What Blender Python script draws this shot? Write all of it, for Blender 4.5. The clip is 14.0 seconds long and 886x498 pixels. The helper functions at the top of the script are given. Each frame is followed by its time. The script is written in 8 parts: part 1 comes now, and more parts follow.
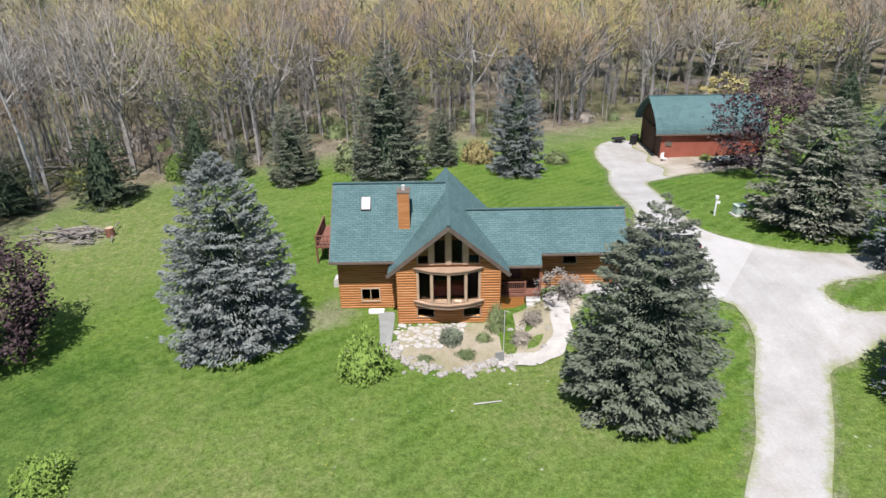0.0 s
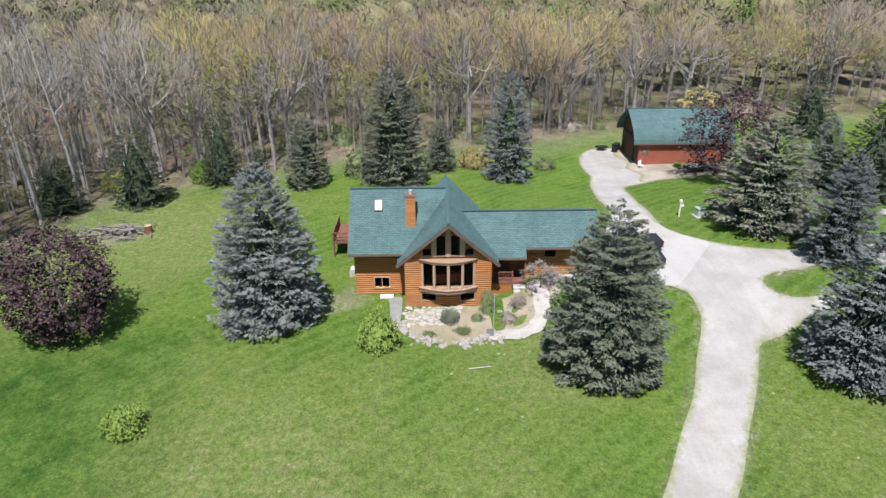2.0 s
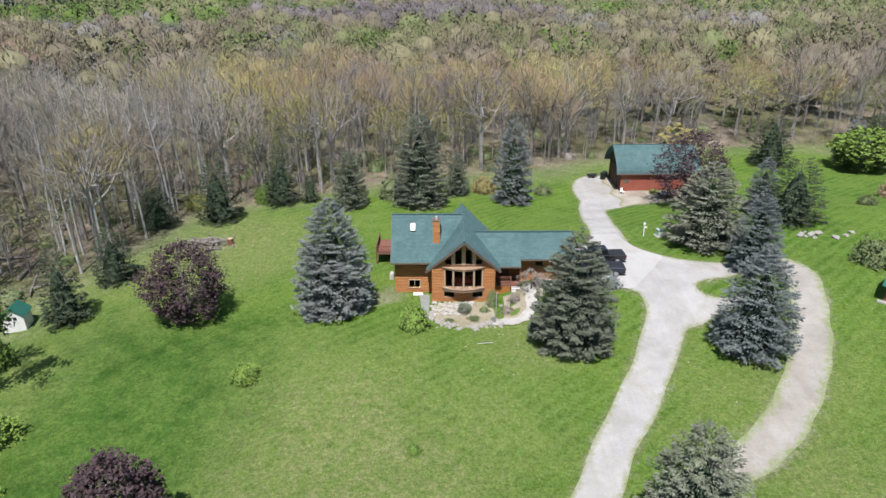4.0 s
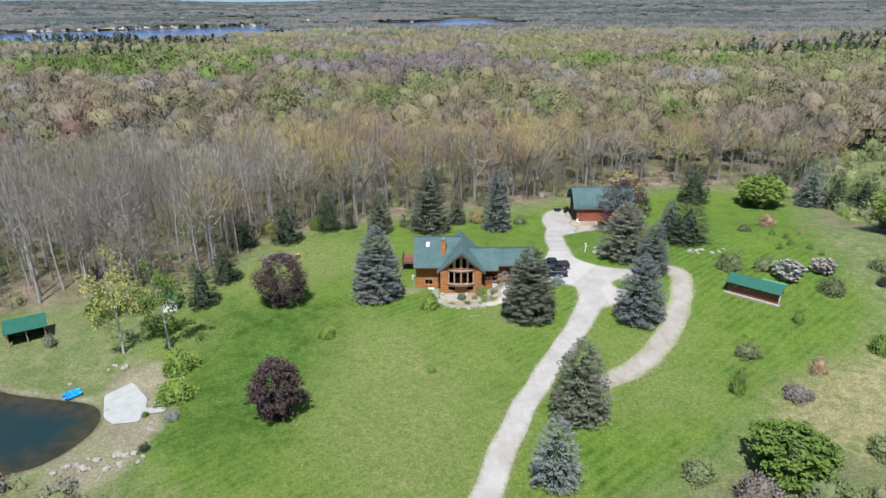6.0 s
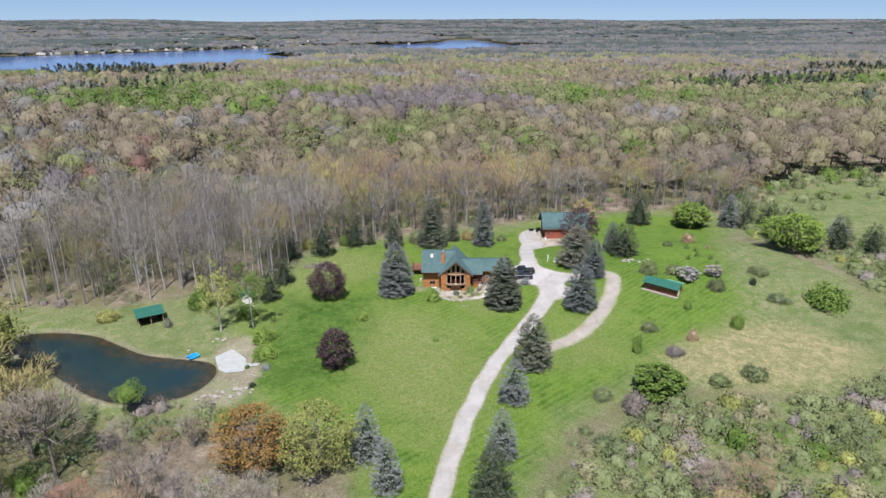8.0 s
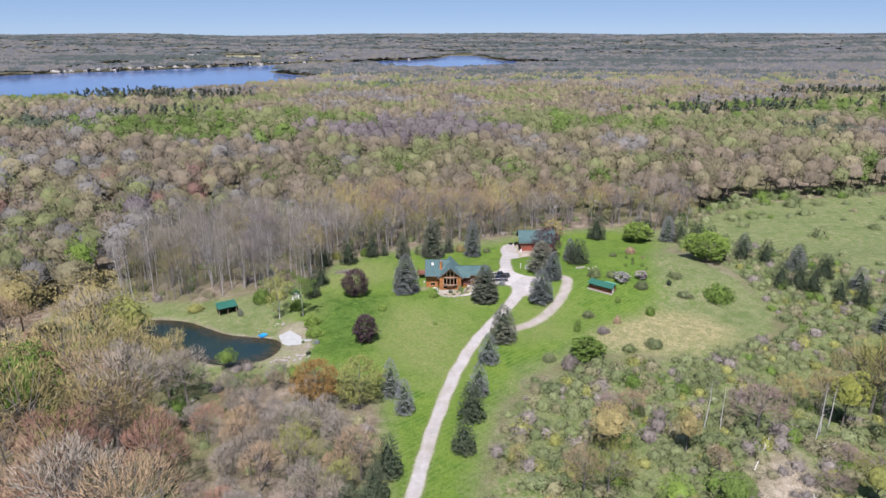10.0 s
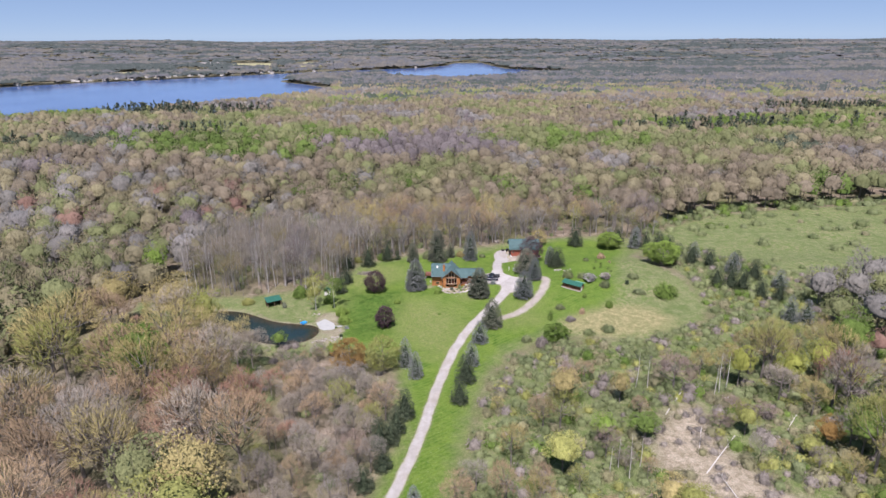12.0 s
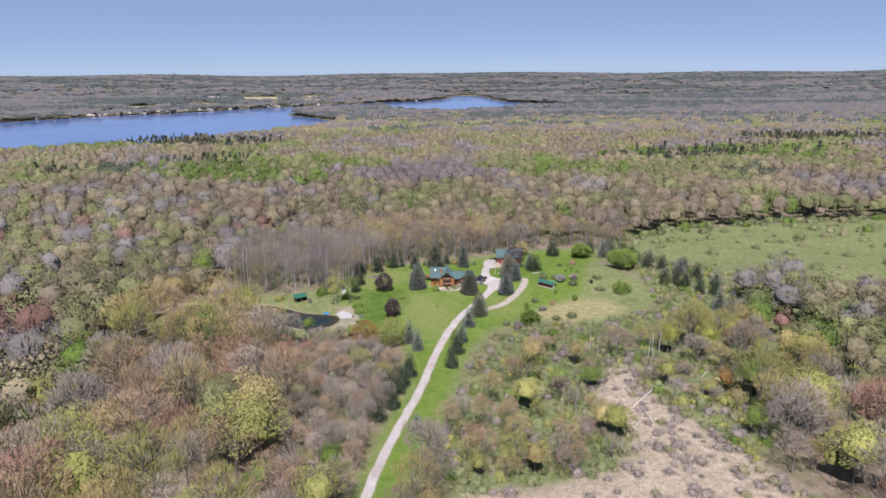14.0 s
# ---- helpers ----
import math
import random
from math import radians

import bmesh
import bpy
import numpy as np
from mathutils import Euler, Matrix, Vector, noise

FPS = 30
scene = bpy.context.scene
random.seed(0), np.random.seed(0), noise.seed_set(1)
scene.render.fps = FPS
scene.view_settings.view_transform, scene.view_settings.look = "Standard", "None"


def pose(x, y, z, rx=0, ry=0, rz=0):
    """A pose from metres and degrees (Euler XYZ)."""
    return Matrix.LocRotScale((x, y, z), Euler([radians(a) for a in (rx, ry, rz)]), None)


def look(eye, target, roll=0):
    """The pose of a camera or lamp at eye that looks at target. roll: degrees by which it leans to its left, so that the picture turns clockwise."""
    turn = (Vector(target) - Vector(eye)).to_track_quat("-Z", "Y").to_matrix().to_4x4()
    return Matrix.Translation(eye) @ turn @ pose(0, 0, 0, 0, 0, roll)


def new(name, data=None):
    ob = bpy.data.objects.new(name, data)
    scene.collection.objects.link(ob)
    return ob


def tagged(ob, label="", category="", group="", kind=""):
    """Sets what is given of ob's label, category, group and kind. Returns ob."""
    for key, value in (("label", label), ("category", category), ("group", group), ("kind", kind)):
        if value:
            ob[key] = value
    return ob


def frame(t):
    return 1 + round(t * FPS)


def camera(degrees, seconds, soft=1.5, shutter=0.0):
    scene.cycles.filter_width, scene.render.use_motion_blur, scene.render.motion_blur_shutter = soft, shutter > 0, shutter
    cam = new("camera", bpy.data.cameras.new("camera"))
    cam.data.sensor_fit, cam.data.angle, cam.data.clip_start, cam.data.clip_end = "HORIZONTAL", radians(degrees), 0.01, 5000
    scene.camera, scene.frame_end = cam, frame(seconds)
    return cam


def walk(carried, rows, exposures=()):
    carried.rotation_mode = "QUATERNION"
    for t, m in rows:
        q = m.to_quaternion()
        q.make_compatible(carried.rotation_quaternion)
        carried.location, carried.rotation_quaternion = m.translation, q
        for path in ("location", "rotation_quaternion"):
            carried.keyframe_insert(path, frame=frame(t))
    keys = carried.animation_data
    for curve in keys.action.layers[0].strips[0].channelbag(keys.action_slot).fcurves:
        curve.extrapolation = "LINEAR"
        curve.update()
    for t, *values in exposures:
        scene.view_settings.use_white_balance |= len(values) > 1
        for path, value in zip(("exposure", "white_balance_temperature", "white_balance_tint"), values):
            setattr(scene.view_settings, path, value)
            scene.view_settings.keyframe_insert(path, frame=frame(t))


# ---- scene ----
cam = camera(69.8, 14.0)

PATH = [
    (0, (-0.526, -35.72, 22.702), (-0.517, -33.905, 21.863), -0.8),
    (0.5, (-0.658, -37.036, 23.115), (-0.646, -35.219, 22.279), -0.7),
    (1, (-0.785, -38.792, 23.795), (-0.769, -36.976, 22.957), -0.5),
    (1.5, (-0.912, -40.932, 24.606), (-0.892, -39.116, 23.769), -0.4),
    (2, (-0.963, -43.365, 25.677), (-0.94, -41.548, 24.841), -0.4),
    (2.5, (-1.056, -46.003, 26.881), (-1.028, -44.185, 26.048), -0.3),
    (3, (-1.153, -48.86, 28.255), (-1.132, -47.038, 27.43), -0.3),
    (3.2, (-1.221, -50.378, 28.927), (-1.21, -48.554, 28.105), -0.3),
    (5.3, (-2.035, -83.185, 42.415), (-2.064, -81.338, 41.648), -0.4),
    (5.5, (-2.026, -86.659, 43.181), (-2.052, -84.807, 42.427), -0.3),
    (6, (-2.207, -96.059, 45.803), (-2.222, -94.194, 45.079), -0.2),
    (6.5, (-2.422, -105.756, 48.811), (-2.432, -103.883, 48.108), -0.1),
    (7, (-2.43, -115.476, 52.441), (-2.438, -113.6, 51.748), -0.2),
    (7.5, (-2.622, -125.326, 56.094), (-2.626, -123.447, 55.408), -0.1),
    (8, (-2.797, -135.894, 59.781), (-2.799, -134.012, 59.104), -0.1),
    (10.5, (-1.878, -195.938, 81.6), (-1.878, -194.043, 80.959), -0.10),
    (11, (-1.439, -206.31, 85.697), (-1.45, -204.414, 85.06), -0.25),
    (11.5, (-1.18, -218.089, 89.947), (-1.197, -216.194, 89.309), -0.18),
    (12, (-0.945, -230.463, 93.974), (-0.964, -228.568, 93.337), -0.20),
    (12.5, (-0.427, -243.282, 97.135), (-0.447, -241.383, 96.51), -0.43),
    (13, (0.064, -257.172, 98.99), (0.044, -255.264, 98.388), -0.35),
    (13.5, (0.686, -270.981, 99.812), (0.666, -269.065, 99.238), -0.32),
    (14, (1.399, -284.472, 100.074), (1.378, -282.548, 99.527), -0.40),
]
walk(cam, [(t, look(eye, target, roll)) for t, eye, target, roll in PATH], ((0, 0.62, 6260, 17), (3, 0.52, 6210, 16), (5.5, 0.45, 6180, 14), (8, 0.45, 6220, 19), (10.5, 0.48, 6240, 25), (14, 0.40, 6370, 29)))


# ---- light ----
SUN_EL, SUN_AZ = 63.5, 188.0          # degrees; azimuth clockwise from +y
world = bpy.data.worlds.new("world")
scene.world = world
world.use_nodes = True
wn = world.node_tree.nodes
sky = wn.new("ShaderNodeTexSky")
sky.sky_type = "NISHITA"
sky.sun_disc = False
sky.sun_elevation, sky.sun_rotation = radians(SUN_EL), radians(SUN_AZ)
sky.altitude, sky.air_density, sky.dust_density, sky.ozone_density = 7000, 1.0, 0.0, 2.0
wn["Background"].inputs["Strength"].default_value = 0.054
tint = wn.new("ShaderNodeMix")
tint.data_type, tint.blend_type = "RGBA", "MULTIPLY"
tint.inputs[0].default_value = 1.0
tint.inputs[7].default_value = (0.95, 0.985, 1.08, 1)
world.node_tree.links.new(sky.outputs["Color"], tint.inputs[6])
veil = wn.new("ShaderNodeMix")          # thin even haze over the blue
veil.data_type = "RGBA"
veil.inputs[0].default_value = 0.45
veil.inputs[7].default_value = (5.4, 8.5, 10.8, 1)
world.node_tree.links.new(tint.outputs[2], veil.inputs[6])
world.node_tree.links.new(veil.outputs[2], wn["Background"].inputs["Color"])
sun = new("sun", bpy.data.lights.new("sun", "SUN"))
sun.data.energy, sun.data.angle, sun.data.color = 5.0, radians(0.53), (1.0, 0.965, 0.92)
sd = Vector((math.sin(radians(SUN_AZ)) * math.cos(radians(SUN_EL)), math.cos(radians(SUN_AZ)) * math.cos(radians(SUN_EL)), math.sin(radians(SUN_EL))))
sun.matrix_world = look(sd * 200, (0, 0, 0))


# ---- materials ----
def mat_base(name, rough=0.8, spec=0.3):
    m = bpy.data.materials.new(name)
    m.use_nodes = True
    nt = m.node_tree
    b = nt.nodes["Principled BSDF"]
    b.inputs["Roughness"].default_value = rough
    b.inputs["Specular IOR Level"].default_value = spec
    return m, nt, b


def node(nt, kind, **inp):
    n = nt.nodes.new(kind)
    for k, v in inp.items():
        n.inputs[k.replace("_", " ")].default_value = v
    return n


def mixc(nt, fac, a, b, blend="MIX"):
    """A colour mix; fac, a and b are sockets or values."""
    n = nt.nodes.new("ShaderNodeMix")
    n.data_type, n.blend_type = "RGBA", blend
    for sock, v in ((n.inputs[0], fac), (n.inputs[6], a), (n.inputs[7], b)):
        if isinstance(v, bpy.types.NodeSocket):
            nt.links.new(v, sock)
        elif isinstance(v, (int, float)):
            sock.default_value = v
        else:
            sock.default_value = (*v, 1)
    return n.outputs[2]


def noise_fac(nt, scale, detail=4.0, lo=0.35, hi=0.65, vec=None, rough=0.6):
    n = node(nt, "ShaderNodeTexNoise", Scale=scale, Detail=detail, Roughness=rough)
    if vec is None:
        vec = nt.nodes.new("ShaderNodeTexCoord").outputs["Object"]
    nt.links.new(vec, n.inputs["Vector"])
    r = node(nt, "ShaderNodeMapRange", From_Min=lo, From_Max=hi)
    nt.links.new(n.outputs["Fac"], r.inputs["Value"])
    return r.outputs["Result"]


def bumped(nt, b, height, strength, dist):
    n = node(nt, "ShaderNodeBump", Strength=strength, Distance=dist)
    nt.links.new(height, n.inputs["Height"])
    nt.links.new(n.outputs["Normal"], b.inputs["Normal"])


def rand_fac(nt, island=False):
    n = nt.nodes.new("ShaderNodeNewGeometry" if island else "ShaderNodeObjectInfo")
    return n.outputs["Random Per Island" if island else "Random"]


def simple(name, col, col2, scale=2.0, rough=0.8, bump=0.2, dist=0.01, fine=40.0, spec=0.3, metal=0.0):
    """Two tones at two scales, with relief."""
    m, nt, b = mat_base(name, rough, spec)
    b.inputs["Metallic"].default_value = metal
    c = mixc(nt, noise_fac(nt, scale), col, col2)
    f = noise_fac(nt, fine, 3.0, 0.3, 0.7)
    dark = [x * 0.72 for x in col]
    nt.links.new(mixc(nt, f, c, dark if sum(col) > 0 else col), b.inputs["Base Color"])
    b.inputs["Base Color"].default_value = (*col, 1)
    mm = mixc(nt, 0.75, dark, c)
    nt.links.new(mixc(nt, f, mm, c), b.inputs["Base Color"])
    bumped(nt, b, f, bump, dist)
    return m


def foliage(name, col, col2, island=True, rough=0.85, patch=0.05, soften=0.5, gap=0.6, drift=(0.72, 0.76, 0.8), up=1.0, trees=0.0, crown_turn=0.8):
    """Leaves or twigs: a tone for each plant and each leaf, a slow drift over the woods, and the shade of twig gaps
    mottled into the colour.
    """
    m, nt, b = mat_base(name, rough, 0.08)

    def calc(kind, x, y):
        n = nt.nodes.new("ShaderNodeMath")
        n.operation = kind
        for sock, v in zip(n.inputs, (x, y)):
            if isinstance(v, bpy.types.NodeSocket):
                nt.links.new(v, sock)
            else:
                sock.default_value = v
        return n.outputs[0]

    own = nt.nodes.new("ShaderNodeAttribute")
    own.attribute_name = "tone"
    plant = calc("FRACT", calc("ADD", own.outputs["Fac"], rand_fac(nt)), 0.0)
    c = mixc(nt, calc("ADD", calc("MULTIPLY", plant, trees), calc("MULTIPLY", rand_fac(nt, island), 1 - trees)), col, col2)
    if trees:
        age = calc("FRACT", calc("MULTIPLY", plant, 7.31), 0.0)
        c = mixc(nt, age, mixc(nt, 1.0, c, (0.82, 0.82, 0.84), "MULTIPLY"), mixc(nt, 1.0, c, (1.13, 1.12, 1.1), "MULTIPLY"))
    tc = nt.nodes.new("ShaderNodeNewGeometry").outputs["Position"]
    c2 = mixc(nt, noise_fac(nt, patch, 2.0, 0.3, 0.7, tc), c, mixc(nt, 1.0, c, drift, "MULTIPLY"))
    # upright mottling darkens the colour by gap, in place of shadow between twigs
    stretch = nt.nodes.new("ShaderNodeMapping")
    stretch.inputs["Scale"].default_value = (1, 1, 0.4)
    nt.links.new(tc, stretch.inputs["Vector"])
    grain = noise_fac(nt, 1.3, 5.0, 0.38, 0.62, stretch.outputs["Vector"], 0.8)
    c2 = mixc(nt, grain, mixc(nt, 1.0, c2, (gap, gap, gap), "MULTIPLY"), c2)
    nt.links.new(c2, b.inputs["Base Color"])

    def blend(a, k, add):
        n = nt.nodes.new("ShaderNodeVectorMath")
        n.operation = "MULTIPLY_ADD"
        nt.links.new(a, n.inputs[0])
        n.inputs[1].default_value = (k, k, k)
        if isinstance(add, tuple):
            n.inputs[2].default_value = add
        else:
            nt.links.new(add, n.inputs[2])
        return n.outputs[0]

    # a spray of needles or twigs catches light from all round: it faces as its crown does
    facing = blend(nt.nodes.new("ShaderNodeNewGeometry").outputs["Normal"], soften, (0, -0.12 * up, up))
    if trees:
        crown = nt.nodes.new("ShaderNodeAttribute")
        crown.attribute_name = "outward"
        turn = nt.nodes.new("ShaderNodeVectorTransform")
        turn.vector_type, turn.convert_from, turn.convert_to = "NORMAL", "OBJECT", "WORLD"
        nt.links.new(crown.outputs["Vector"], turn.inputs[0])
        facing = blend(turn.outputs[0], crown_turn, facing)
    unit = nt.nodes.new("ShaderNodeVectorMath")
    unit.operation = "NORMALIZE"
    nt.links.new(facing, unit.inputs[0])
    nt.links.new(unit.outputs[0], b.inputs["Normal"])
    return m


MAT = {}
WOODY = {"patch": 0.03, "drift": (0.8, 0.8, 0.82), "soften": 0.8, "up": 0.6, "trees": 0.7}
DISTANT = {**WOODY, "crown_turn": 0.55, "trees": 0.5}
MAT["bark"] = simple("bark", (0.17, 0.15, 0.13), (0.26, 0.235, 0.21), 1.5, 0.9, 0.4, 0.02, 14)
MAT["bark_grey"] = simple("grey_bark", (0.27, 0.25, 0.23), (0.38, 0.36, 0.335), 1.5, 0.9, 0.3, 0.02, 12)
MAT["birch"] = simple("birch_bark", (0.62, 0.6, 0.56), (0.42, 0.4, 0.37), 2.5, 0.8, 0.2, 0.01, 9)
MAT["twig_grey"] = foliage("twig_grey", (0.19, 0.186, 0.162), (0.24, 0.234, 0.206), **DISTANT)
MAT["twig_brown"] = foliage("twig_brown", (0.196, 0.17, 0.118), (0.25, 0.214, 0.152), **DISTANT)
MAT["twig_purple"] = foliage("twig_purple", (0.172, 0.153, 0.148), (0.21, 0.188, 0.182), **DISTANT)
MAT["twig_tan"] = foliage("twig_tan", (0.215, 0.2, 0.115), (0.27, 0.248, 0.148), **DISTANT)
MAT["twig_red"] = foliage("twig_red", (0.21, 0.13, 0.1), (0.26, 0.17, 0.13), **WOODY)
MAT["leaf_yellow"] = foliage("leaf_yellow", (0.165, 0.189, 0.083), (0.220, 0.244, 0.110), **DISTANT)
MAT["leaf_green"] = foliage("leaf_green", (0.094, 0.154, 0.035), (0.156, 0.226, 0.062), **DISTANT)
MAT["bark_pale"] = simple("pale_bark", (0.36, 0.345, 0.33), (0.52, 0.5, 0.475), 1.5, 0.9, 0.3, 0.02, 10)
for key, lo, hi in (("grey", (0.305, 0.272, 0.21), (0.405, 0.365, 0.288)), ("brown", (0.355, 0.262, 0.156), (0.465, 0.35, 0.215)), ("purple", (0.3, 0.232, 0.185), (0.38, 0.302, 0.245)), ("tan", (0.365, 0.312, 0.128), (0.485, 0.42, 0.18)), ("red", (0.345, 0.2, 0.14), (0.445, 0.275, 0.195)), ("pale", (0.31, 0.286, 0.235), (0.41, 0.378, 0.318))):
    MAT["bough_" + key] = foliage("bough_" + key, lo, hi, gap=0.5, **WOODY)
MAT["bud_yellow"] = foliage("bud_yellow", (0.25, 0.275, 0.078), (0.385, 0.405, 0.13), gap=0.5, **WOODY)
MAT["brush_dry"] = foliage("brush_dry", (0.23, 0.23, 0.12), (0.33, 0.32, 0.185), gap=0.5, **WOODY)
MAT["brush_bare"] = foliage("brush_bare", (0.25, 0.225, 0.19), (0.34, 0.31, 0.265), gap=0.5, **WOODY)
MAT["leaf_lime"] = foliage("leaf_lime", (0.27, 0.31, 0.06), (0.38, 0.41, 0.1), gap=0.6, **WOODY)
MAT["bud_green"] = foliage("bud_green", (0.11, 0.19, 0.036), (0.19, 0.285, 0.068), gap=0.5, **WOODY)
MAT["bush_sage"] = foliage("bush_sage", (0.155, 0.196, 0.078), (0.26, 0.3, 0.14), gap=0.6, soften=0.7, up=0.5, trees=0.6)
# distant haze put into the crown colours: greyer and bluer than the nearer woods
MAT["hazed_bare"] = foliage("hazed_bare", (0.13, 0.134, 0.138), (0.165, 0.168, 0.17))
MAT["hazed_brown"] = foliage("hazed_brown", (0.145, 0.14, 0.125), (0.2, 0.19, 0.165))
MAT["hazed_dark"] = foliage("hazed_dark", (0.072, 0.09, 0.082), (0.105, 0.122, 0.112))
MAT["needle_mid"] = foliage("needle_mid", (0.065, 0.09, 0.05), (0.15, 0.18, 0.105))
MAT["needle_far"] = foliage("needle_far", (0.075, 0.098, 0.064), (0.11, 0.135, 0.09))
MAT["needle_olive"] = foliage("needle_olive", (0.185, 0.195, 0.13), (0.42, 0.42, 0.31))
MAT["leaf_bright"] = foliage("leaf_bright", (0.16, 0.25, 0.042), (0.235, 0.34, 0.075), gap=0.72)
MAT["twig_rust"] = foliage("twig_rust", (0.24, 0.14, 0.042), (0.36, 0.225, 0.078))
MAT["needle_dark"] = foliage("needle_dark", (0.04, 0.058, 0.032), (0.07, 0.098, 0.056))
MAT["twig_pale"] = foliage("twig_pale", (0.229, 0.216, 0.195), (0.277, 0.264, 0.239))
MAT["leaf_sage"] = foliage("leaf_sage", (0.215, 0.26, 0.135), (0.335, 0.38, 0.215))
MAT["leaf_copper"] = foliage("leaf_copper", (0.06, 0.04, 0.041), (0.135, 0.092, 0.092))
MAT["blossom"] = foliage("blossom", (0.30, 0.31, 0.25), (0.6, 0.57, 0.54))
MAT["blossom_pink"] = foliage("blossom_pink", (0.34, 0.27, 0.26), (0.52, 0.45, 0.44))
MAT["needle_blue"] = foliage("needle_blue", (0.19, 0.22, 0.195), (0.35, 0.375, 0.34))
MAT["needle_green"] = foliage("needle_green", (0.155, 0.178, 0.112), (0.285, 0.305, 0.215))


# ---- ground ----
def sm(a, b, x):
    u = np.clip((np.asarray(x, float) - a) / (b - a), 0, 1)
    return u * u * (3 - 2 * u)


def inside(poly, x, y):
    x, y = np.asarray(x, float), np.asarray(y, float)
    r = np.zeros(x.shape, bool)
    for (x0, y0), (x1, y1) in zip(poly, poly[1:] + poly[:1]):
        if y0 != y1:
            r ^= ((y0 > y) != (y1 > y)) & (x < (x1 - x0) * (y - y0) / (y1 - y0) + x0)
    return r


def edge_dist(poly, x, y, closed=True):
    x, y = np.asarray(x, float), np.asarray(y, float)
    d = np.full(x.shape, 1e9)
    ring = zip(poly, poly[1:] + poly[:1]) if closed else zip(poly, poly[1:])
    for (x0, y0), (x1, y1) in ring:
        dx, dy = x1 - x0, y1 - y0
        u = np.clip(((x - x0) * dx + (y - y0) * dy) / (dx * dx + dy * dy + 1e-9), 0, 1)
        d = np.minimum(d, np.hypot(x - x0 - u * dx, y - y0 - u * dy))
    return d


def signed(poly, x, y):
    """Metres inside the outline (negative: outside)."""
    return np.where(inside(poly, x, y), 1, -1) * edge_dist(poly, x, y)


def smooth_ring(poly, n=3, closed=True):
    """Chaikin's corner cutting."""
    for _ in range(n):
        out = []
        pairs = list(zip(poly, poly[1:] + poly[:1])) if closed else list(zip(poly, poly[1:]))
        for a, b in pairs:
            out += [(a[0] * .75 + b[0] * .25, a[1] * .75 + b[1] * .25), (a[0] * .25 + b[0] * .75, a[1] * .25 + b[1] * .75)]
        poly = out if closed else [poly[0]] + out + [poly[-1]]
    return poly


POND = smooth_ring([(-92, -12.5), (-79, -13.2), (-71, -18), (-63.5, -22.8), (-56, -24.2), (-49, -25.2), (-46.2, -28.5), (-46.6, -34), (-50, -38.4), (-57.4, -40.5), (-66, -38), (-76, -31), (-86, -24), (-96, -18)], 2)
POND_Z = -3.7
LAKE = smooth_ring([(-1300, 1000), (-1035, 1193), (-926, 1351), (-761, 1473), (-509, 1750), (-280, 1950), (-31, 2128), (40, 2600), (120, 2560), (162, 2205), (204, 1953), (430, 1790), (280, 1640), (122, 1486), (-34, 1375), (-140, 1514), (-217, 1679), (-341, 1590), (-430, 1460), (-418, 1380), (-320, 1280), (-240, 1130), (-215, 1000), (-325, 750), (-410, 635), (-475, 550), (-550, 480), (-900, 400), (-1300, 520)], 1)
LAKE_Z = -13.6
CLEARING = [(-120, -8), (-95, -2), (-82, -3), (-69, 1), (-61, 3), (-52, 2), (-44, 17), (-41, 31), (-33, 35), (-15, 42), (-7, 47), (14, 54), (27, 60), (56, 70), (72, 71), (88, 66), (92, 50), (80, 38), (84, 20), (90, 2), (92, -20), (84, -35), (62, -45), (48, -42), (33, -40), (18, -50), (10, -62), (6, -80), (-2, -120), (-11, -150), (-20, -200), (-32, -330), (-38, -330), (-28, -200), (-24, -150), (-18, -115), (-13, -90), (-16, -62), (-20, -52), (-32, -46), (-45, -43), (-60, -45), (-75, -37), (-100, -25), (-120, -15)]
LAWN = smooth_ring([(-49, -11), (-46, 2), (-40, 20), (-33, 33), (-15, 38), (14, 46), (30, 56), (56, 66), (74, 66), (82, 50), (72, 30), (66, 10), (62, -14), (50, -22), (36, -30), (28, -38), (16, -46), (9, -60), (4, -80), (-3, -120), (-11, -150), (-20, -200), (-34, -330), (-37, -330), (-27, -200), (-23, -150), (-17, -115), (-12, -90), (-14, -62), (-18, -52), (-30, -44), (-38, -38), (-40, -24)], 1)
FIELD = [(106, 78), (119, 91), (147, 110), (199, 124), (237, 128), (420, 160), (420, 30), (250, 0), (200, -36), (170, -34), (150, -8), (128, 22), (108, 50)]
DRIVE = [(-34, -330), (-26.5, -230), (-20.5, -148), (-15.2, -121), (-12.2, -108.9), (-9.6, -98.5), (-7.2, -86), (-5.3, -73), (-2.9, -61), (0.3, -47.8), (3.2, -39.5), (6.1, -31.5), (10.8, -21.8), (13.3, -17.8), (15.1, -14.7), (17.2, -11), (19.1, -7.3), (20.4, -4.4), (21.3, -1), (22, 4)]
BRANCH = [(20.5, 8), (19.4, 15), (19.2, 22), (20.2, 30), (21.8, 38), (22.6, 46)]
LOOP = smooth_ring([(16.5, -24.5), (22, -21.8), (27, -17.6), (32, -10.5), (35.8, -2.5), (37.6, 3.5), (36.4, 6.5), (32, 6), (27, 4.5)], 2, False)
PAD = smooth_ring([(12.4, 3.0), (17, 2.1), (18.9, 1.8), (19.3, 0), (18.8, -3), (20.2, -5), (22.6, -5.0), (24.9, -3.9), (27, -2.7), (30.2, -1.6), (30.4, -0.2), (28, -0.5), (25.9, 0.1), (25.4, 2.2), (27.3, 3.7), (30, 3.5), (33, 5), (32, 6.9), (27.5, 8.2), (24.6, 9.8), (21.4, 13.5), (20.6, 19), (17.2, 19), (16.5, 14), (12.4, 13)], 2)
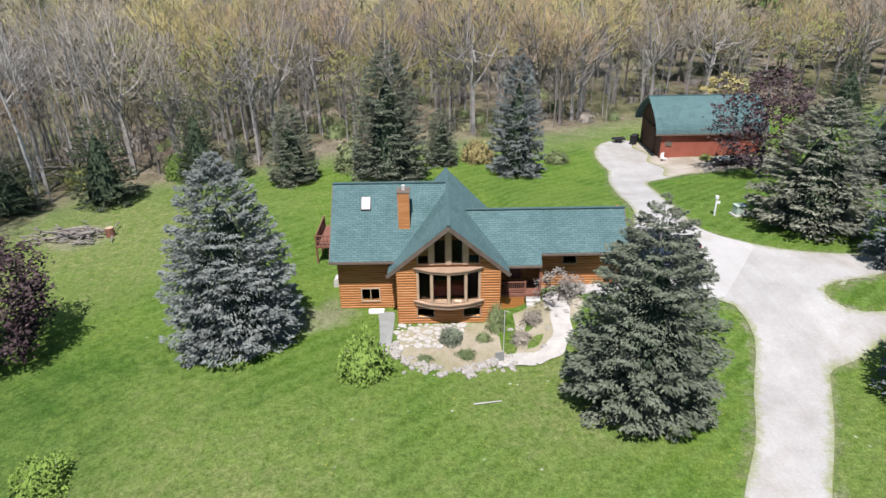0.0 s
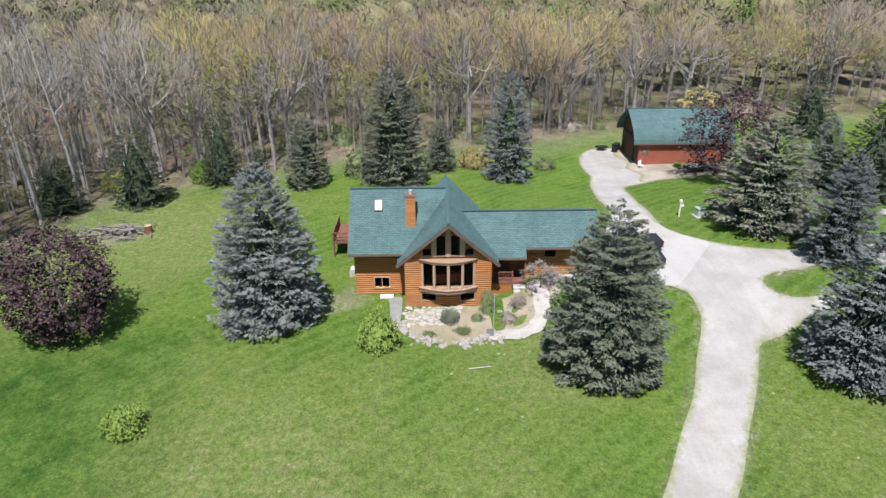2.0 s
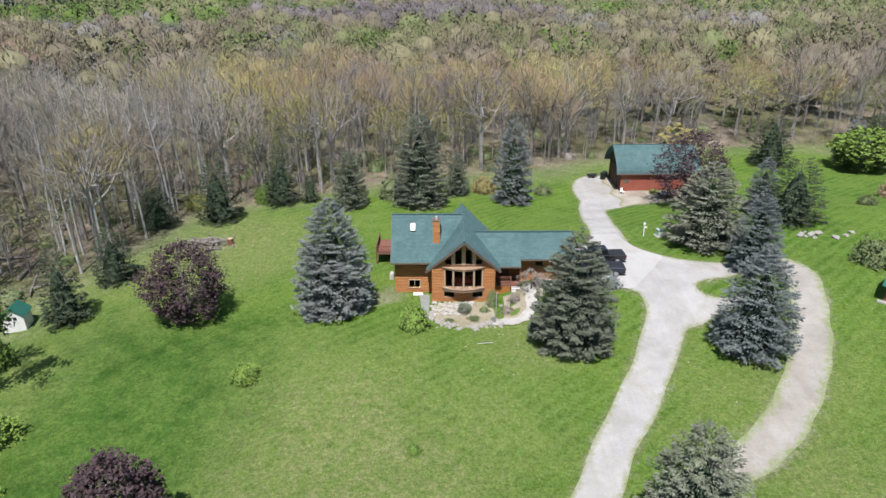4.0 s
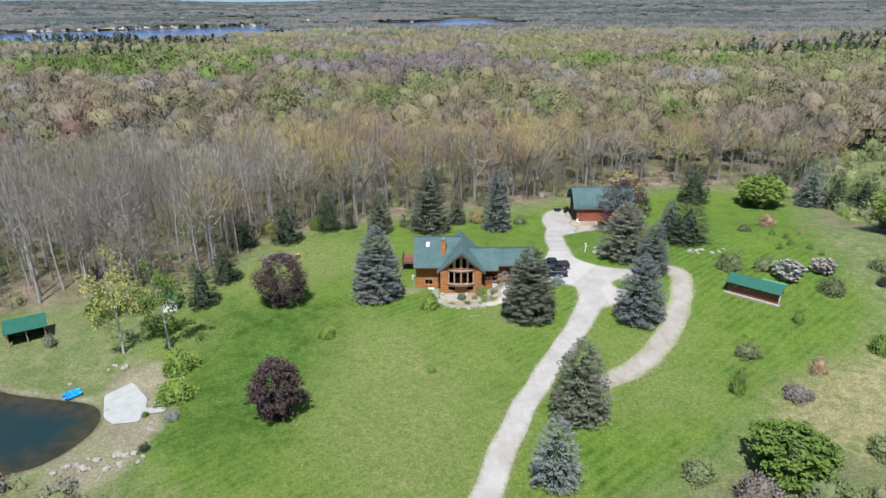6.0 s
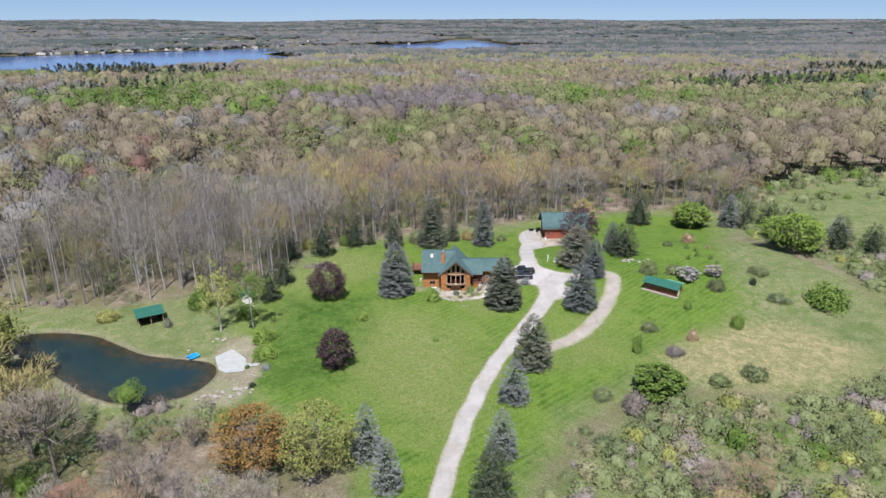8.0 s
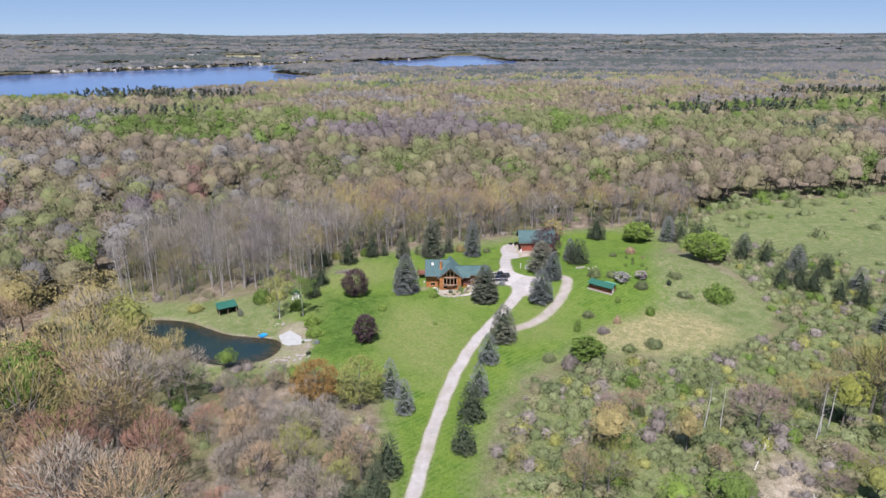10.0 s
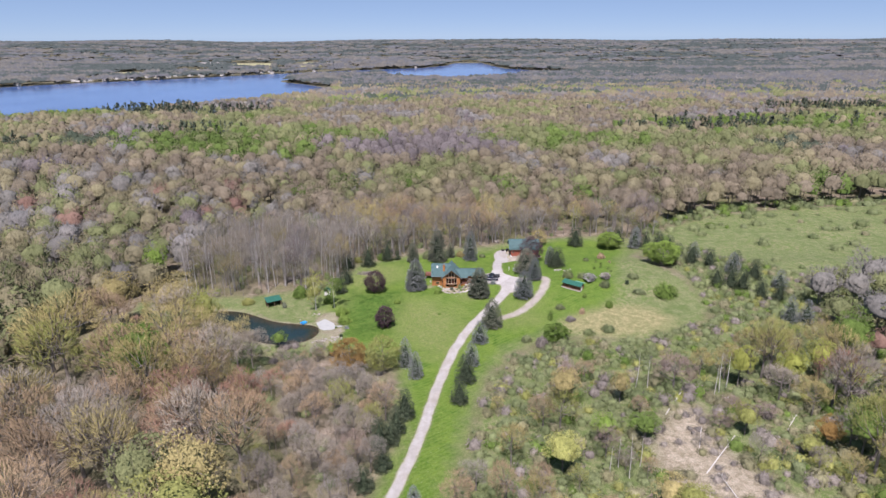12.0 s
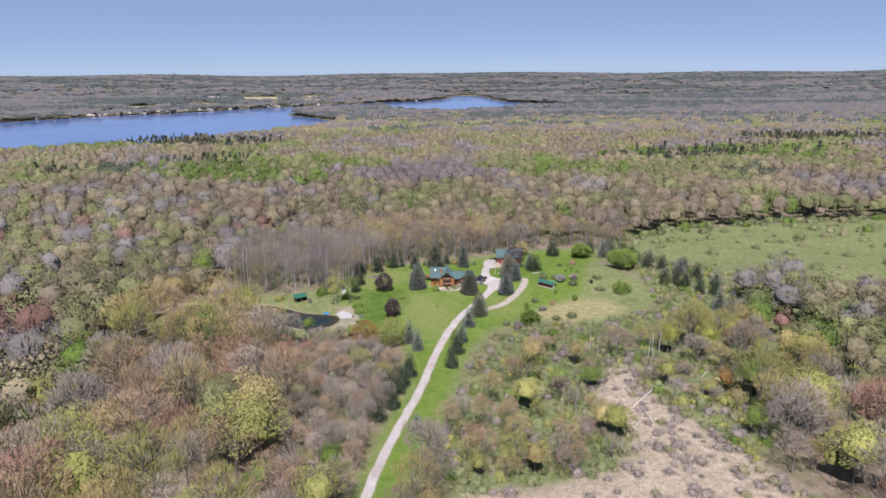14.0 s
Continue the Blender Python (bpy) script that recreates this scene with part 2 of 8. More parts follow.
APRON = smooth_ring([(18.8, 36), (21.6, 30), (24.2, 31.6), (28, 33.2), (36, 34.0), (41, 37), (40, 40.2), (28, 40.2), (27.5, 50), (20.2, 49)], 2)
WALKWAY = [(4.4, 3.0), (7.1, 2.8), (7.5, 0.6), (7.0, -2.2), (5.6, -3.3), (3.4, -3.2)]


SCRUB = [(12, -62), (33, -41), (62, -46), (92, -30), (92, 5), (84, 40), (100, 60), (128, 22), (150, -8), (170, -34), (150, -90), (100, -120), (60, -160), (10, -170), (-4, -130)]

LUSH = [(-40, -2), (-22, -2), (-19, -14), (-24, -38), (-36, -34)]
FAR_FIELDS = [[(-936, 2016), (-822, 2016), (-736, 1781), (-838, 1781)], [(-885, 2432), (-706, 2432), (-614, 2016), (-728, 2016)], [(-594, 2480), (-504, 2480), (-460, 2120), (-560, 2120)], [(-1061, 1853), (-956, 1853), (-850, 1590), (-927, 1590)], [(560, 2500), (900, 2500), (820, 2300), (540, 2300)]]
TOWN = [(-1100, 1300), (-930, 1400), (-500, 1780), (-300, 1980), (-420, 2600), (-1000, 2500)]
STRAW = smooth_ring([(50, -96), (55, -87), (62, -80), (67, -83), (66, -93), (65, -102), (70, -112), (77, -124), (84, -140), (96, -175), (-2, -178), (0, -148), (27, -146), (44, -141), (54, -132), (52, -116), (47, -112)], 2)


def ground_z(x, y):
    x, y = np.asarray(x, float), np.asarray(y, float)
    r = np.hypot(x, y)
    z = -1.4 * sm(-6, -24, y) - 1.6 * sm(-24, -70, y)
    z = z + 2.6 * sm(16, 60, x) * sm(60, 20, y) - 1.0 * sm(-10, -34, x)
    z = z - 1.6 * sm(-34, -56, x) * sm(20, -6, y) - 0.8 * sm(14, 40, y) * sm(-10, 20, x)
    z = z + 1.2 * sm(3.6, 8, x) * sm(-7, 2.5, y) * sm(34, 18, y)
    d = signed(POND, x, y)
    z = np.where(d > -3, z * (1 - sm(-3, 0, d)) + (POND_Z - 0.05 - 1.3 * sm(0, 6, d)) * sm(-3, 0, d), z)
    away = sm(140, 520, r)
    roll = 2.2 * np.sin(x * 0.006 + 1.1) * np.cos(y * 0.0075 + 0.4) + 1.5 * np.sin(x * 0.013 - y * 0.009)
    z = z + away * (roll - 5 * sm(200, 900, y))
    far = np.where(r > 900, sm(900, 1200, r), 0)
    z = z * (1 - far) + far * (-14.6 + 0 * r)
    hill = sm(2300, 4800, r)
    z = z + hill * (60 + 5 * np.sin(x * 0.0019 + 1) + 4 * np.sin(x * 0.0043 + y * .001)) + 6 * sm(1500, 2300, r) * (0.5 + 0.5 * np.sin(x * 0.003 + 2)) * sm(-40, -160, signed(LAKE, x, y))
    dl = signed(LAKE, x, y)
    z = np.where(dl > -60, z * (1 - sm(-60, -5, dl)) + (LAKE_Z - 0.5) * sm(-60, -5, dl), z)
    return z


def gz(x, y):
    return float(ground_z(np.array([x]), np.array([y]))[0])


def mesh_from(name, v, f, mats=(), mi=None, smooth=False):
    """A mesh from vertex and triangle arrays."""
    me = bpy.data.meshes.new(name)
    v, f = np.asarray(v, np.float32), np.asarray(f, np.int32)
    me.vertices.add(len(v)), me.loops.add(f.size), me.polygons.add(len(f))
    me.vertices.foreach_set("co", v.ravel())
    me.loops.foreach_set("vertex_index", f.ravel())
    me.polygons.foreach_set("loop_start", np.arange(len(f), dtype=np.int32) * f.shape[1])
    for m in mats:
        me.materials.append(m)
    if mi is not None:
        me.polygons.foreach_set("material_index", np.asarray(mi, np.int32))
    me.polygons.foreach_set("use_smooth", np.full(len(f), smooth))
    me.update(calc_edges=True)
    me.validate()
    return me


def axis_lines(lo, hi, step, far, grow):
    """Grid lines: even between lo and hi, then ever wider."""
    mid = list(np.arange(lo, hi + 0.01, step))
    a, s = [hi], step
    while a[-1] < far:
        s *= grow
        a.append(a[-1] + s)
    b, s = [lo], step
    while b[-1] > -far:
        s *= grow
        b.append(b[-1] - s)
    return np.array(b[:0:-1] + mid + a[1:])


def drive_inner(x, y):
    wob = 0.25 * np.sin(x * 0.9 + y * 0.35) + 0.2 * np.sin(y * 0.8 - x * 0.3)
    d = 1.5 + 0.12 * sm(-75, -45, y) + 0.2 * sm(-24, -12, y) + 0.15 * sm(-12, -5, y) - edge_dist(smooth_ring(DRIVE, 2, False), x, y, False)
    d = np.maximum(d, 2.0 - edge_dist(smooth_ring(BRANCH, 2, False), x, y, False))
    d = np.maximum(d, signed(PAD, x, y))
    return np.maximum(d, signed(APRON, x, y)) + wob * 0.35


gx, gy = axis_lines(-98, 100, 1.8, 4950, 1.085), axis_lines(-150, 72, 1.8, 4950, 1.085)
GX, GY = np.meshgrid(gx, gy)
px, py = GX.ravel(), GY.ravel()
pz = ground_z(px, py)
nx = len(gx)
ii = (np.arange(len(gy) - 1)[:, None] * nx + np.arange(nx - 1)[None]).ravel()
ground_me = mesh_from("ground", np.c_[px, py, pz], np.c_[ii, ii + 1, ii + nx + 1, ii + nx], smooth=True)
lawn_d = np.clip(signed(LAWN, px, py), -20, 20)
clear_d = np.clip(np.maximum(np.maximum(signed(CLEARING, px, py), signed(FIELD, px, py)), np.minimum(signed(SCRUB, px, py), -signed(STRAW, px, py))), -30, 30)
pond_d = np.clip(signed(POND, px, py), -20, 20)
bare = smooth_ring([(-51, -18), (-43, -15), (-38, -24), (-37, -37), (-42, -43), (-49, -41), (-48, -36), (-45, -31), (-46, -26)], 2)
bare_d = np.clip(np.maximum(np.maximum(signed(bare, px, py), pond_d + 1.0), np.maximum(1.6 - np.hypot(px + 8.7, py - 3.0), 2.2 - np.hypot((px + 35.2) * 0.6, py - 19.4))), -20, 20)
dry = smooth_ring([(34, -31), (48, -22), (62, -18), (74, -24), (78, -34), (60, -42), (44, -40)], 2)
dry_d = signed(dry, px, py) * 1.0
for ring, amount in (([(-24, -9), (-12, -8), (4, -16), (4, -34), (-2, -50), (-12, -50), (-20, -32)], 0.5), ([(-46, 4), (-28, 6), (-18, 16), (-20, 30), (-32, 31), (-42, 22)], 0.6), ([(2, -5), (9, -3), (8, -12), (3, -12)], 1.0), ([(-48, -8), (-36, 4), (-34, -14), (-42, -18)], 0.6), ([(22, -16), (30, -10), (33, -18), (26, -30), (20, -30)], 0.4)):
    dry_d = np.maximum(dry_d, signed(smooth_ring(ring, 2), px, py) * amount)
dry_d = np.clip(dry_d, -20, 20)
gravel_d = np.clip(np.maximum(drive_inner(px, py), 1.75 - edge_dist(LOOP, px, py, False)), -20, 20)
for key, val in (("lawn", lawn_d), ("straw", np.clip(signed(STRAW, px, py), -20, 20)), ("open", clear_d), ("pond", pond_d), ("bare", bare_d), ("dry", dry_d), ("gravel", gravel_d), ("hay", np.clip(signed(dry, px, py), -20, 20)), ("lush", np.clip(signed(LUSH, px, py), -20, 20)), ("deep", np.clip((py - 190) / 20, -3, 3))):
    at = ground_me.attributes.new(key, "FLOAT", "POINT")
    at.data.foreach_set("value", val.astype(np.float32))


def ground_material():
    m, nt, b = mat_base("ground_cover", 0.95, 0.1)
    pos = nt.nodes.new("ShaderNodeNewGeometry").outputs["Position"]

    def mask(key, soft, wob, scale):
        """1 where the attribute is above zero, with an edge broken by noise."""
        a = nt.nodes.new("ShaderNodeAttribute")
        a.attribute_name = key
        n = node(nt, "ShaderNodeTexNoise", Scale=scale, Detail=5.0, Roughness=0.65)
        nt.links.new(pos, n.inputs["Vector"])
        mad = nt.nodes.new("ShaderNodeMath")
        mad.operation = "MULTIPLY_ADD"
        nt.links.new(n.outputs["Fac"], mad.inputs[0])
        mad.inputs[1].default_value = wob * 2
        nt.links.new(a.outputs["Fac"], mad.inputs[2])
        r = node(nt, "ShaderNodeMapRange", From_Min=wob - soft, From_Max=wob + soft)
        nt.links.new(mad.outputs[0], r.inputs["Value"])
        return r.outputs["Result"]

    fine = noise_fac(nt, 2.8, 7.0, 0.40, 0.60, pos, 0.85)
    mid = noise_fac(nt, 0.26, 6.0, 0.40, 0.60, pos, 0.7)
    big = noise_fac(nt, 0.045, 3.0, 0.4, 0.6, pos)
    # mown lawn: long stripes, tufts, dry patches
    wave = node(nt, "ShaderNodeTexWave", Scale=0.24, Distortion=2.0, Detail=2.0, Detail_Scale=0.3)
    mp = nt.nodes.new("ShaderNodeMapping")
    mp.inputs["Rotation"].default_value = (0, 0, radians(52))
    nt.links.new(pos, mp.inputs["Vector"])
    nt.links.new(mp.outputs["Vector"], wave.inputs["Vector"])
    patch10 = noise_fac(nt, 0.11, 4.0, 0.42, 0.6, pos, 0.65)
    lawn = mixc(nt, mid, (0.052, 0.128, 0.013), (0.108, 0.208, 0.026))
    lawn = mixc(nt, patch10, lawn, mixc(nt, mid, (0.105, 0.198, 0.02), (0.178, 0.262, 0.042)))
    lawn = mixc(nt, big, lawn, mixc(nt, 0.5, lawn, (0.14, 0.215, 0.04)))
    stripe = nt.nodes.new("ShaderNodeMath")
    stripe.operation = "MULTIPLY"
    nt.links.new(wave.outputs["Fac"], stripe.inputs[0])
    stripe.inputs[1].default_value = 0.6
    lawn = mixc(nt, stripe.outputs[0], lawn, (0.165, 0.262, 0.06))
    straw_grass = mixc(nt, noise_fac(nt, 1.1, 5.0, 0.38, 0.62, pos, 0.75), (0.279, 0.284, 0.126), (0.149, 0.221, 0.054))
    lawn = mixc(nt, mask("dry", 4.0, 7.0, 0.13), lawn, straw_grass)
    lawn = mixc(nt, mask("lush", 5.0, 4.0, 0.12), lawn, mixc(nt, mid, (0.047, 0.112, 0.018), (0.083, 0.165, 0.03)))
    speck = node(nt, "ShaderNodeTexVoronoi", Scale=0.85)
    nt.links.new(pos, speck.inputs["Vector"])
    dot = node(nt, "ShaderNodeMapRange", From_Min=0.10, From_Max=0.04)
    nt.links.new(speck.outputs["Distance"], dot.inputs["Value"])
    few = nt.nodes.new("ShaderNodeMath")
    few.operation = "MULTIPLY"
    nt.links.new(dot.outputs["Result"], few.inputs[0])
    nt.links.new(noise_fac(nt, 0.06, 3.0, 0.52, 0.62, pos), few.inputs[1])
    lawn = mixc(nt, few.outputs[0], lawn, (0.6, 0.6, 0.46))
    patchy = noise_fac(nt, 0.6, 6.0, 0.42, 0.6, pos, 0.75)
    lawn = mixc(nt, patchy, lawn, mixc(nt, 0.36, lawn, (0.215, 0.28, 0.07)))
    flower = node(nt, "ShaderNodeTexVoronoi", Scale=1.9)
    nt.links.new(pos, flower.inputs["Vector"])
    fd = node(nt, "ShaderNodeMapRange", From_Min=0.13, From_Max=0.06)
    nt.links.new(flower.outputs["Distance"], fd.inputs["Value"])
    some = nt.nodes.new("ShaderNodeMath")
    some.operation = "MULTIPLY"
    nt.links.new(fd.outputs["Result"], some.inputs[0])
    nt.links.new(noise_fac(nt, 0.09, 3.0, 0.5, 0.58, pos), some.inputs[1])
    lawn = mixc(nt, some.outputs[0], lawn, (0.42, 0.40, 0.06))
    meadow = mixc(nt, mid, (0.15, 0.2, 0.075), (0.24, 0.262, 0.13))
    meadow = mixc(nt, big, meadow, mixc(nt, patchy, (0.15, 0.215, 0.066), (0.305, 0.292, 0.17)))
    litter = mixc(nt, mid, (0.19, 0.15, 0.115), (0.36, 0.29, 0.24))
    litter = mixc(nt, big, litter, mixc(nt, patchy, (0.21, 0.19, 0.115), (0.17, 0.172, 0.085)))
    soil = mixc(nt, mid, (0.29, 0.245, 0.185), (0.43, 0.38, 0.305))
    c = mixc(nt, mask("open", 2.0, 3.0, 0.25), litter, meadow)
    c = mixc(nt, mask("deep", 1.0, 1.0, 0.02), c, mixc(nt, mid, (0.15, 0.132, 0.098), (0.2, 0.185, 0.125)))
    c = mixc(nt, mask("straw", 4.0, 5.0, 0.12), c, mixc(nt, patchy, (0.35, 0.29, 0.22), (0.54, 0.455, 0.38)))
    c = mixc(nt, mask("hay", 3.5, 4.0, 0.2), c, mixc(nt, patchy, (0.27, 0.265, 0.13), (0.44, 0.375, 0.215)))
    c = mixc(nt, mask("lawn", 3.5, 4.0, 0.22), c, lawn)
    c = mixc(nt, mask("gravel", 0.5, 1.5, 1.3), c, mixc(nt, patchy, (0.33, 0.30, 0.235), (0.24, 0.25, 0.12)))
    c = mixc(nt, mask("bare", 1.0, 3.0, 0.25), c, mixc(nt, big, soil, mixc(nt, mid, soil, meadow)))
    c = mixc(nt, mask("pond", 0.6, 0.4, 0.5), c, (0.06, 0.05, 0.03))
    c = mixc(nt, noise_fac(nt, 9.0, 4.0, 0.38, 0.6, pos, 0.8), mixc(nt, 1.0, c, (0.66, 0.7, 0.62), "MULTIPLY"), mixc(nt, 1.0, c, (1.12, 1.1, 1.1), "MULTIPLY"))
    dark = mixc(nt, 1.0, c, (0.5, 0.55, 0.47), "MULTIPLY")
    nt.links.new(mixc(nt, fine, dark, c), b.inputs["Base Color"])
    bumped(nt, b, noise_fac(nt, 5.0, 6.0, 0.2, 0.8, pos, 0.8), 0.8, 0.12)
    return m


ground_me.materials.append(ground_material())
tagged(new("ground", ground_me), "rolling ground of mown lawn, meadow and leaf-littered woodland floor", "ground", kind="structure")


def patch_mesh(name, inner, x0, x1, y0, y1, step, lift):
    """The part of a grid where inner(x, y) > 0, cut along its outline and laid on the ground."""
    xs, ys = np.arange(x0, x1 + step, step), np.arange(y0, y1 + step, step)
    X, Y = np.meshgrid(xs, ys)
    D = inner(X, Y)
    verts, faces, index = [], [], {}

    def vert(p):
        k = (round(p[0], 3), round(p[1], 3))
        if k not in index:
            index[k] = len(verts)
            verts.append(k)
        return index[k]

    for j in range(len(ys) - 1):
        row = D[j:j + 2]
        for i in np.nonzero((row[0, :-1] > 0) | (row[0, 1:] > 0) | (row[1, :-1] > 0) | (row[1, 1:] > 0))[0]:
            c = [(xs[i], ys[j], D[j, i]), (xs[i + 1], ys[j], D[j, i + 1]), (xs[i + 1], ys[j + 1], D[j + 1, i + 1]), (xs[i], ys[j + 1], D[j + 1, i])]
            out = []
            for a, b in zip(c, c[1:] + c[:1]):
                if a[2] > 0:
                    out.append(vert(a))
                if (a[2] > 0) != (b[2] > 0):
                    u = a[2] / (a[2] - b[2])
                    out.append(vert((a[0] + u * (b[0] - a[0]), a[1] + u * (b[1] - a[1]))))
            out = [o for k, o in enumerate(out) if o != out[k - 1]]
            if len(out) > 2:
                faces.append(out)
    v = np.array(verts)
    z = ground_z(v[:, 0], v[:, 1]) + lift
    me = bpy.data.meshes.new(name)
    me.from_pydata([tuple(p) for p in np.c_[v, z]], [], faces)
    at = me.attributes.new("within", "FLOAT", "POINT")
    at.data.foreach_set("value", inner(v[:, 0], v[:, 1]).astype(np.float32))
    me.polygons.foreach_set("use_smooth", np.full(len(me.polygons), True))
    return me


def gravel(name, a, c, scale=6.0, verge=None, depth=0.55):
    """Crushed stone: slow tones, worn streaks and grit, with grass and soil creeping in at its margins."""
    m, nt, b = mat_base(name, 0.95, 0.15)
    pos = nt.nodes.new("ShaderNodeNewGeometry").outputs["Position"]
    col = mixc(nt, noise_fac(nt, 0.35, 4, 0.35, 0.65, pos), a, c)
    col = mixc(nt, noise_fac(nt, 0.11, 5, 0.5, 0.7, pos, 0.7), col, mixc(nt, 1.0, col, (0.84, 0.80, 0.74), "MULTIPLY"))
    lane = nt.nodes.new("ShaderNodeMapping")
    lane.inputs["Rotation"].default_value = (0, 0, radians(-22))
    lane.inputs["Scale"].default_value = (1.4, 0.1, 1)
    nt.links.new(pos, lane.inputs["Vector"])
    col = mixc(nt, noise_fac(nt, 0.8, 4, 0.46, 0.66, lane.outputs["Vector"], 0.7), col, mixc(nt, 1.0, col, (0.94, 0.93, 0.91), "MULTIPLY"))
    fine = noise_fac(nt, scale, 6, 0.3, 0.7, pos, 0.8)
    col = mixc(nt, fine, mixc(nt, 1.0, col, (0.8, 0.79, 0.77), "MULTIPLY"), col)
    if verge:
        w = nt.nodes.new("ShaderNodeAttribute")
        w.attribute_name = "within"
        n = node(nt, "ShaderNodeTexNoise", Scale=1.6, Detail=6.0, Roughness=0.75)
        nt.links.new(pos, n.inputs["Vector"])
        sub = nt.nodes.new("ShaderNodeMath")
        sub.operation = "MULTIPLY_ADD"
        nt.links.new(n.outputs["Fac"], sub.inputs[0])
        sub.inputs[1].default_value = -depth * 3.2
        nt.links.new(w.outputs["Fac"], sub.inputs[2])
        r = node(nt, "ShaderNodeMapRange", From_Min=-depth * 0.75, From_Max=-depth * 1.75)
        nt.links.new(sub.outputs[0], r.inputs["Value"])
        col = mixc(nt, r.outputs["Result"], col, mixc(nt, fine, verge, [v * 1.5 for v in verge]))
    nt.links.new(col, b.inputs["Base Color"])
    bumped(nt, b, fine, 0.5, 0.04)
    return m


MAT["gravel"] = gravel("pale_gravel", (0.352, 0.342, 0.323), (0.432, 0.421, 0.402), 6.0, (0.17, 0.185, 0.085))
MAT["dirt"] = gravel("packed_dirt", (0.32, 0.28, 0.225), (0.43, 0.39, 0.335), 4.0, (0.17, 0.18, 0.08), 0.8)
MAT["gravel_old"] = gravel("worn_gravel", (0.31, 0.285, 0.25), (0.39, 0.365, 0.33), 5.0, (0.15, 0.185, 0.07), 0.9)
me = patch_mesh("gravel_drive", drive_inner, -40, 46, -332, 53, 1.0, 0.05)
me.materials.append(MAT["gravel"])
tagged(new("gravel_drive", me), "pale crushed-limestone gravel drive through the lawn", "driveway", kind="structure")


def apron_inner(x, y):
    return np.minimum(signed(APRON, x, y) - 0.15, np.minimum(y - 32.0 + 0.8 * np.sin(x * 1.3), x - 25.5 + 0.5 * np.sin(y)))


me = patch_mesh("barn_apron", apron_inner, 17, 43, 28, 52, 0.8, 0.075)
me.materials.append(MAT["dirt"])
tagged(new("barn_apron", me), "trodden tan dirt and gravel before the barn", "driveway", kind="structure")


def loop_inner(x, y):
    return np.minimum(1.75 + 0.08 * np.sin(x * 0.8 + y) + 0.06 * np.sin(y * 0.45 - x * 0.2) - edge_dist(LOOP, x, y, False), -drive_inner(x, y) + 0.15)


me = patch_mesh("gravel_loop", loop_inner, 12, 44, -30, 16, 0.8, 0.045)
me.materials.append(MAT["gravel_old"])
tagged(new("gravel_loop", me), "grey-brown worn gravel loop with grassy edges", "track", kind="structure")


def water(name, col, rough, scale, strength):
    m, nt, b = mat_base(name, rough, 0.5)
    b.inputs["Base Color"].default_value = (*col, 1)
    b.inputs["IOR"].default_value = 1.33
    pos = nt.nodes.new("ShaderNodeNewGeometry").outputs["Position"]
    bumped(nt, b, noise_fac(nt, scale, 4, 0.2, 0.8, pos), strength, 0.05)
    return m, nt, b, pos


def flat_mesh(name, ring, z):
    bm = bmesh.new()
    bmesh.ops.triangle_fill(bm, use_beauty=True, edges=[e for e in ring_edges(bm, ring, z)])
    me = bpy.data.meshes.new(name)
    bm.normal_update()
    for f in bm.faces:
        if f.normal.z < 0:
            f.normal_flip()
    bm.to_mesh(me)
    bm.free()
    return me


def ring_edges(bm, ring, z):
    vs = [bm.verts.new((x, y, z)) for x, y in ring]
    return [bm.edges.new((a, b)) for a, b in zip(vs, vs[1:] + vs[:1])]


MAT["stubble"] = gravel("pale_field", (0.27, 0.30, 0.15), (0.40, 0.36, 0.22), 0.3)
for ring in FAR_FIELDS:
    xs, ys = [p[0] for p in ring], [p[1] for p in ring]
    me = patch_mesh("field", lambda x, y: signed(ring, x, y), min(xs), max(xs), min(ys), max(ys), 12, 1.2)
    me.materials.append(MAT["stubble"])
    tagged(new("field", me), "pale open field among the far woods", "field", kind="structure")
PAD_JOINT = [(18.7, 1.8), (24.2, 9.5)]


def pad_inner(x, y):
    """The poured slab before the garage: the pad's part on the house side of the joint."""
    (xa, ya), (xb, yb) = PAD_JOINT
    side = ((xb - xa) * (y - ya) - (yb - ya) * (x - xa)) / math.hypot(xb - xa, yb - ya)
    return np.minimum(np.minimum(signed(PAD, x, y) - 0.1, side), 17.5 - y)


MAT["slab"] = gravel("pale_concrete", (0.43, 0.42, 0.402), (0.47, 0.458, 0.44), 9.0)
me = patch_mesh("concrete_pad", pad_inner, 10, 27, -6, 20, 0.6, 0.075)
me.materials.append(MAT["slab"])
tagged(new("concrete_pad", me), "smooth pale concrete slab before the garage", "driveway", kind="structure")
MAT["lake"], nt, b, pos = water("lake_water", (0.035, 0.10, 0.30), 0.12, 0.02, 0.25)
nt.links.new(mixc(nt, noise_fac(nt, 0.004, 3, 0.35, 0.65, pos), (0.05, 0.10, 0.25), (0.10, 0.18, 0.36)), b.inputs["Base Color"])
MAT["pond"], nt, b, pos = water("pond_water", (0.012, 0.025, 0.03), 0.06, 1.2, 0.08)
shoal = nt.nodes.new("ShaderNodeAttribute")
shoal.attribute_name = "within"
wob = node(nt, "ShaderNodeTexNoise", Scale=0.22, Detail=5.0, Roughness=0.6)
nt.links.new(pos, wob.inputs["Vector"])
deep = nt.nodes.new("ShaderNodeMath")
deep.operation = "MULTIPLY_ADD"
nt.links.new(wob.outputs["Fac"], deep.inputs[0])
deep.inputs[1].default_value = -7.0
nt.links.new(shoal.outputs["Fac"], deep.inputs[2])
span = node(nt, "ShaderNodeMapRange", From_Min=-3.2, From_Max=1.0)
nt.links.new(deep.outputs[0], span.inputs["Value"])
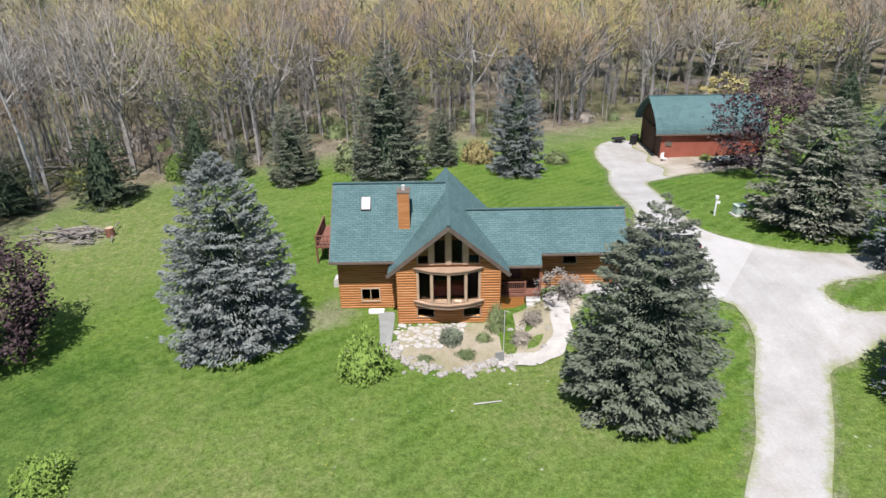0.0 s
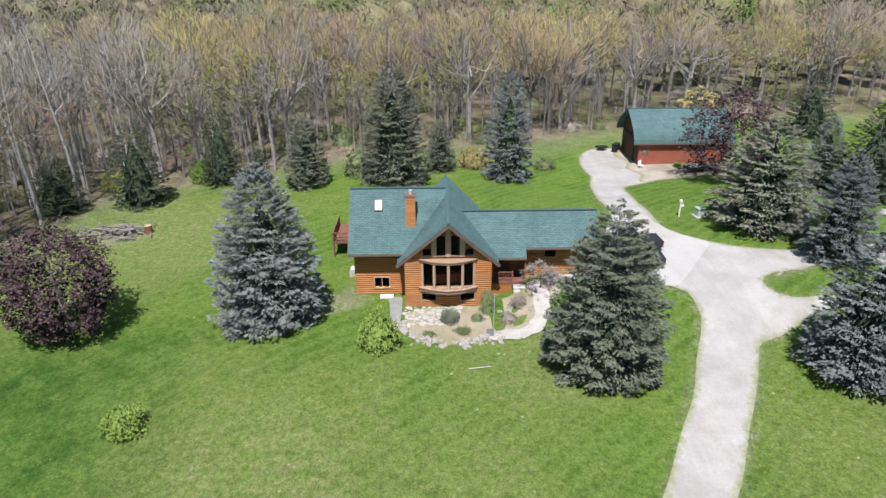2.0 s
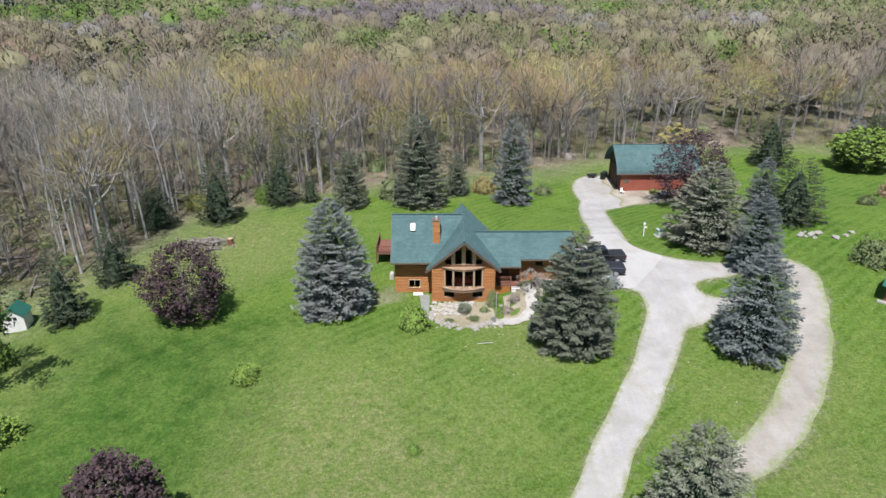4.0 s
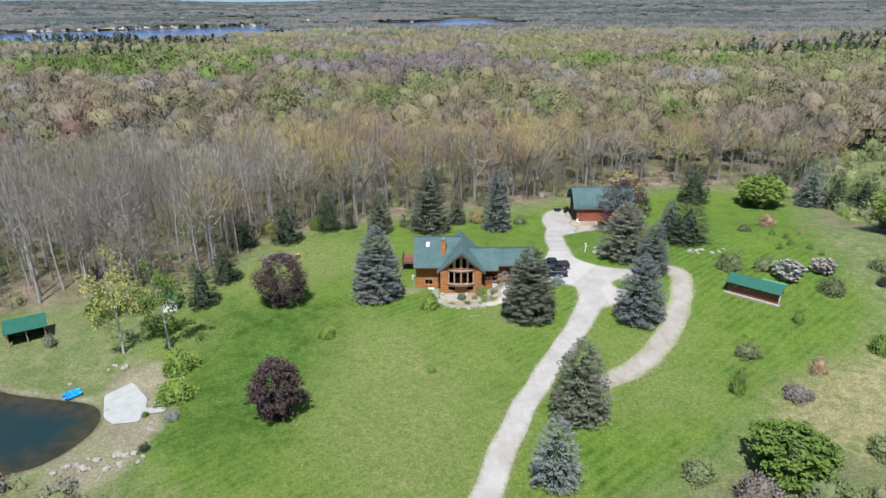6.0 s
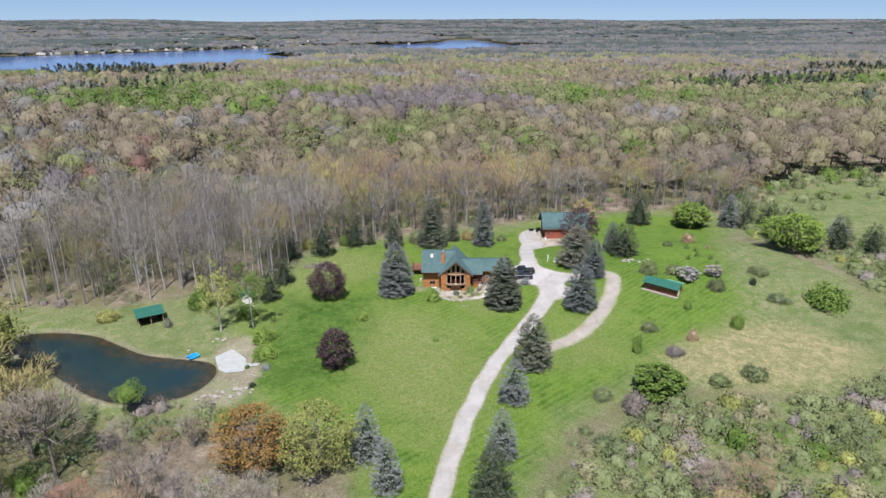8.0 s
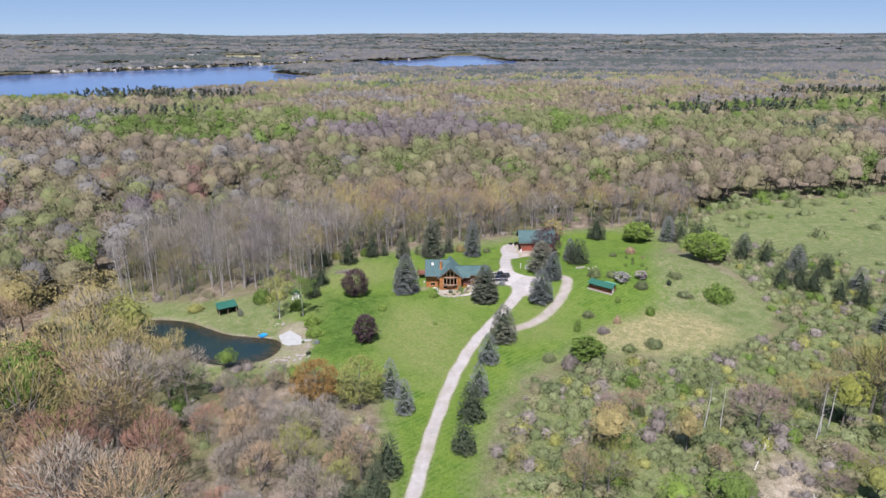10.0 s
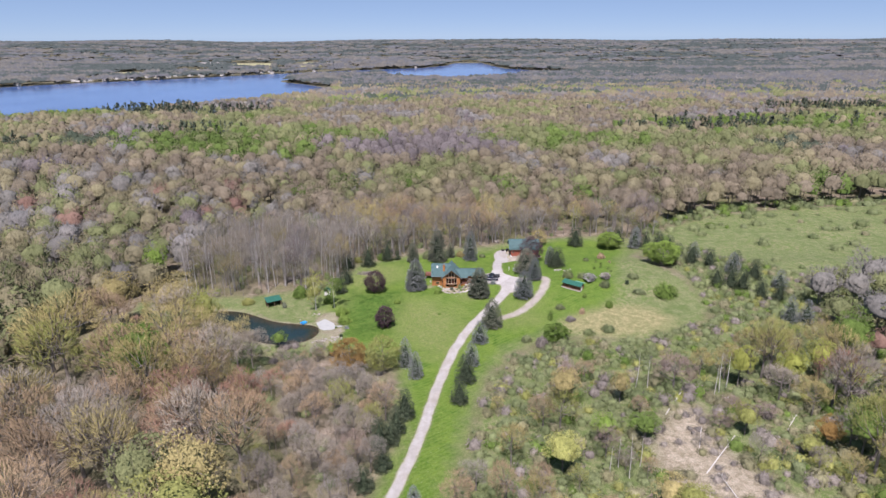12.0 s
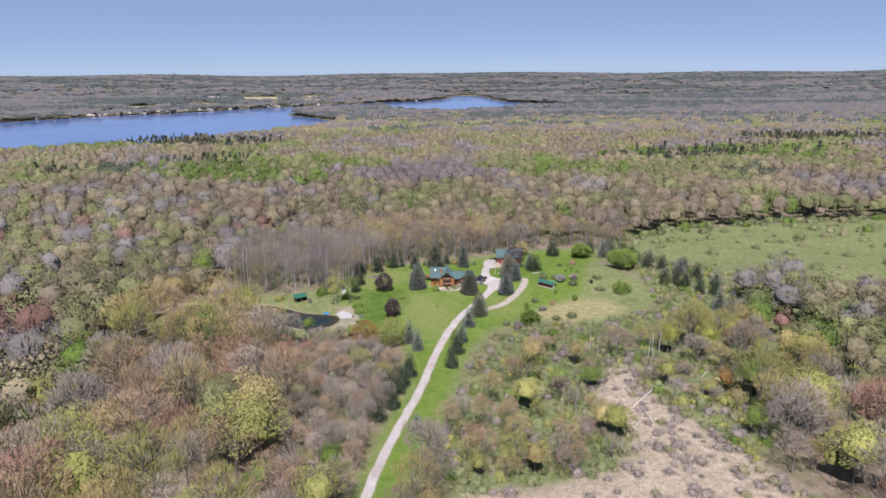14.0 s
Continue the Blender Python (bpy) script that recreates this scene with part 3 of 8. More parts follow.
bed = mixc(nt, noise_fac(nt, 0.5, 4, 0.4, 0.62, pos), (0.05, 0.037, 0.02), (0.024, 0.026, 0.014))
nt.links.new(mixc(nt, span.outputs["Result"], bed, mixc(nt, noise_fac(nt, 0.09, 3, 0.4, 0.62, pos), (0.010, 0.026, 0.030), (0.014, 0.030, 0.026))), b.inputs["Base Color"])
me = flat_mesh("lake", LAKE, LAKE_Z)
me.materials.append(MAT["lake"])
tagged(new("lake", me), "deep blue open lake beyond the woods", "lake", kind="structure")
me = patch_mesh("pond", lambda x, y: signed(POND, x, y), -100, -42, -44, -8, 1.0, 0)
for v in me.vertices:
    v.co.z = POND_Z
me.materials.append(MAT["pond"])
tagged(new("pond", me), "dark still pond with brown shallow margins", "pond", kind="structure")


# ---- building helpers ----
def part(name, bm, material, parent, label="", smooth=False):
    """Links a bmesh as one mesh object under a thing or a part."""
    me = bpy.data.meshes.new(name)
    bm.normal_update()
    bm.to_mesh(me)
    bm.free()
    me.materials.append(material)
    if smooth:
        me.polygons.foreach_set("use_smooth", np.full(len(me.polygons), True))
    ob = new(name, me)
    ob.parent = parent
    return tagged(ob, label)


def piece(name, me, parent, m=None):
    ob = new(name, me)
    ob.parent = parent
    if m is not None:
        ob.matrix_local = m
    return ob


def thing(name, x, y, z, label, category, group="", rz=0, kind=""):
    e = new(name)
    e.matrix_world = pose(x, y, z, 0, 0, rz)
    return tagged(e, label, category, group, kind)


def add_box(bm, x0, x1, y0, y1, z0, z1, bevel=0.0, m=None):
    r = bmesh.ops.create_cube(bm, size=1.0)
    vs = r["verts"]
    mt = Matrix.LocRotScale(((x0 + x1) / 2, (y0 + y1) / 2, (z0 + z1) / 2), None, (x1 - x0, y1 - y0, z1 - z0))
    bmesh.ops.transform(bm, matrix=(m @ mt) if m is not None else mt, verts=vs)
    if bevel:
        es = list({e for v in vs for e in v.link_edges})
        bmesh.ops.bevel(bm, geom=es, offset=bevel, segments=1, affect="EDGES")
    return bm


def box(x0, x1, y0, y1, z0, z1, bevel=0.0, m=None):
    return add_box(bmesh.new(), x0, x1, y0, y1, z0, z1, bevel, m)


def add_prism(bm, pts, axis, a, b):
    """A solid from an outline of (u, v) pairs, pushed along an axis from a to b."""
    def at(u, v, w):
        return {"x": (w, u, v), "y": (u, w, v), "z": (u, v, w)}[axis]
    lo, hi = [bm.verts.new(at(u, v, a)) for u, v in pts], [bm.verts.new(at(u, v, b)) for u, v in pts]
    bm.faces.new(lo), bm.faces.new(hi[::-1])
    for i in range(len(pts)):
        j = (i + 1) % len(pts)
        bm.faces.new((lo[j], lo[i], hi[i], hi[j]))
    bmesh.ops.recalc_face_normals(bm, faces=bm.faces[:])
    return bm


def prism(pts, axis, a, b):
    return add_prism(bmesh.new(), pts, axis, a, b)


def slab(quad, thick):
    """A plate under a flat outline of 3D points."""
    bm = bmesh.new()
    q = [Vector(p) for p in quad]
    n = (q[1] - q[0]).cross(q[2] - q[0]).normalized()
    if n.z < 0:
        n = -n
    lo, hi = [bm.verts.new(p - n * thick) for p in q], [bm.verts.new(p) for p in q]
    bm.faces.new(hi), bm.faces.new(lo[::-1])
    for i in range(len(q)):
        j = (i + 1) % len(q)
        bm.faces.new((lo[i], lo[j], hi[j], hi[i]))
    bmesh.ops.recalc_face_normals(bm, faces=bm.faces[:])
    return bm


def add_beam(bm, a, b, w, h):
    """A square bar from a to b."""
    a, b = Vector(a), Vector(b)
    q = (b - a).to_track_quat("Y", "Z").to_matrix().to_4x4()
    return add_box(bm, -w / 2, w / 2, 0, (b - a).length, -h / 2, h / 2, 0, Matrix.Translation(a) @ q)


def beam(a, b, w, h):
    return add_beam(bmesh.new(), a, b, w, h)


def add_rod(bm, a, b, r, r2=None, seg=8):
    a, b = Vector(a), Vector(b)
    q = (b - a).to_track_quat("Z", "Y").to_matrix().to_4x4()
    bmesh.ops.create_cone(bm, cap_ends=True, segments=seg, radius1=r, radius2=r if r2 is None else r2, depth=(b - a).length, matrix=Matrix.Translation((a + b) / 2) @ q)
    return bm


def rod(a, b, r, r2=None, seg=8):
    return add_rod(bmesh.new(), a, b, r, r2, seg)


def blob(r, sx, sy, sz, seed, rough=0.25, sub=2):
    """A stone: an uneven rounded lump."""
    bm = bmesh.new()
    bmesh.ops.create_icosphere(bm, subdivisions=sub, radius=1)
    for v in bm.verts:
        k = 1 + rough * noise.noise(v.co * 1.4 + Vector((seed * 7.3, 0, 0)))
        v.co = Vector((v.co.x * r * sx * k, v.co.y * r * sy * k, v.co.z * r * sz * k))
    return bm


# ---- trees ----
def tube(rng, pts, radii, seg):
    """Vertices and triangles of a tapering limb through points."""
    V, F = [], []
    for k, (p, r) in enumerate(zip(pts, radii)):
        d = pts[min(k + 1, len(pts) - 1)] - pts[max(k - 1, 0)]
        d = d / (np.linalg.norm(d) + 1e-9)
        a = np.cross(d, [0.3, 0.9, 0.31] if abs(d[2]) > 0.8 else [0, 0, 1.0])
        a /= np.linalg.norm(a)
        c = np.cross(d, a)
        for s in range(seg):
            t = 2 * math.pi * s / seg
            V.append(p + r * (a * math.cos(t) + c * math.sin(t)))
    for k in range(len(pts) - 1):
        for s in range(seg):
            a, b2 = k * seg + s, k * seg + (s + 1) % seg
            F += [(a, b2, a + seg), (b2, b2 + seg, a + seg)]
    return np.array(V), np.array(F)


def merge(chunks):
    V, F, n = [], [], 0
    for v, f in chunks:
        V.append(v)
        F.append(f + n)
        n += len(v)
    return np.concatenate(V), np.concatenate(F)


def slivers(rng, base, way, length, width):
    """Thin triangles: twigs from base points along given ways."""
    n = len(base)
    side = np.cross(way, rng.normal(size=(n, 3)))
    side /= np.linalg.norm(side, axis=1)[:, None] + 1e-9
    w, l = np.asarray(width)[:, None] / 2, np.asarray(length)[:, None]
    V = np.stack([base - side * w, base + side * w, base + way * l], 1).reshape(-1, 3)
    return V, np.arange(3 * n).reshape(-1, 3)


def bare_tree(seed, limbs=9, subs=4, twigs=900, tall=16.0, spread=0.3, leaf=0.0, trunk_r=0.017, seg=5, low=0.28, tw=0.045, tl=1.5):
    """A broadleaf tree: wood (trunk, limbs, branches) and crown (twigs, or young leaves), each as vertices and triangles."""
    rng = np.random.default_rng(seed)
    H = tall
    lean = rng.normal(size=2) * 0.03 * H
    tp = [np.array([lean[0] * u ** 2 + 0.012 * H * math.sin(5 * u + seed), lean[1] * u ** 2, H * 0.94 * u]) for u in np.linspace(0, 1, 6)]
    wood = [tube(rng, tp, [H * trunk_r * (1.12 - u) for u in np.linspace(0, 1, 6)], seg)]
    tips = []
    for i in range(limbs):
        u = low + (0.9 - low) * (i + rng.random()) / limbs
        k = u * 5
        j = min(int(k), 4)
        p0 = tp[j] + (tp[j + 1] - tp[j]) * (k - j)
        a = i * 2.4 + rng.random()
        reach = H * spread * (1.15 - 0.75 * abs(u - 0.5) * 1.2) * rng.uniform(0.75, 1.1)
        rise = reach * rng.uniform(0.55, 1.2)
        pts = [p0 + np.array([math.cos(a) * reach * s, math.sin(a) * reach * s, rise * s ** 1.25]) + rng.normal(size=3) * 0.012 * H * s for s in (0, 0.35, 0.7, 1)]
        r0 = H * trunk_r * (1.1 - u) * 0.55
        wood.append(tube(rng, pts, [r0, r0 * 0.7, r0 * 0.4, r0 * 0.12], 3))
        tips += [(pts[1], 0.5), (pts[2], 0.8), (pts[3], 1.0)]
        for s in range(subs):
            f = rng.uniform(0.3, 1.0)
            b0 = pts[0] * (1 - f) + pts[3] * f
            d = rng.normal(size=3) + np.array([math.cos(a) * 0.8, math.sin(a) * 0.8, 0.9])
            d /= np.linalg.norm(d)
            l = H * rng.uniform(0.08, 0.17)
            b1, b2 = b0 + d * l * 0.5, b0 + d * l + np.array([0, 0, 0.02 * H])
            wood.append(tube(rng, [b0, b1, b2], [r0 * 0.35, r0 * 0.22, r0 * 0.05], 3))
            tips += [(b1, 0.8), (b2, 1.2)]
    tips += [(tp[5], 1.0), (tp[4], 0.8)]
    c = np.array([t[0] for t in tips])
    w = np.array([t[1] for t in tips])
    pick = rng.choice(len(c), twigs, p=w / w.sum())
    base = c[pick] + rng.normal(size=(twigs, 3)) * 0.036 * H
    if leaf:
        way = rng.normal(size=(twigs, 3))
        way /= np.linalg.norm(way, axis=1)[:, None]
        L = leaf * rng.uniform(0.6, 1.5, twigs)
        V, F = slivers(rng, base, way, L, L * 0.95)
    else:
        out = base - np.array([0, 0, H * 0.45])
        way = out / np.linalg.norm(out, axis=1)[:, None] * 0.8 + rng.normal(size=(twigs, 3)) * 0.5 + np.array([0, 0, 0.35])
        way /= np.linalg.norm(way, axis=1)[:, None]
        V, F = slivers(rng, base, way, rng.uniform(0.5, 1.3, twigs) * tl, rng.uniform(0.7, 1.4, twigs) * tw)
    return merge(wood), (V, F)


def spruce(seed, tall=11.0, radius=3.6, boughs=300, fringe=80, spray=1.0):
    """A spruce: trunk, and tiers of drooping boughs, each a flat pad of overlapping sprays that thickens to its tip,
    with gaps between the pads that show a dark cone added as inner shade.
    """
    rng = np.random.default_rng(seed)
    trunk = tube(rng, [np.array([0, 0, z]) for z in np.linspace(0, tall * 0.95, 5)], [tall * 0.018 * (1.03 - u) for u in np.linspace(0, 1, 5)], 6)
    h = np.sort(1 - rng.random(boughs) ** 0.66 * 0.985)
    a = np.arange(boughs) * 2.39996 + rng.normal(size=boughs) * 0.2
    lump = 1 + 0.04 * np.sin(3 * a + seed) + 0.03 * np.sin(5 * a + h * 30)
    edge = np.maximum(radius * (1 - h ** 2.0) ** 0.85 * (0.7 + 0.3 * np.minimum(1, h * 8 + 0.3)) * rng.uniform(0.88, 1.04, boughs) * lump, 0.2)
    tilt = rng.normal(size=boughs) * 0.12
    R = np.repeat
    n = boughs * fringe
    H, A, E, T = R(h, fringe), R(a, fringe), R(edge, fringe), R(tilt, fringe)
    f = 1 - 0.62 * rng.random(n) ** 1.25
    out = np.c_[np.cos(A), np.sin(A), np.zeros(n)]
    side = np.c_[-np.sin(A), np.cos(A), np.zeros(n)]
    reach = 0.3 + 0.24 * E
    half = reach * np.sqrt(np.clip(1.04 - f, 0, 1)) * 0.85
    k = rng.uniform(-1, 1, n)
    off = k * half
    z = tall * (0.035 + 0.945 * H) + E * ((-0.26 + 0.62 * H + T) * f + 0.13 * f ** 3) + rng.normal(size=n) * 0.045 - 0.22 * k * k * half - 0.05
    up3 = np.array([0, 0, 1.0])
    B = out * (E * f)[:, None] + side * off[:, None] + up3 * np.maximum(z, 0.06)[:, None]
    W = out * rng.uniform(0.75, 1.1, n)[:, None] + side * (k * 0.55 + rng.normal(size=n) * 0.22)[:, None] + up3 * rng.uniform(-0.32, 0.2, n)[:, None]
    W /= np.linalg.norm(W, axis=1)[:, None]
    L = (0.2 + 0.2 * rng.random(n)) * (0.62 + 0.38 * (1 - H)) * spray
    flat = np.cross(W, rng.normal(size=(n, 3)) * 0.3 + up3)
    flat /= np.linalg.norm(flat, axis=1)[:, None]
    rise = np.cross(W, flat)
    l = L[:, None]
    V = np.stack([B - flat * l * 0.24, B + flat * l * 0.24, B + W * l, B - rise * l * 0.2, B + rise * l * 0.2, B + W * l * 0.9], 1).reshape(-1, 3)
    F = np.arange(6 * n).reshape(-1, 3)
    # added inner cone: its dark colour stands in for shade deep between the boughs
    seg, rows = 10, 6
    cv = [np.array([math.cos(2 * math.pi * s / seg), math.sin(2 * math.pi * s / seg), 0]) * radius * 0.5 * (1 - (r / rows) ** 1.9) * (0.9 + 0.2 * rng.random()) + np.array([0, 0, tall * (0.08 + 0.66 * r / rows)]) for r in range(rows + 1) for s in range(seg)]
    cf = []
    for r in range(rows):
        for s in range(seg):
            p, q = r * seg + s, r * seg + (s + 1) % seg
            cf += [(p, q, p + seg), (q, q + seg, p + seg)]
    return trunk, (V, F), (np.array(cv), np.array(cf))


def dome_points(rng, n, low=-0.25):
    """Directions over the upper part of a ball, evenly spread, and a slow lumpiness for each."""
    z = rng.uniform(low, 1, n)
    a = rng.random(n) * 6.283
    d = np.c_[np.cos(a) * np.sqrt(1 - z * z), np.sin(a) * np.sqrt(1 - z * z), z]
    ph = rng.random(4) * 6.283
    lump = 1 + 0.12 * np.sin(3 * a + ph[0] + 2 * z) + 0.10 * np.sin(5 * a + ph[1] - 4 * z) + 0.08 * np.sin(9 * z + ph[2] + 2 * a)
    return d, lump


def shrub(seed, r=1.2, h=1.3, n=420, leaf=0.2, stems=7):
    """A bush: stems fanning from the ground under a lumpy, broken dome of leaves."""
    rng = np.random.default_rng(seed)
    wood = []
    for i in range(stems):
        a = 2.4 * i + rng.random()
        k = rng.uniform(0.35, 0.95)
        p = [np.array([math.cos(a) * r * k * s, math.sin(a) * r * k * s, h * (1.05 - 0.45 * k) * s ** 0.8]) for s in (0, 0.5, 1)]
        wood.append(tube(rng, p, [0.035 * r, 0.022 * r, 0.008 * r], 3))
    d, lump = dome_points(rng, n, 0.0)
    base = d * (lump * rng.uniform(0.55, 1.0, n) ** 0.6)[:, None] * np.array([r * 0.95, r * 0.95, h * 0.92]) + rng.normal(size=(n, 3)) * 0.05 * r
    base[:, 2] = np.abs(base[:, 2]) + 0.03
    way = d + rng.normal(size=(n, 3)) * 0.8
    way /= np.linalg.norm(way, axis=1)[:, None]
    L = leaf * rng.uniform(0.6, 1.5, n)
    return merge(wood), slivers(rng, base, way, L, L * 0.9)


def wood_tree(seed, n, size, tall=16.0, wide=5.2, bare=True, limbs=5, core=0.0, fat=1.0):
    """A woodland tree seen from a distance: trunk, rising limbs, and a rounded crown of twig sprays or young leaves."""
    rng = np.random.default_rng(seed)
    H = tall
    tp = [np.array([0.02 * H * math.sin(3 * u + seed) * u, 0.02 * H * math.cos(2 * u + seed) * u, H * 0.8 * u]) for u in np.linspace(0, 1, 4)]
    wood = [tube(rng, tp, [H * 0.014 * (1.15 - u) for u in np.linspace(0, 1, 4)], 3)]
    mid = np.array([0, 0, H * 0.60])
    for i in range(limbs):
        a, u = i * 2.4 + rng.random(), rng.uniform(0.35, 0.7)
        p0 = np.array([0, 0, H * 0.8 * u])
        tip = mid + np.array([math.cos(a) * wide * 0.75, math.sin(a) * wide * 0.75, H * rng.uniform(0.05, 0.3)])
        wood.append(tube(rng, [p0, (p0 + tip) / 2 + rng.normal(size=3) * 0.3, tip], [0.007 * H, 0.005 * H, 0.0015 * H], 3))
    d, lump = dome_points(rng, n, -0.3)
    R = np.array([wide, wide, H * 0.38])
    depth = rng.uniform(0.5, 1.0, n) ** 0.5
    base = mid + d * R * (lump * depth)[:, None] + rng.normal(size=(n, 3)) * 0.25
    if bare:
        way = d * 0.9 + rng.normal(size=(n, 3)) * 0.45 + np.array([0, 0, 0.4])
        way /= np.linalg.norm(way, axis=1)[:, None]
        L = size * rng.uniform(1.6, 3.2, n)
        cr = slivers(rng, base - way * L[:, None] * 0.5, way, L, fat * size * rng.uniform(0.22, 0.4, n))
    else:
        way = d * 0.6 + rng.normal(size=(n, 3))
        way /= np.linalg.norm(way, axis=1)[:, None]
        L = size * rng.uniform(0.6, 1.4, n)
        cr = slivers(rng, base, way, L, L * 0.9)
    if core:
        cr = merge([cr, dome(rng, mid, R * core, 7) if limbs else dome(rng, mid, R * core, 5, (-0.35, 0.3, 0.85))])
    return merge(wood) if limbs else None, cr


def crown_tree(seed, lobes=16, per=60, size=0.5, tall=15.0, wide=6.2, bare=True, core=0.0, limb_seg=3, fine=0.1):
    """A spreading woodland tree: trunk, a limb rising to each bough, and boughs of fanned twigs or young leaves that together make a rounded, lumpy crown."""
    rng = np.random.default_rng(seed)
    H = tall
    tp = [np.array([0.02 * H * math.sin(3 * u + seed) * u, 0.02 * H * math.cos(2 * u + seed) * u, H * 0.72 * u]) for u in np.linspace(0, 1, 4)]
    wood = [tube(rng, tp, [H * 0.016 * (1.15 - u) for u in np.linspace(0, 1, 4)], 4)]
    mid, R = np.array([0, 0, H * 0.57]), np.array([wide, wide, H * 0.4])
    fork = np.array([0, 0, H * 0.15])
    B, W = [], []
    lean = rng.normal(size=2) * 0.14 * wide
    for i in range(lobes):
        z = 1.0 - 1.2 * (i + rng.uniform(0.2, 0.8)) / lobes
        a = i * 2.39996 + rng.normal() * 0.2
        q = math.sqrt(max(0.0, 1 - z * z))
        d = np.array([math.cos(a) * q, math.sin(a) * q, z])
        c = mid + d * R * rng.uniform(0.46, 0.84) + np.array([lean[0], lean[1], 0]) * (0.5 + z)
        r = wide * rng.uniform(0.26, 0.48)
        p0 = tp[1] + (tp[3] - tp[1]) * rng.uniform(0, 0.8)
        wood.append(tube(rng, [p0, (p0 + c) / 2 + np.array([0, 0, -0.04 * H]) + rng.normal(size=3) * 0.02 * H, c + d * r * 0.6], [0.0062 * H, 0.0045 * H, 0.0012 * H], limb_seg))
        e = rng.normal(size=(per, 3)) + d * 0.7
        e /= np.linalg.norm(e, axis=1)[:, None]
        B.append(c + e * (r * rng.uniform(0.35, 1.0, per) ** 0.5)[:, None] * np.array([1, 1, 0.85]))
        W.append(e)
    B, W = np.concatenate(B), np.concatenate(W)
    n = len(B)
    if bare:
        way = B - fork
        way = way / np.linalg.norm(way, axis=1)[:, None] + 0.45 * W + rng.normal(size=(n, 3)) * 0.42
        way /= np.linalg.norm(way, axis=1)[:, None]
        L = size * rng.uniform(1.6, 3.6, n)
        cr = slivers(rng, B - way * L[:, None] * 0.5, way, L, rng.uniform(0.7, 1.4, n) * fine)
    else:
        way = W + rng.normal(size=(n, 3)) * 0.7
        way /= np.linalg.norm(way, axis=1)[:, None]
        L = size * rng.uniform(0.6, 1.5, n)
        cr = slivers(rng, B, way, L, L * 0.85)
    if core:
        cr = merge([cr, dome(rng, mid, R * core, 8, (-0.5, -0.05, 0.4, 0.9))])
    return merge(wood), cr


def dome(rng, mid, R, seg=7, rows=(-0.5, 0.0, 0.5, 0.98)):
    """A lumpy rounded canopy: the close-twigged body of a crown."""
    V = []
    for r, el in enumerate(rows):
        for k in range(seg):
            a = 6.283 * (k + 0.5 * (r % 2) + rng.uniform(-0.15, 0.15)) / seg
            V.append(mid + R * rng.uniform(0.84, 1.1) * np.array([math.cos(a) * math.cos(el), math.sin(a) * math.cos(el), math.sin(el)]))
    V.append(mid + R * np.array([0, 0, 1.0]) * rng.uniform(0.95, 1.1))
    F = []
    for r in range(len(rows) - 1):
        for k in range(seg):
            p, q = r * seg + k, r * seg + (k + 1) % seg
            F += [(p, q, p + seg), (q, q + seg, p + seg)]
    top = (len(rows) - 1) * seg
    F += [(top + k, top + (k + 1) % seg, top + seg) for k in range(seg)]
    return np.array(V), np.array(F)


def dense_tree(seed, n=3000, leaf=0.26, low=0.08, peak=0.4, tall=10.0, r=3.4):
    """A full garden tree: trunk and limbs inside an egg-shaped crown of leaf clumps."""
    rng = np.random.default_rng(seed)
    wood, _ = bare_tree(seed, 10, 1, 4, tall, 0.24, 0.1, 0.016, 6, low + 0.1)
    m = n // 14
    v = rng.beta(1.5, 1.7, m) * (1 - low) + low
    w = (v - low) / (1 - low)
    R = r * np.where(w < peak, np.sin(np.pi / 2 * (0.25 + 0.75 * w / peak)), np.cos(np.pi / 2 * np.clip((w - peak) / (1 - peak), 0, 1) ** 1.3)) ** 0.8
    a = rng.random(m) * 6.283
    R = R * np.sqrt(rng.uniform(0.25, 1, m)) * (1 + 0.12 * np.sin(3 * a + seed) + 0.1 * np.sin(5 * a + 9 * w))
    c = np.c_[np.cos(a) * R, np.sin(a) * R, v * tall]
    base = np.repeat(c, 14, 0) + rng.normal(size=(m * 14, 3)) * 0.065 * r
    base[:, 2] = np.maximum(base[:, 2], low * tall * 0.6 + 0.05)
    way = rng.normal(size=base.shape) + np.array([0, 0, 0.25])
    way /= np.linalg.norm(way, axis=1)[:, None]
    L = leaf * rng.uniform(0.6, 1.5, len(base))
    return wood, slivers(rng, base, way, L, L * 0.9)


def outward(v):
    """For each vertex of a crown, the way in which that side of the crown faces."""
    lo, hi = v.min(0), v.max(0)
    mid = np.array([(lo[0] + hi[0]) / 2, (lo[1] + hi[1]) / 2, lo[2] + 0.2 * (hi[2] - lo[2])])
    d = (v - mid) / ((hi - lo) * np.array([0.5, 0.5, 0.8]) + 1e-6)
    d[:, 2] = np.maximum(d[:, 2], 0.08)
    return d / (np.linalg.norm(d, axis=1)[:, None] + 1e-6)


def give(me, key, kind, values):
    at = me.attributes.new(key, kind, "POINT")
    at.data.foreach_set("vector" if kind == "FLOAT_VECTOR" else "value", np.asarray(values, np.float32).ravel())


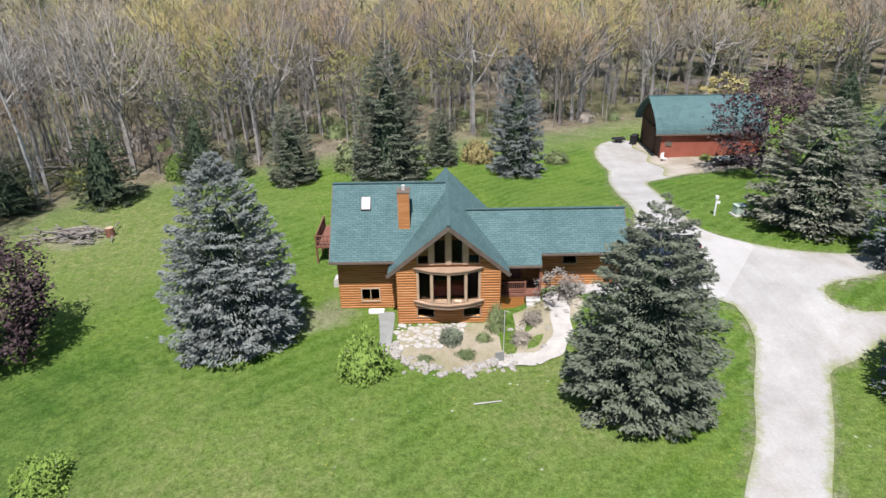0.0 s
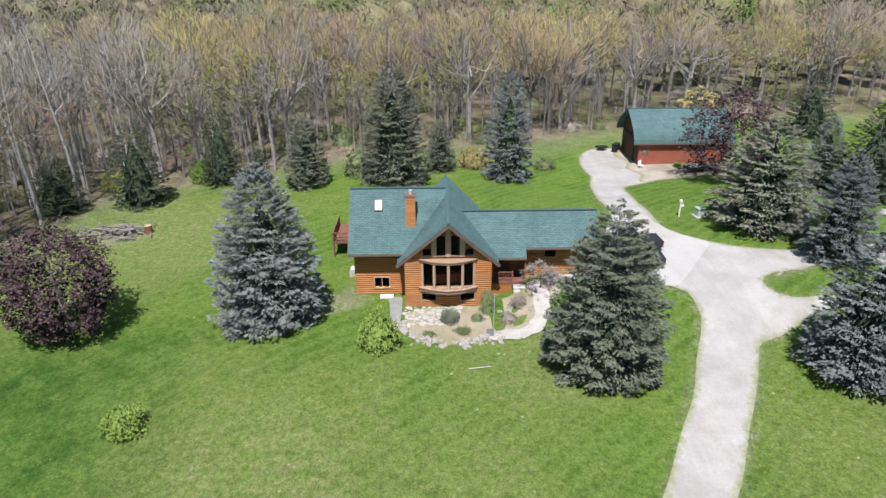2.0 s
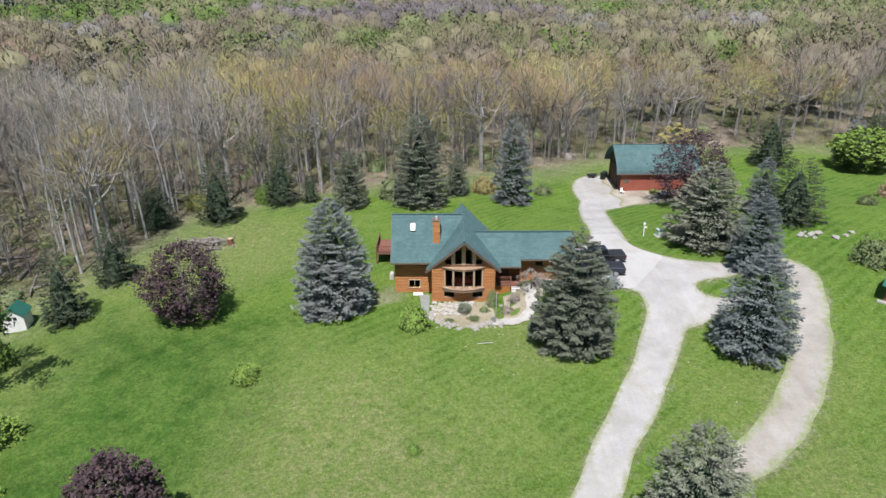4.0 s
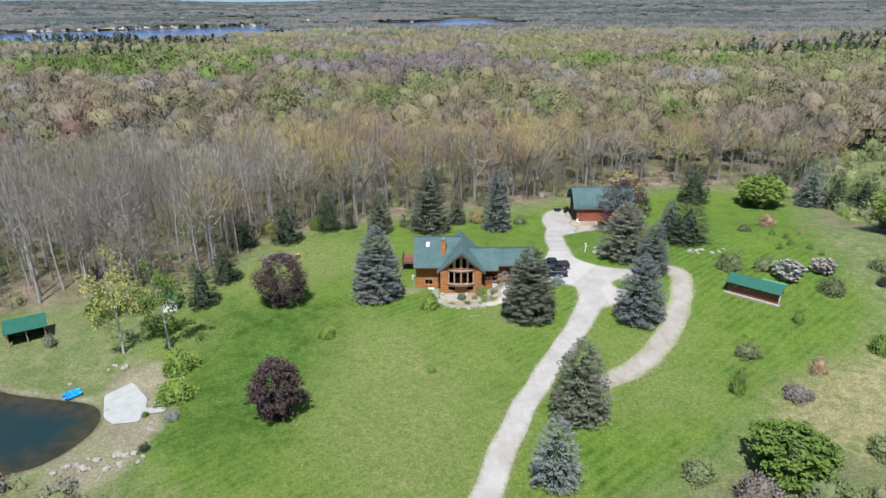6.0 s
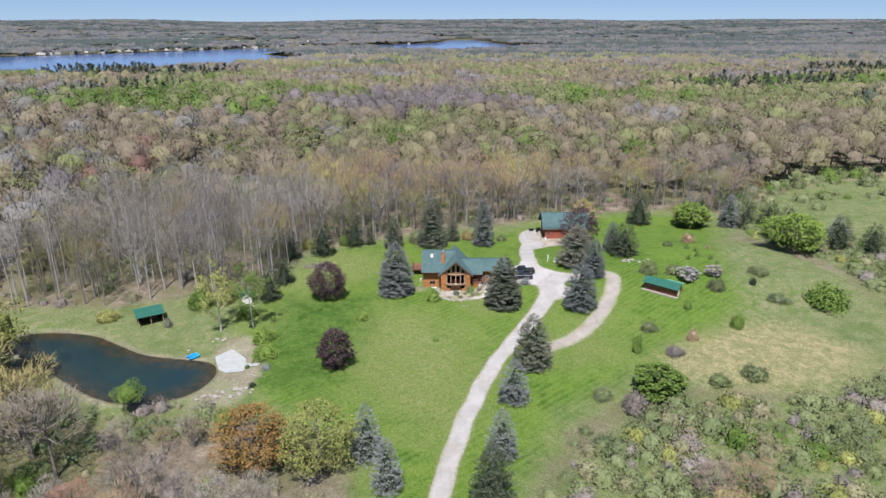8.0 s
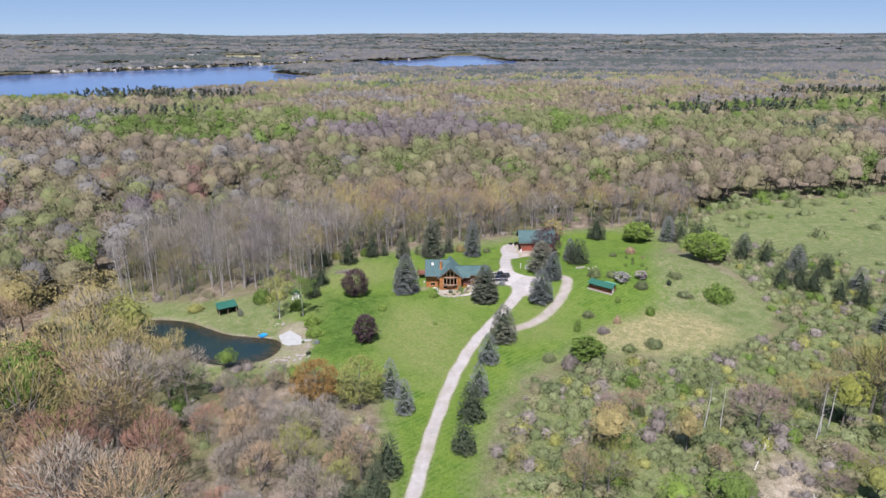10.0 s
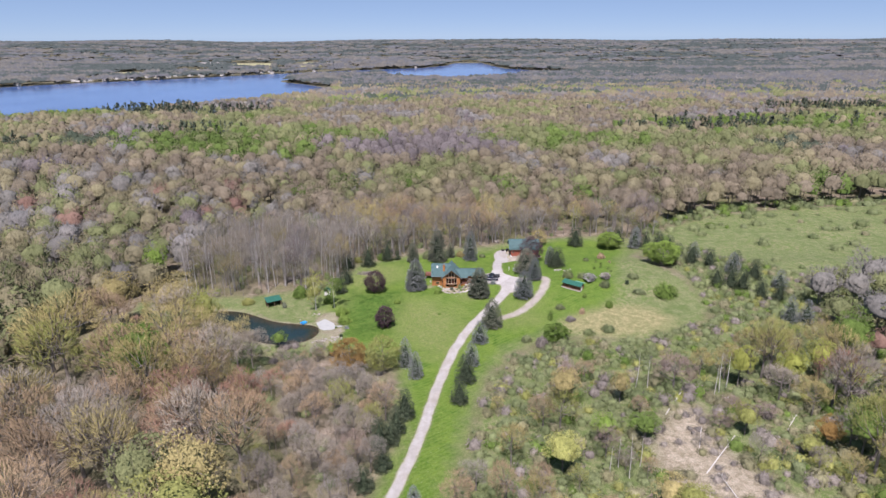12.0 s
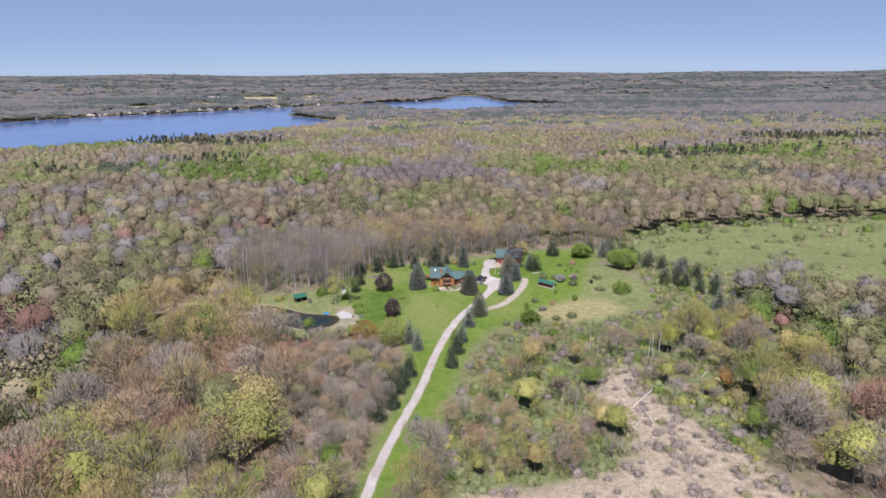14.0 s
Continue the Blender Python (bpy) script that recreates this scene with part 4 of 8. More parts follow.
class Kit:
    """Meshes of one kind of plant, to be set out as things."""
    def __init__(self, name, pieces):
        self.name = name
        self.meshes = [(pn, mesh_from(pn, v, f, [MAT[mk]])) for pn, (v, f), mk in pieces]
        for (pn, me), (_, (v, f), _) in zip(self.meshes, pieces):
            if pn in ("crown", "foliage") and self.name != "spruce_tree" and len(me.vertices) == len(v):
                give(me, "outward", "FLOAT_VECTOR", outward(v))

    def place(self, x, y, size, label, category, group="", rz=0.0, z=None, wide=1.0):
        e = new(self.name)
        e.matrix_world = Matrix.LocRotScale((x, y, (gz(x, y) if z is None else z) - 0.05), Euler((0, 0, rz)), (size * wide, size * wide, size))
        tagged(e, label, category, group)
        for pn, me in self.meshes:
            new(pn, me).parent = e
        return e


def scatter(name, templates, pos, scale, rot, which, kind_slots, label, category, keys=None):
    """Many far plants as one sheet of stuff. templates: [(wood, crown)]; which: template of each; kind_slots: crown's material slot of each."""
    V, F, M, O, T, n = [], [], [], [], [], 0
    tones = np.random.default_rng(len(pos)).random(len(pos))
    slots = [MAT[k] for k in keys or WOOD_SLOTS]
    for t, (wood, crown) in enumerate(templates):
        idx = np.nonzero(which == t)[0]
        if not len(idx):
            continue
        v = np.concatenate([wood[0], crown[0]]) if wood is not None else crown[0]
        f = np.concatenate([wood[1], crown[1] + len(wood[0])]) if wood is not None else crown[1]
        nw = len(wood[1]) if wood is not None else 0
        c, s = np.cos(rot[idx]), np.sin(rot[idx])
        x = (v[None, :, 0] * c[:, None] - v[None, :, 1] * s[:, None]) * scale[idx, 0][:, None] + pos[idx, 0][:, None]
        y = (v[None, :, 0] * s[:, None] + v[None, :, 1] * c[:, None]) * scale[idx, 0][:, None] + pos[idx, 1][:, None]
        z = v[None, :, 2] * scale[idx, 1][:, None] + pos[idx, 2][:, None]
        V.append(np.stack([x, y, z], -1).reshape(-1, 3))
        F.append((f[None] + (np.arange(len(idx)) * len(v))[:, None, None] + n).reshape(-1, 3))
        m = np.repeat(kind_slots[idx][:, None], len(f), 1)
        m[:, :nw] = 0
        M.append(m.ravel())
        o = np.concatenate([np.zeros((len(v) - len(crown[0]), 3)), outward(crown[0])])
        O.append(np.stack([o[None, :, 0] * c[:, None] - o[None, :, 1] * s[:, None], o[None, :, 0] * s[:, None] + o[None, :, 1] * c[:, None], np.repeat(o[None, :, 2], len(idx), 0)], -1).reshape(-1, 3))
        T.append(np.repeat(tones[idx], len(v)))
        n += len(idx) * len(v)
    me = mesh_from(name, np.concatenate(V), np.concatenate(F), slots, np.concatenate(M), True)
    give(me, "outward", "FLOAT_VECTOR", np.concatenate(O))
    give(me, "tone", "FLOAT", np.concatenate(T))
    return tagged(new(name, me), label, category, kind="stuff")


WOOD_SLOTS = ["bark", "twig_grey", "twig_brown", "twig_purple", "twig_tan", "leaf_yellow", "leaf_green", "twig_rust", "needle_far", "twig_pale", "leaf_sage", "twig_red"]
NEAR_SLOTS = ["bark", "bough_grey", "bough_brown", "bough_purple", "bough_tan", "bud_yellow", "bud_green", "twig_rust", "needle_dark", "bough_pale", "bush_sage", "bough_red"]
SCRUB_SLOTS = ["bark", "brush_bare", "brush_dry", "brush_bare", "brush_dry", "bud_yellow", "bud_green", "brush_dry", "needle_dark", "brush_bare", "bush_sage", "brush_dry"]
GREY, BROWN, PURPLE, TAN, YELLOW, GREEN, RUST, DARK, PALE, SAGE, RED = range(1, 12)


def wood_kind(rng, x, y):
    """Which colour of crown stands at a place: the woods' patches."""
    n = np.array([noise.noise(Vector((a * 0.009, b * 0.009, 0.3))) for a, b in zip(x, y)])
    q = np.array([noise.noise(Vector((a * 0.028, b * 0.028, 5.3))) for a, b in zip(x, y)])
    u = rng.random(len(x))
    v = 0.6 * q + 0.75 * n + 0.3 * (u - 0.5)
    k = np.select([v < -0.6, v < -0.28, v < -0.02, v < 0.2, v < 0.56], [PALE, GREY, BROWN, TAN, YELLOW], GREEN)
    k = np.where((n < -0.25) & (rng.random(len(x)) < 0.3) & (k == GREY), PURPLE, k)
    def patch(cx, cy, rx, ry):
        return ((x - cx) / rx) ** 2 + ((y - cy) / ry) ** 2 + 0.5 * q < 1
    k = np.where(patch(-25, 285, 95, 62) & (u < 0.85), PURPLE, k)
    k = np.where((patch(-175, 320, 130, 55) | patch(-165, 262, 95, 34)) & (u < 0.8), np.where(u < 0.55, GREEN, YELLOW), k)
    k = np.where(patch(100, 310, 85, 48) & (u < 0.75), np.where(u < 0.5, GREEN, YELLOW), k)
    k = np.where(patch(310, 420, 150, 60) & (u < 0.65), np.where(u < 0.42, GREEN, DARK), k)
    k = np.where(patch(60, 110, 260, 42) & (u < 0.75), np.where(u < 0.3, TAN, BROWN), k)
    k = np.where(patch(-85, 45, 42, 45) & (u < 0.8), np.where(u < 0.55, GREY, PALE), k)
    far_pine = patch(140, 800, 110, 35) | patch(60, 1090, 130, 40) | patch(-330, 560, 130, 40) | patch(480, 560, 90, 45) | patch(-80, 760, 60, 30) | patch(-316, 292, 60, 26) | patch(-240, 362, 50, 22) | patch(252, 403, 90, 30) | patch(266, 269, 40, 18)
    return np.where(far_pine & (u < 0.8), DARK, k)


def jitter_grid(rng, x0, x1, y0, y1, step):
    X, Y = np.meshgrid(np.arange(x0, x1, step), np.arange(y0, y1, step))
    X = X.ravel() + rng.uniform(-0.48, 0.48, X.size) * step
    Y = Y.ravel() + rng.uniform(-0.48, 0.48, Y.size) * step
    return X, Y


def far_open(x, y):
    r = np.zeros(np.shape(x), bool)
    for ring in FAR_FIELDS:
        r |= inside(ring, x, y)
    return r


def is_wood(x, y, gap=2.0):
    brown = signed(STRAW, x, y) > -2
    return (signed(CLEARING, x, y) < -gap) & (signed(FIELD, x, y) < -gap) & (signed(POND, x, y) < -3) & (signed(LAKE, x, y) < -10) & ~far_open(x, y) & ~brown & (drive_inner(x, y) < -4)


def in_view(x, y):
    """Ground that the walk ever shows."""
    return (y > -186) & (np.abs(x) < 32 + 0.73 * (y + 290))


rng = np.random.default_rng(5)
# near woods: each tree a thing
NEAR_LABEL = {GREY: "tall bare grey-brown woodland tree", BROWN: "tall bare brown woodland tree", TAN: "tall woodland tree with tan buds", YELLOW: "woodland tree in yellow-green young leaf", GREEN: "woodland tree in fresh green leaf", PALE: "tall pale-barked leafless tree", PURPLE: "bare purplish-brown woodland tree"}
near_kits = {}
for kind, key in [(k, WOOD_SLOTS[k] if k == PURPLE else NEAR_SLOTS[k]) for k in (GREY, BROWN, TAN, PALE, PURPLE, YELLOW, GREEN)]:
    leafy = kind in (YELLOW, GREEN)
    near_kits[kind] = []
    for s in range(1 if leafy or kind in (PURPLE, PALE) else 2):
        wd, cr = crown_tree(kind * 10 + s, 17, 74 if leafy else 58, 0.22 if leafy else 0.46, 16.0, 4.6, not leafy, 0.0, 3, 0.055)
        near_kits[kind].append(Kit("tree", [("trunk", wd, "bark_pale" if kind == PALE else "bark_grey" if kind in (GREY, TAN) else "bark"), ("crown", cr, key)]))
tx, ty = jitter_grid(rng, -112, 100, -4, 112, 6.2)
ASPENS = [(-106, -4), (-60, 3), (-52, 2), (-44, 17), (-41, 31), (-38, 40), (-46, 56), (-70, 58), (-106, 44)]
ok = is_wood(tx, ty, 1.5) & (~inside(ASPENS, tx, ty) | (rng.random(len(tx)) < 0.5)) & ~((tx > 66) & (ty < 66)) & (((ty > 20) & (ty < 92) & (tx > -62) & (tx < 100)) | ((tx < -40) & (ty < 60) & (tx > -105)))
tx, ty = tx[ok], ty[ok]
nk = wood_kind(rng, tx, ty)
nk = np.where(np.isin(nk, (DARK, RUST, SAGE)), GREY, nk)
nu = rng.random(len(nk))
nk = np.where(nu < 0.6, np.select([nu < 0.2, nu < 0.3, nu < 0.4, nu < 0.52], [GREY, BROWN, TAN, PURPLE], YELLOW), nk)
for x, y, k in zip(tx, ty, nk):
    kit = near_kits[int(k)][int(rng.integers(len(near_kits[int(k)])))]
    s = rng.uniform(0.9, 1.34) * (0.8 if k in (YELLOW, GREEN) else 1.0)
    kit.place(x, y, s, NEAR_LABEL[int(k)], "tree", "woodland trees", rng.uniform(0, 6.28), None, rng.uniform(0.9, 1.2))

# the grove of tall pale aspens above the pond
aspen_kits = []
for s in range(4):
    wd, cr = bare_tree(500 + s, 9, 2, 300, 17.0, 0.105, 0.0, 0.0088, 5, 0.45, 0.032, 1.4)
    aspen_kits.append(Kit("aspen_tree", [("trunk", wd, "bark" if s == 3 else "bark_pale"), ("crown", cr, ("twig_pale", "twig_brown", "twig_grey", "twig_tan")[s])]))
gx_, gy_ = jitter_grid(rng, -106, -38, -4, 57, 3.5)
ok = is_wood(gx_, gy_, 0.8) & inside(ASPENS, gx_, gy_) & (rng.random(len(gx_)) < 0.55)
for x, y in zip(gx_[ok], gy_[ok]):
    aspen_kits[int(rng.integers(4))].place(x, y, rng.uniform(0.95, 1.28), "tall slender leafless aspen with pale grey bark", "tree", "aspen grove", rng.uniform(0, 6.28), None, rng.uniform(0.85, 1.3))

# slender young stems between them
sap_kits = []
for s, key in enumerate(("twig_grey", "twig_tan", "leaf_yellow", "twig_pale")):
    wd, cr = bare_tree(170 + s, 6, 1, 260, 11.0, 0.16, 0.22 if key == "leaf_yellow" else 0.0, 0.0095, 4, 0.35, 0.035, 1.5)
    sap_kits.append(Kit("young_tree", [("trunk", wd, "bark" if s in (1, 2) else "bark_grey"), ("crown", cr, key)]))
sx, sy = jitter_grid(rng, -104, 98, 0, 78, 4.6)
ok = is_wood(sx, sy, 0.5) & ~((sx > 66) & (sy < 66)) & (signed(CLEARING, sx, sy) > -24) & (rng.random(len(sx)) < 0.95)
SAP_LABEL = ("slender bare grey young tree", "slender young tree in tan bud", "slender young tree in yellow-green leaf", "slender pale bare young tree")
for x, y in zip(sx[ok], sy[ok]):
    k = int(rng.integers(4))
    sap_kits[k].place(x, y, rng.uniform(0.6, 1.3), SAP_LABEL[k], "tree", "young woodland trees", rng.uniform(0, 6.28))

# trees that stand out: x, y, height, radius of crown, material, label, in leaf
SINGLES = [
    (61.4, -75.0, 12, 6.6, "bough_purple", "broad leafless grey-mauve tree with a round crown", False), (80.5, -72, 13.5, 4.2, "leaf_lime", "upright tree in bright yellow-green leaf", True), (96.8, -60, 13.5, 4.0, "leaf_lime", "upright tree in bright yellow-green leaf", True),
    (93.3, -75, 14, 4.8, "leaf_lime", "upright tree in bright yellow-green leaf", True), (104, -70, 14, 5.0, "leaf_lime", "upright tree in bright yellow-green leaf", True), (108, -78, 13, 4.6, "leaf_lime", "upright tree in bright yellow-green leaf", True), (45.4, -79.5, 10, 3.2, "bough_tan", "narrow tree in olive-tan bud", True),
    (37.1, -97, 9, 3.6, "leaf_bright", "young tree in vivid green leaf", True), (47.5, -96, 7.5, 4.6, "bud_green", "spreading tree in green young leaf", True), (33.6, -67, 6.5, 3.6, "bough_purple", "dense leafless grey-purple thicket tree", False),
    (38.5, -66.5, 6.5, 3.8, "bough_brown", "dense leafless brown thicket tree", False), (88, -80, 12, 5.4, "bough_grey", "leafless grey tree beside yellow ones", False), (72, -66, 9, 4.0, "bough_tan", "tree in tan bud at the wood edge", False),
    (89, -101, 9, 3.8, "twig_rust", "young tree in orange-tan bud", True), (83.4, -104, 6.5, 3.4, "bud_yellow", "low spreading tree in golden-green bud", True), (93.5, -86.5, 11.5, 5.2, "bough_tan", "olive-tan tree in bud above the brush", False),
    (78.4, -67.5, 11, 4.2, "bough_tan", "narrow tree in olive-tan bud", False), (101, -96, 8.5, 3.8, "bud_yellow", "low spreading tree in golden-green bud", True), (39.9, -107, 6.0, 3.0, "bough_grey", "dense leafless grey thicket tree", False),
    (74, -85, 4.2, 3.6, "bough_purple", "low leafless mauve thicket tree", False), (67.5, -92, 3.6, 3.4, "bough_purple", "low leafless mauve thicket tree", False), (80.5, -88, 4.6, 3.6, "bough_purple", "low leafless mauve thicket tree", False), (60, -99, 3.0, 2.6, "bough_grey", "low leafless grey thicket tree", False), (-113, -40, 22, 9.5, "bough_brown", "broad brown leafless oak", False), (-78, -52, 20, 9.0, "bough_tan", "broad grey-tan tree in bud beside the pond", False),
    (-71, -88, 20, 8.5, "bough_red", "reddish-brown tree in bud", False), (-60.4, -65, 8, 2.8, "bud_green", "small tree in lime-green leaf", True), (-65.4, -121, 23, 8.0, "leaf_yellow", "round tree in pale yellow-green leaf", True),
    (-55, -87, 19, 7.0, "bough_red", "reddish-brown tree in bud", False), (-46.7, -145, 10, 4.0, "leaf_bright", "small tree in bright lime leaf", True), (-30.3, -139, 10, 4.6, "bud_green", "tree in fresh green leaf by the drive", True),
    (-88, -116, 24, 9.0, "bough_brown", "broad brown tree in bud", False), (-106, -143, 8, 3.6, "leaf_bright", "small tree in bright lime leaf", True), (-57, -41.8, 6.5, 3.2, "bud_green", "young green tree on the pond bank", True),
    (-67.5, -53, 17, 7.6, "bough_tan", "grey-tan tree in bud beside the pond", False), (-61.5, -57, 17, 6.6, "bough_grey", "leafless grey tree beside the pond", False),
    (-118, 6, 19, 6.0, "leaf_bright", "round tree in vivid yellow-green leaf", True)]
# middle woods and the woods beside the drive
mid_t = [crown_tree(200 + s, 11, 36, 0.55, 15.5, 5.8, True, 0.6, 3, 0.2) for s in range(4)]
mid_l = [crown_tree(220 + s, 11, 40, 0.6, 14.5, 5.6, False, 0.42) for s in range(4)]
fine_t = [crown_tree(180 + s, 19, 84, 0.46, 16.5, 5.6, True, 0.0, 3, 0.08) for s in range(5)]
fine_l = [crown_tree(190 + s, 20, 110, 0.3, 15.5, 5.4, False, 0.62) for s in range(5)]
low_t = [wood_tree(240 + s, 150, 0.65, 16, 5.4, True, 1, 0.7, 1.5) for s in range(4)]
low_l = [wood_tree(250 + s, 140, 0.85, 15, 5.2, False, 1, 0.72) for s in range(4)]
x1, y1 = jitter_grid(rng, -330, 400, 20, 330, 9.4)
xf, yf = jitter_grid(rng, -330, 400, -186, 19, 7.3)
xs_, ys_ = jitter_grid(rng, -68, -8, -150, -44, 5.4)
slim = ((xs_ > -48) | (ys_ > -82)) & (rng.random(len(xs_)) < 0.75)
x1, y1 = np.concatenate([x1, xf, xs_[slim]]), np.concatenate([y1, yf, ys_[slim]])
ok = is_wood(x1, y1) & in_view(x1, y1)
ok &= ~(((y1 > 20) & (y1 < 92) & (x1 > -62) & (x1 < 100)) | ((x1 < -40) & (y1 < 60) & (x1 > -105) & (y1 > -4)))
ok &= ~inside(SCRUB, x1, y1) | ((rng.random(len(x1)) < np.where(x1 > 84, 0.7, np.where(y1 < -100, 0.75, 0.12))) & ((y1 < -60) | ((x1 > 98) & (y1 < -14))))
ok &= (np.hypot(x1 + 31.4, y1 + 58) > 10.5) & (np.hypot(x1 + 21.4, y1 + 59) > 10.5)
ok &= (signed(POND, x1, y1) < -7) | (y1 > -20) | (rng.random(len(x1)) < 0.62)
ok &= ~((x1 > 66) & (x1 < 128) & (y1 > -50) & (y1 < 66))
ok &= ~((x1 < -48) & (y1 < -14)) | (rng.random(len(x1)) < 0.58)
for x, y, h, r, *_ in SINGLES:
    ok &= np.hypot(x1 - x, y1 - y) > r + 1.5
x1, y1 = x1[ok], y1[ok]
k1 = wood_kind(rng, x1, y1)
k1 = np.where((k1 == DARK) & (y1 < 150), BROWN, k1)
# beside the drive the kinds stand mixed, tree by tree
front = y1 < -14
mixed = front | ((x1 < -40) & (y1 < 150) & (rng.random(len(x1)) < 0.75))
m2 = rng.random(len(k1))
k1 = np.where(mixed, np.select([m2 < 0.07, m2 < 0.2, m2 < 0.4, m2 < 0.7, m2 < 0.91, m2 < 0.94, m2 < 0.96], [PALE, GREY, BROWN, TAN, YELLOW, GREEN, PURPLE], RED), k1)
k1 = np.where(front & (x1 > 84) & (m2 > 0.2) & (m2 < 0.42), YELLOW, k1)
k1 = np.where(front & (x1 > -46) & (x1 < -8) & (m2 > 0.4) & (m2 < 0.86), np.where(m2 < 0.7, GREY, PALE), k1)
leafy = np.isin(k1, (GREEN, DARK)) | ((k1 == YELLOW) & (rng.random(len(k1)) < 0.5)) | ((k1 == TAN) & (rng.random(len(k1)) < 0.15))
back = (y1 > 190) | (np.abs(x1) > 190)
near_front = front & (np.abs(x1) < 125)
which = np.where(leafy, 4, 0) + rng.integers(0, 4, len(k1))
which = np.where(back, np.where(leafy, 12, 8) + rng.integers(0, 4, len(k1)), which)
which = np.where(near_front, np.where(leafy, 21, 16) + rng.integers(0, 5, len(k1)), which)
sc = np.where(front, rng.choice([0.62, 0.8, 0.95, 1.1, 1.25], len(k1)) * rng.uniform(0.9, 1.1, len(k1)), rng.uniform(0.8, 1.4, len(k1)))
near_pond = (signed(POND, x1, y1) > np.where(x1 > -57, -24, -16)) & (y1 < -20) & (x1 > -68)
sc = np.where(near_pond, sc * 0.5, sc)
sc = np.where((x1 > -48) & (x1 < -8) & (y1 > -150) & (y1 < -45), sc * 0.56, sc)
sc = np.where(inside(SCRUB, x1, y1) & (x1 < 84), sc * 0.6, sc)
sc = np.where(front & (x1 < -48) & ~near_pond, sc * np.where((x1 < -68) | (y1 < -82), 1.42, 0.62), sc)
wide = rng.uniform(0.85, 1.2, len(k1))
turn = rng.uniform(0, 6.28, len(k1))
for sel, keys, label in ((near_front, NEAR_SLOTS, "spring woodland of bare and budding trees beside the drive"), (~near_front & ~back, WOOD_SLOTS, "brown and tan spring woodland behind the clearing"), (back, WOOD_SLOTS, "spring woodland of bare grey and budding yellow-green trees")):
    scatter("woodland", mid_t + mid_l + low_t + low_l + fine_t + fine_l, np.c_[x1, y1, ground_z(x1, y1)][sel], np.c_[sc * wide, sc][sel], turn[sel], which[sel], k1[sel], label, "woodland", keys)


def far_tree(seed, n, size, tall, wide, cone=False):
    """A crown seen from afar: a lumpy dome with a ragged shell of leaf clumps, or a conifer's cone."""
    if not cone:
        return wood_tree(seed, n, size, tall, wide, True, 0, 0.74, 1.6)
    rng = np.random.default_rng(seed)
    a = rng.random(n) * 6.28
    h = rng.random(n) ** 0.8
    r = wide * (1 - h) ** 0.8
    base = np.c_[np.cos(a) * r, np.sin(a) * r, tall * h * 0.97]
    way = base - np.array([0, 0, tall * 0.45])
    way = way / np.linalg.norm(way, axis=1)[:, None] + rng.normal(size=(n, 3)) * 0.6
    way /= np.linalg.norm(way, axis=1)[:, None]
    L = size * rng.uniform(0.7, 1.4, n)
    return None, slivers(rng, base, way, L, L * 0.75)


def clump(seed, n):
    """A patch of forest canopy far off: several small pointed and rounded crowns, side by side."""
    rng = np.random.default_rng(seed)
    V, F = [], []
    for k in range(n):
        a, d = 2.4 * k + rng.random(), 5.2 * math.sqrt((k + rng.random() * 0.6) / n)
        c, r, h = np.array([math.cos(a) * d, math.sin(a) * d]), rng.uniform(2.0, 3.1), rng.uniform(12, 15.5)
        o = len(V)
        for s in range(4):
            t = 1.5708 * s + a
            V.append((c[0] + math.cos(t) * r, c[1] + math.sin(t) * r, h - rng.uniform(3.5, 6)))
        V.append((c[0] + rng.normal() * 0.4, c[1] + rng.normal() * 0.4, h))
        F += [(o + s, o + (s + 1) % 4, o + 4) for s in range(4)]
    return None, (np.array(V), np.array(F))


x2, y2 = [], []
for a, b, st in ((330, 700, 9.6), (700, 1250, 13.4), (1250, 2300, 21.0), (2300, 4900, 58.0)):
    X, Y = jitter_grid(rng, -0.86 * b - 150, 0.86 * b + 150, -100, b, st)
    R = np.where(Y > 330, Y, np.abs(X))
    keep = (Y > a) | ((np.abs(X) > 330) & (a < 340) & (Y > -60)) if a < 340 else (Y > a)
    keep &= (Y <= b) & in_view(X, Y) & is_wood(X, Y) & ~(inside(TOWN, X, Y) & (rng.random(X.size) < 0.62)) & ~((np.abs(X) < 330) & (Y < 330)) & ~((X < 400) & (X > 0) & (Y < 330))
    x2.append(np.c_[X, Y, np.full(X.size, st)][keep])
P = np.concatenate(x2)
k2 = wood_kind(rng, P[:, 0], P[:, 1])
# more crowns take the haze-tinted colours the farther off they stand
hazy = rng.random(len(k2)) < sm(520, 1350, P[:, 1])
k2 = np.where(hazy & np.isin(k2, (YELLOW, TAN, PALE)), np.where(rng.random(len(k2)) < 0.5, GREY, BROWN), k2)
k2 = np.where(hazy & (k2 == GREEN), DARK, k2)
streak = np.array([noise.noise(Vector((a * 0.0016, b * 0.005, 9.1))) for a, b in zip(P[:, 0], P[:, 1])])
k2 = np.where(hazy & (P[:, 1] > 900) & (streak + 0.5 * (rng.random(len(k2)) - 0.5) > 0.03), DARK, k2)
grow = np.clip(P[:, 2] / 9.0, 0.9, 4.6)
far_ts = [far_tree(300 + s, 46, 0.85, 15.5, 5.2) for s in range(5)] + [far_tree(310 + s, 40, 1.6, 17, 3.6, True) for s in range(2)] + [clump(320 + s, 6) for s in range(5)] + [far_tree(330 + s, 14, 1.1, 15, 5.0) for s in range(4)]
wh = np.where(k2 == DARK, 5 + rng.integers(0, 2, len(k2)), np.where(P[:, 2] > 12, 7 + rng.integers(0, 5, len(k2)), np.where(P[:, 2] > 10, 12 + rng.integers(0, 4, len(k2)), rng.integers(0, 5, len(k2)))))
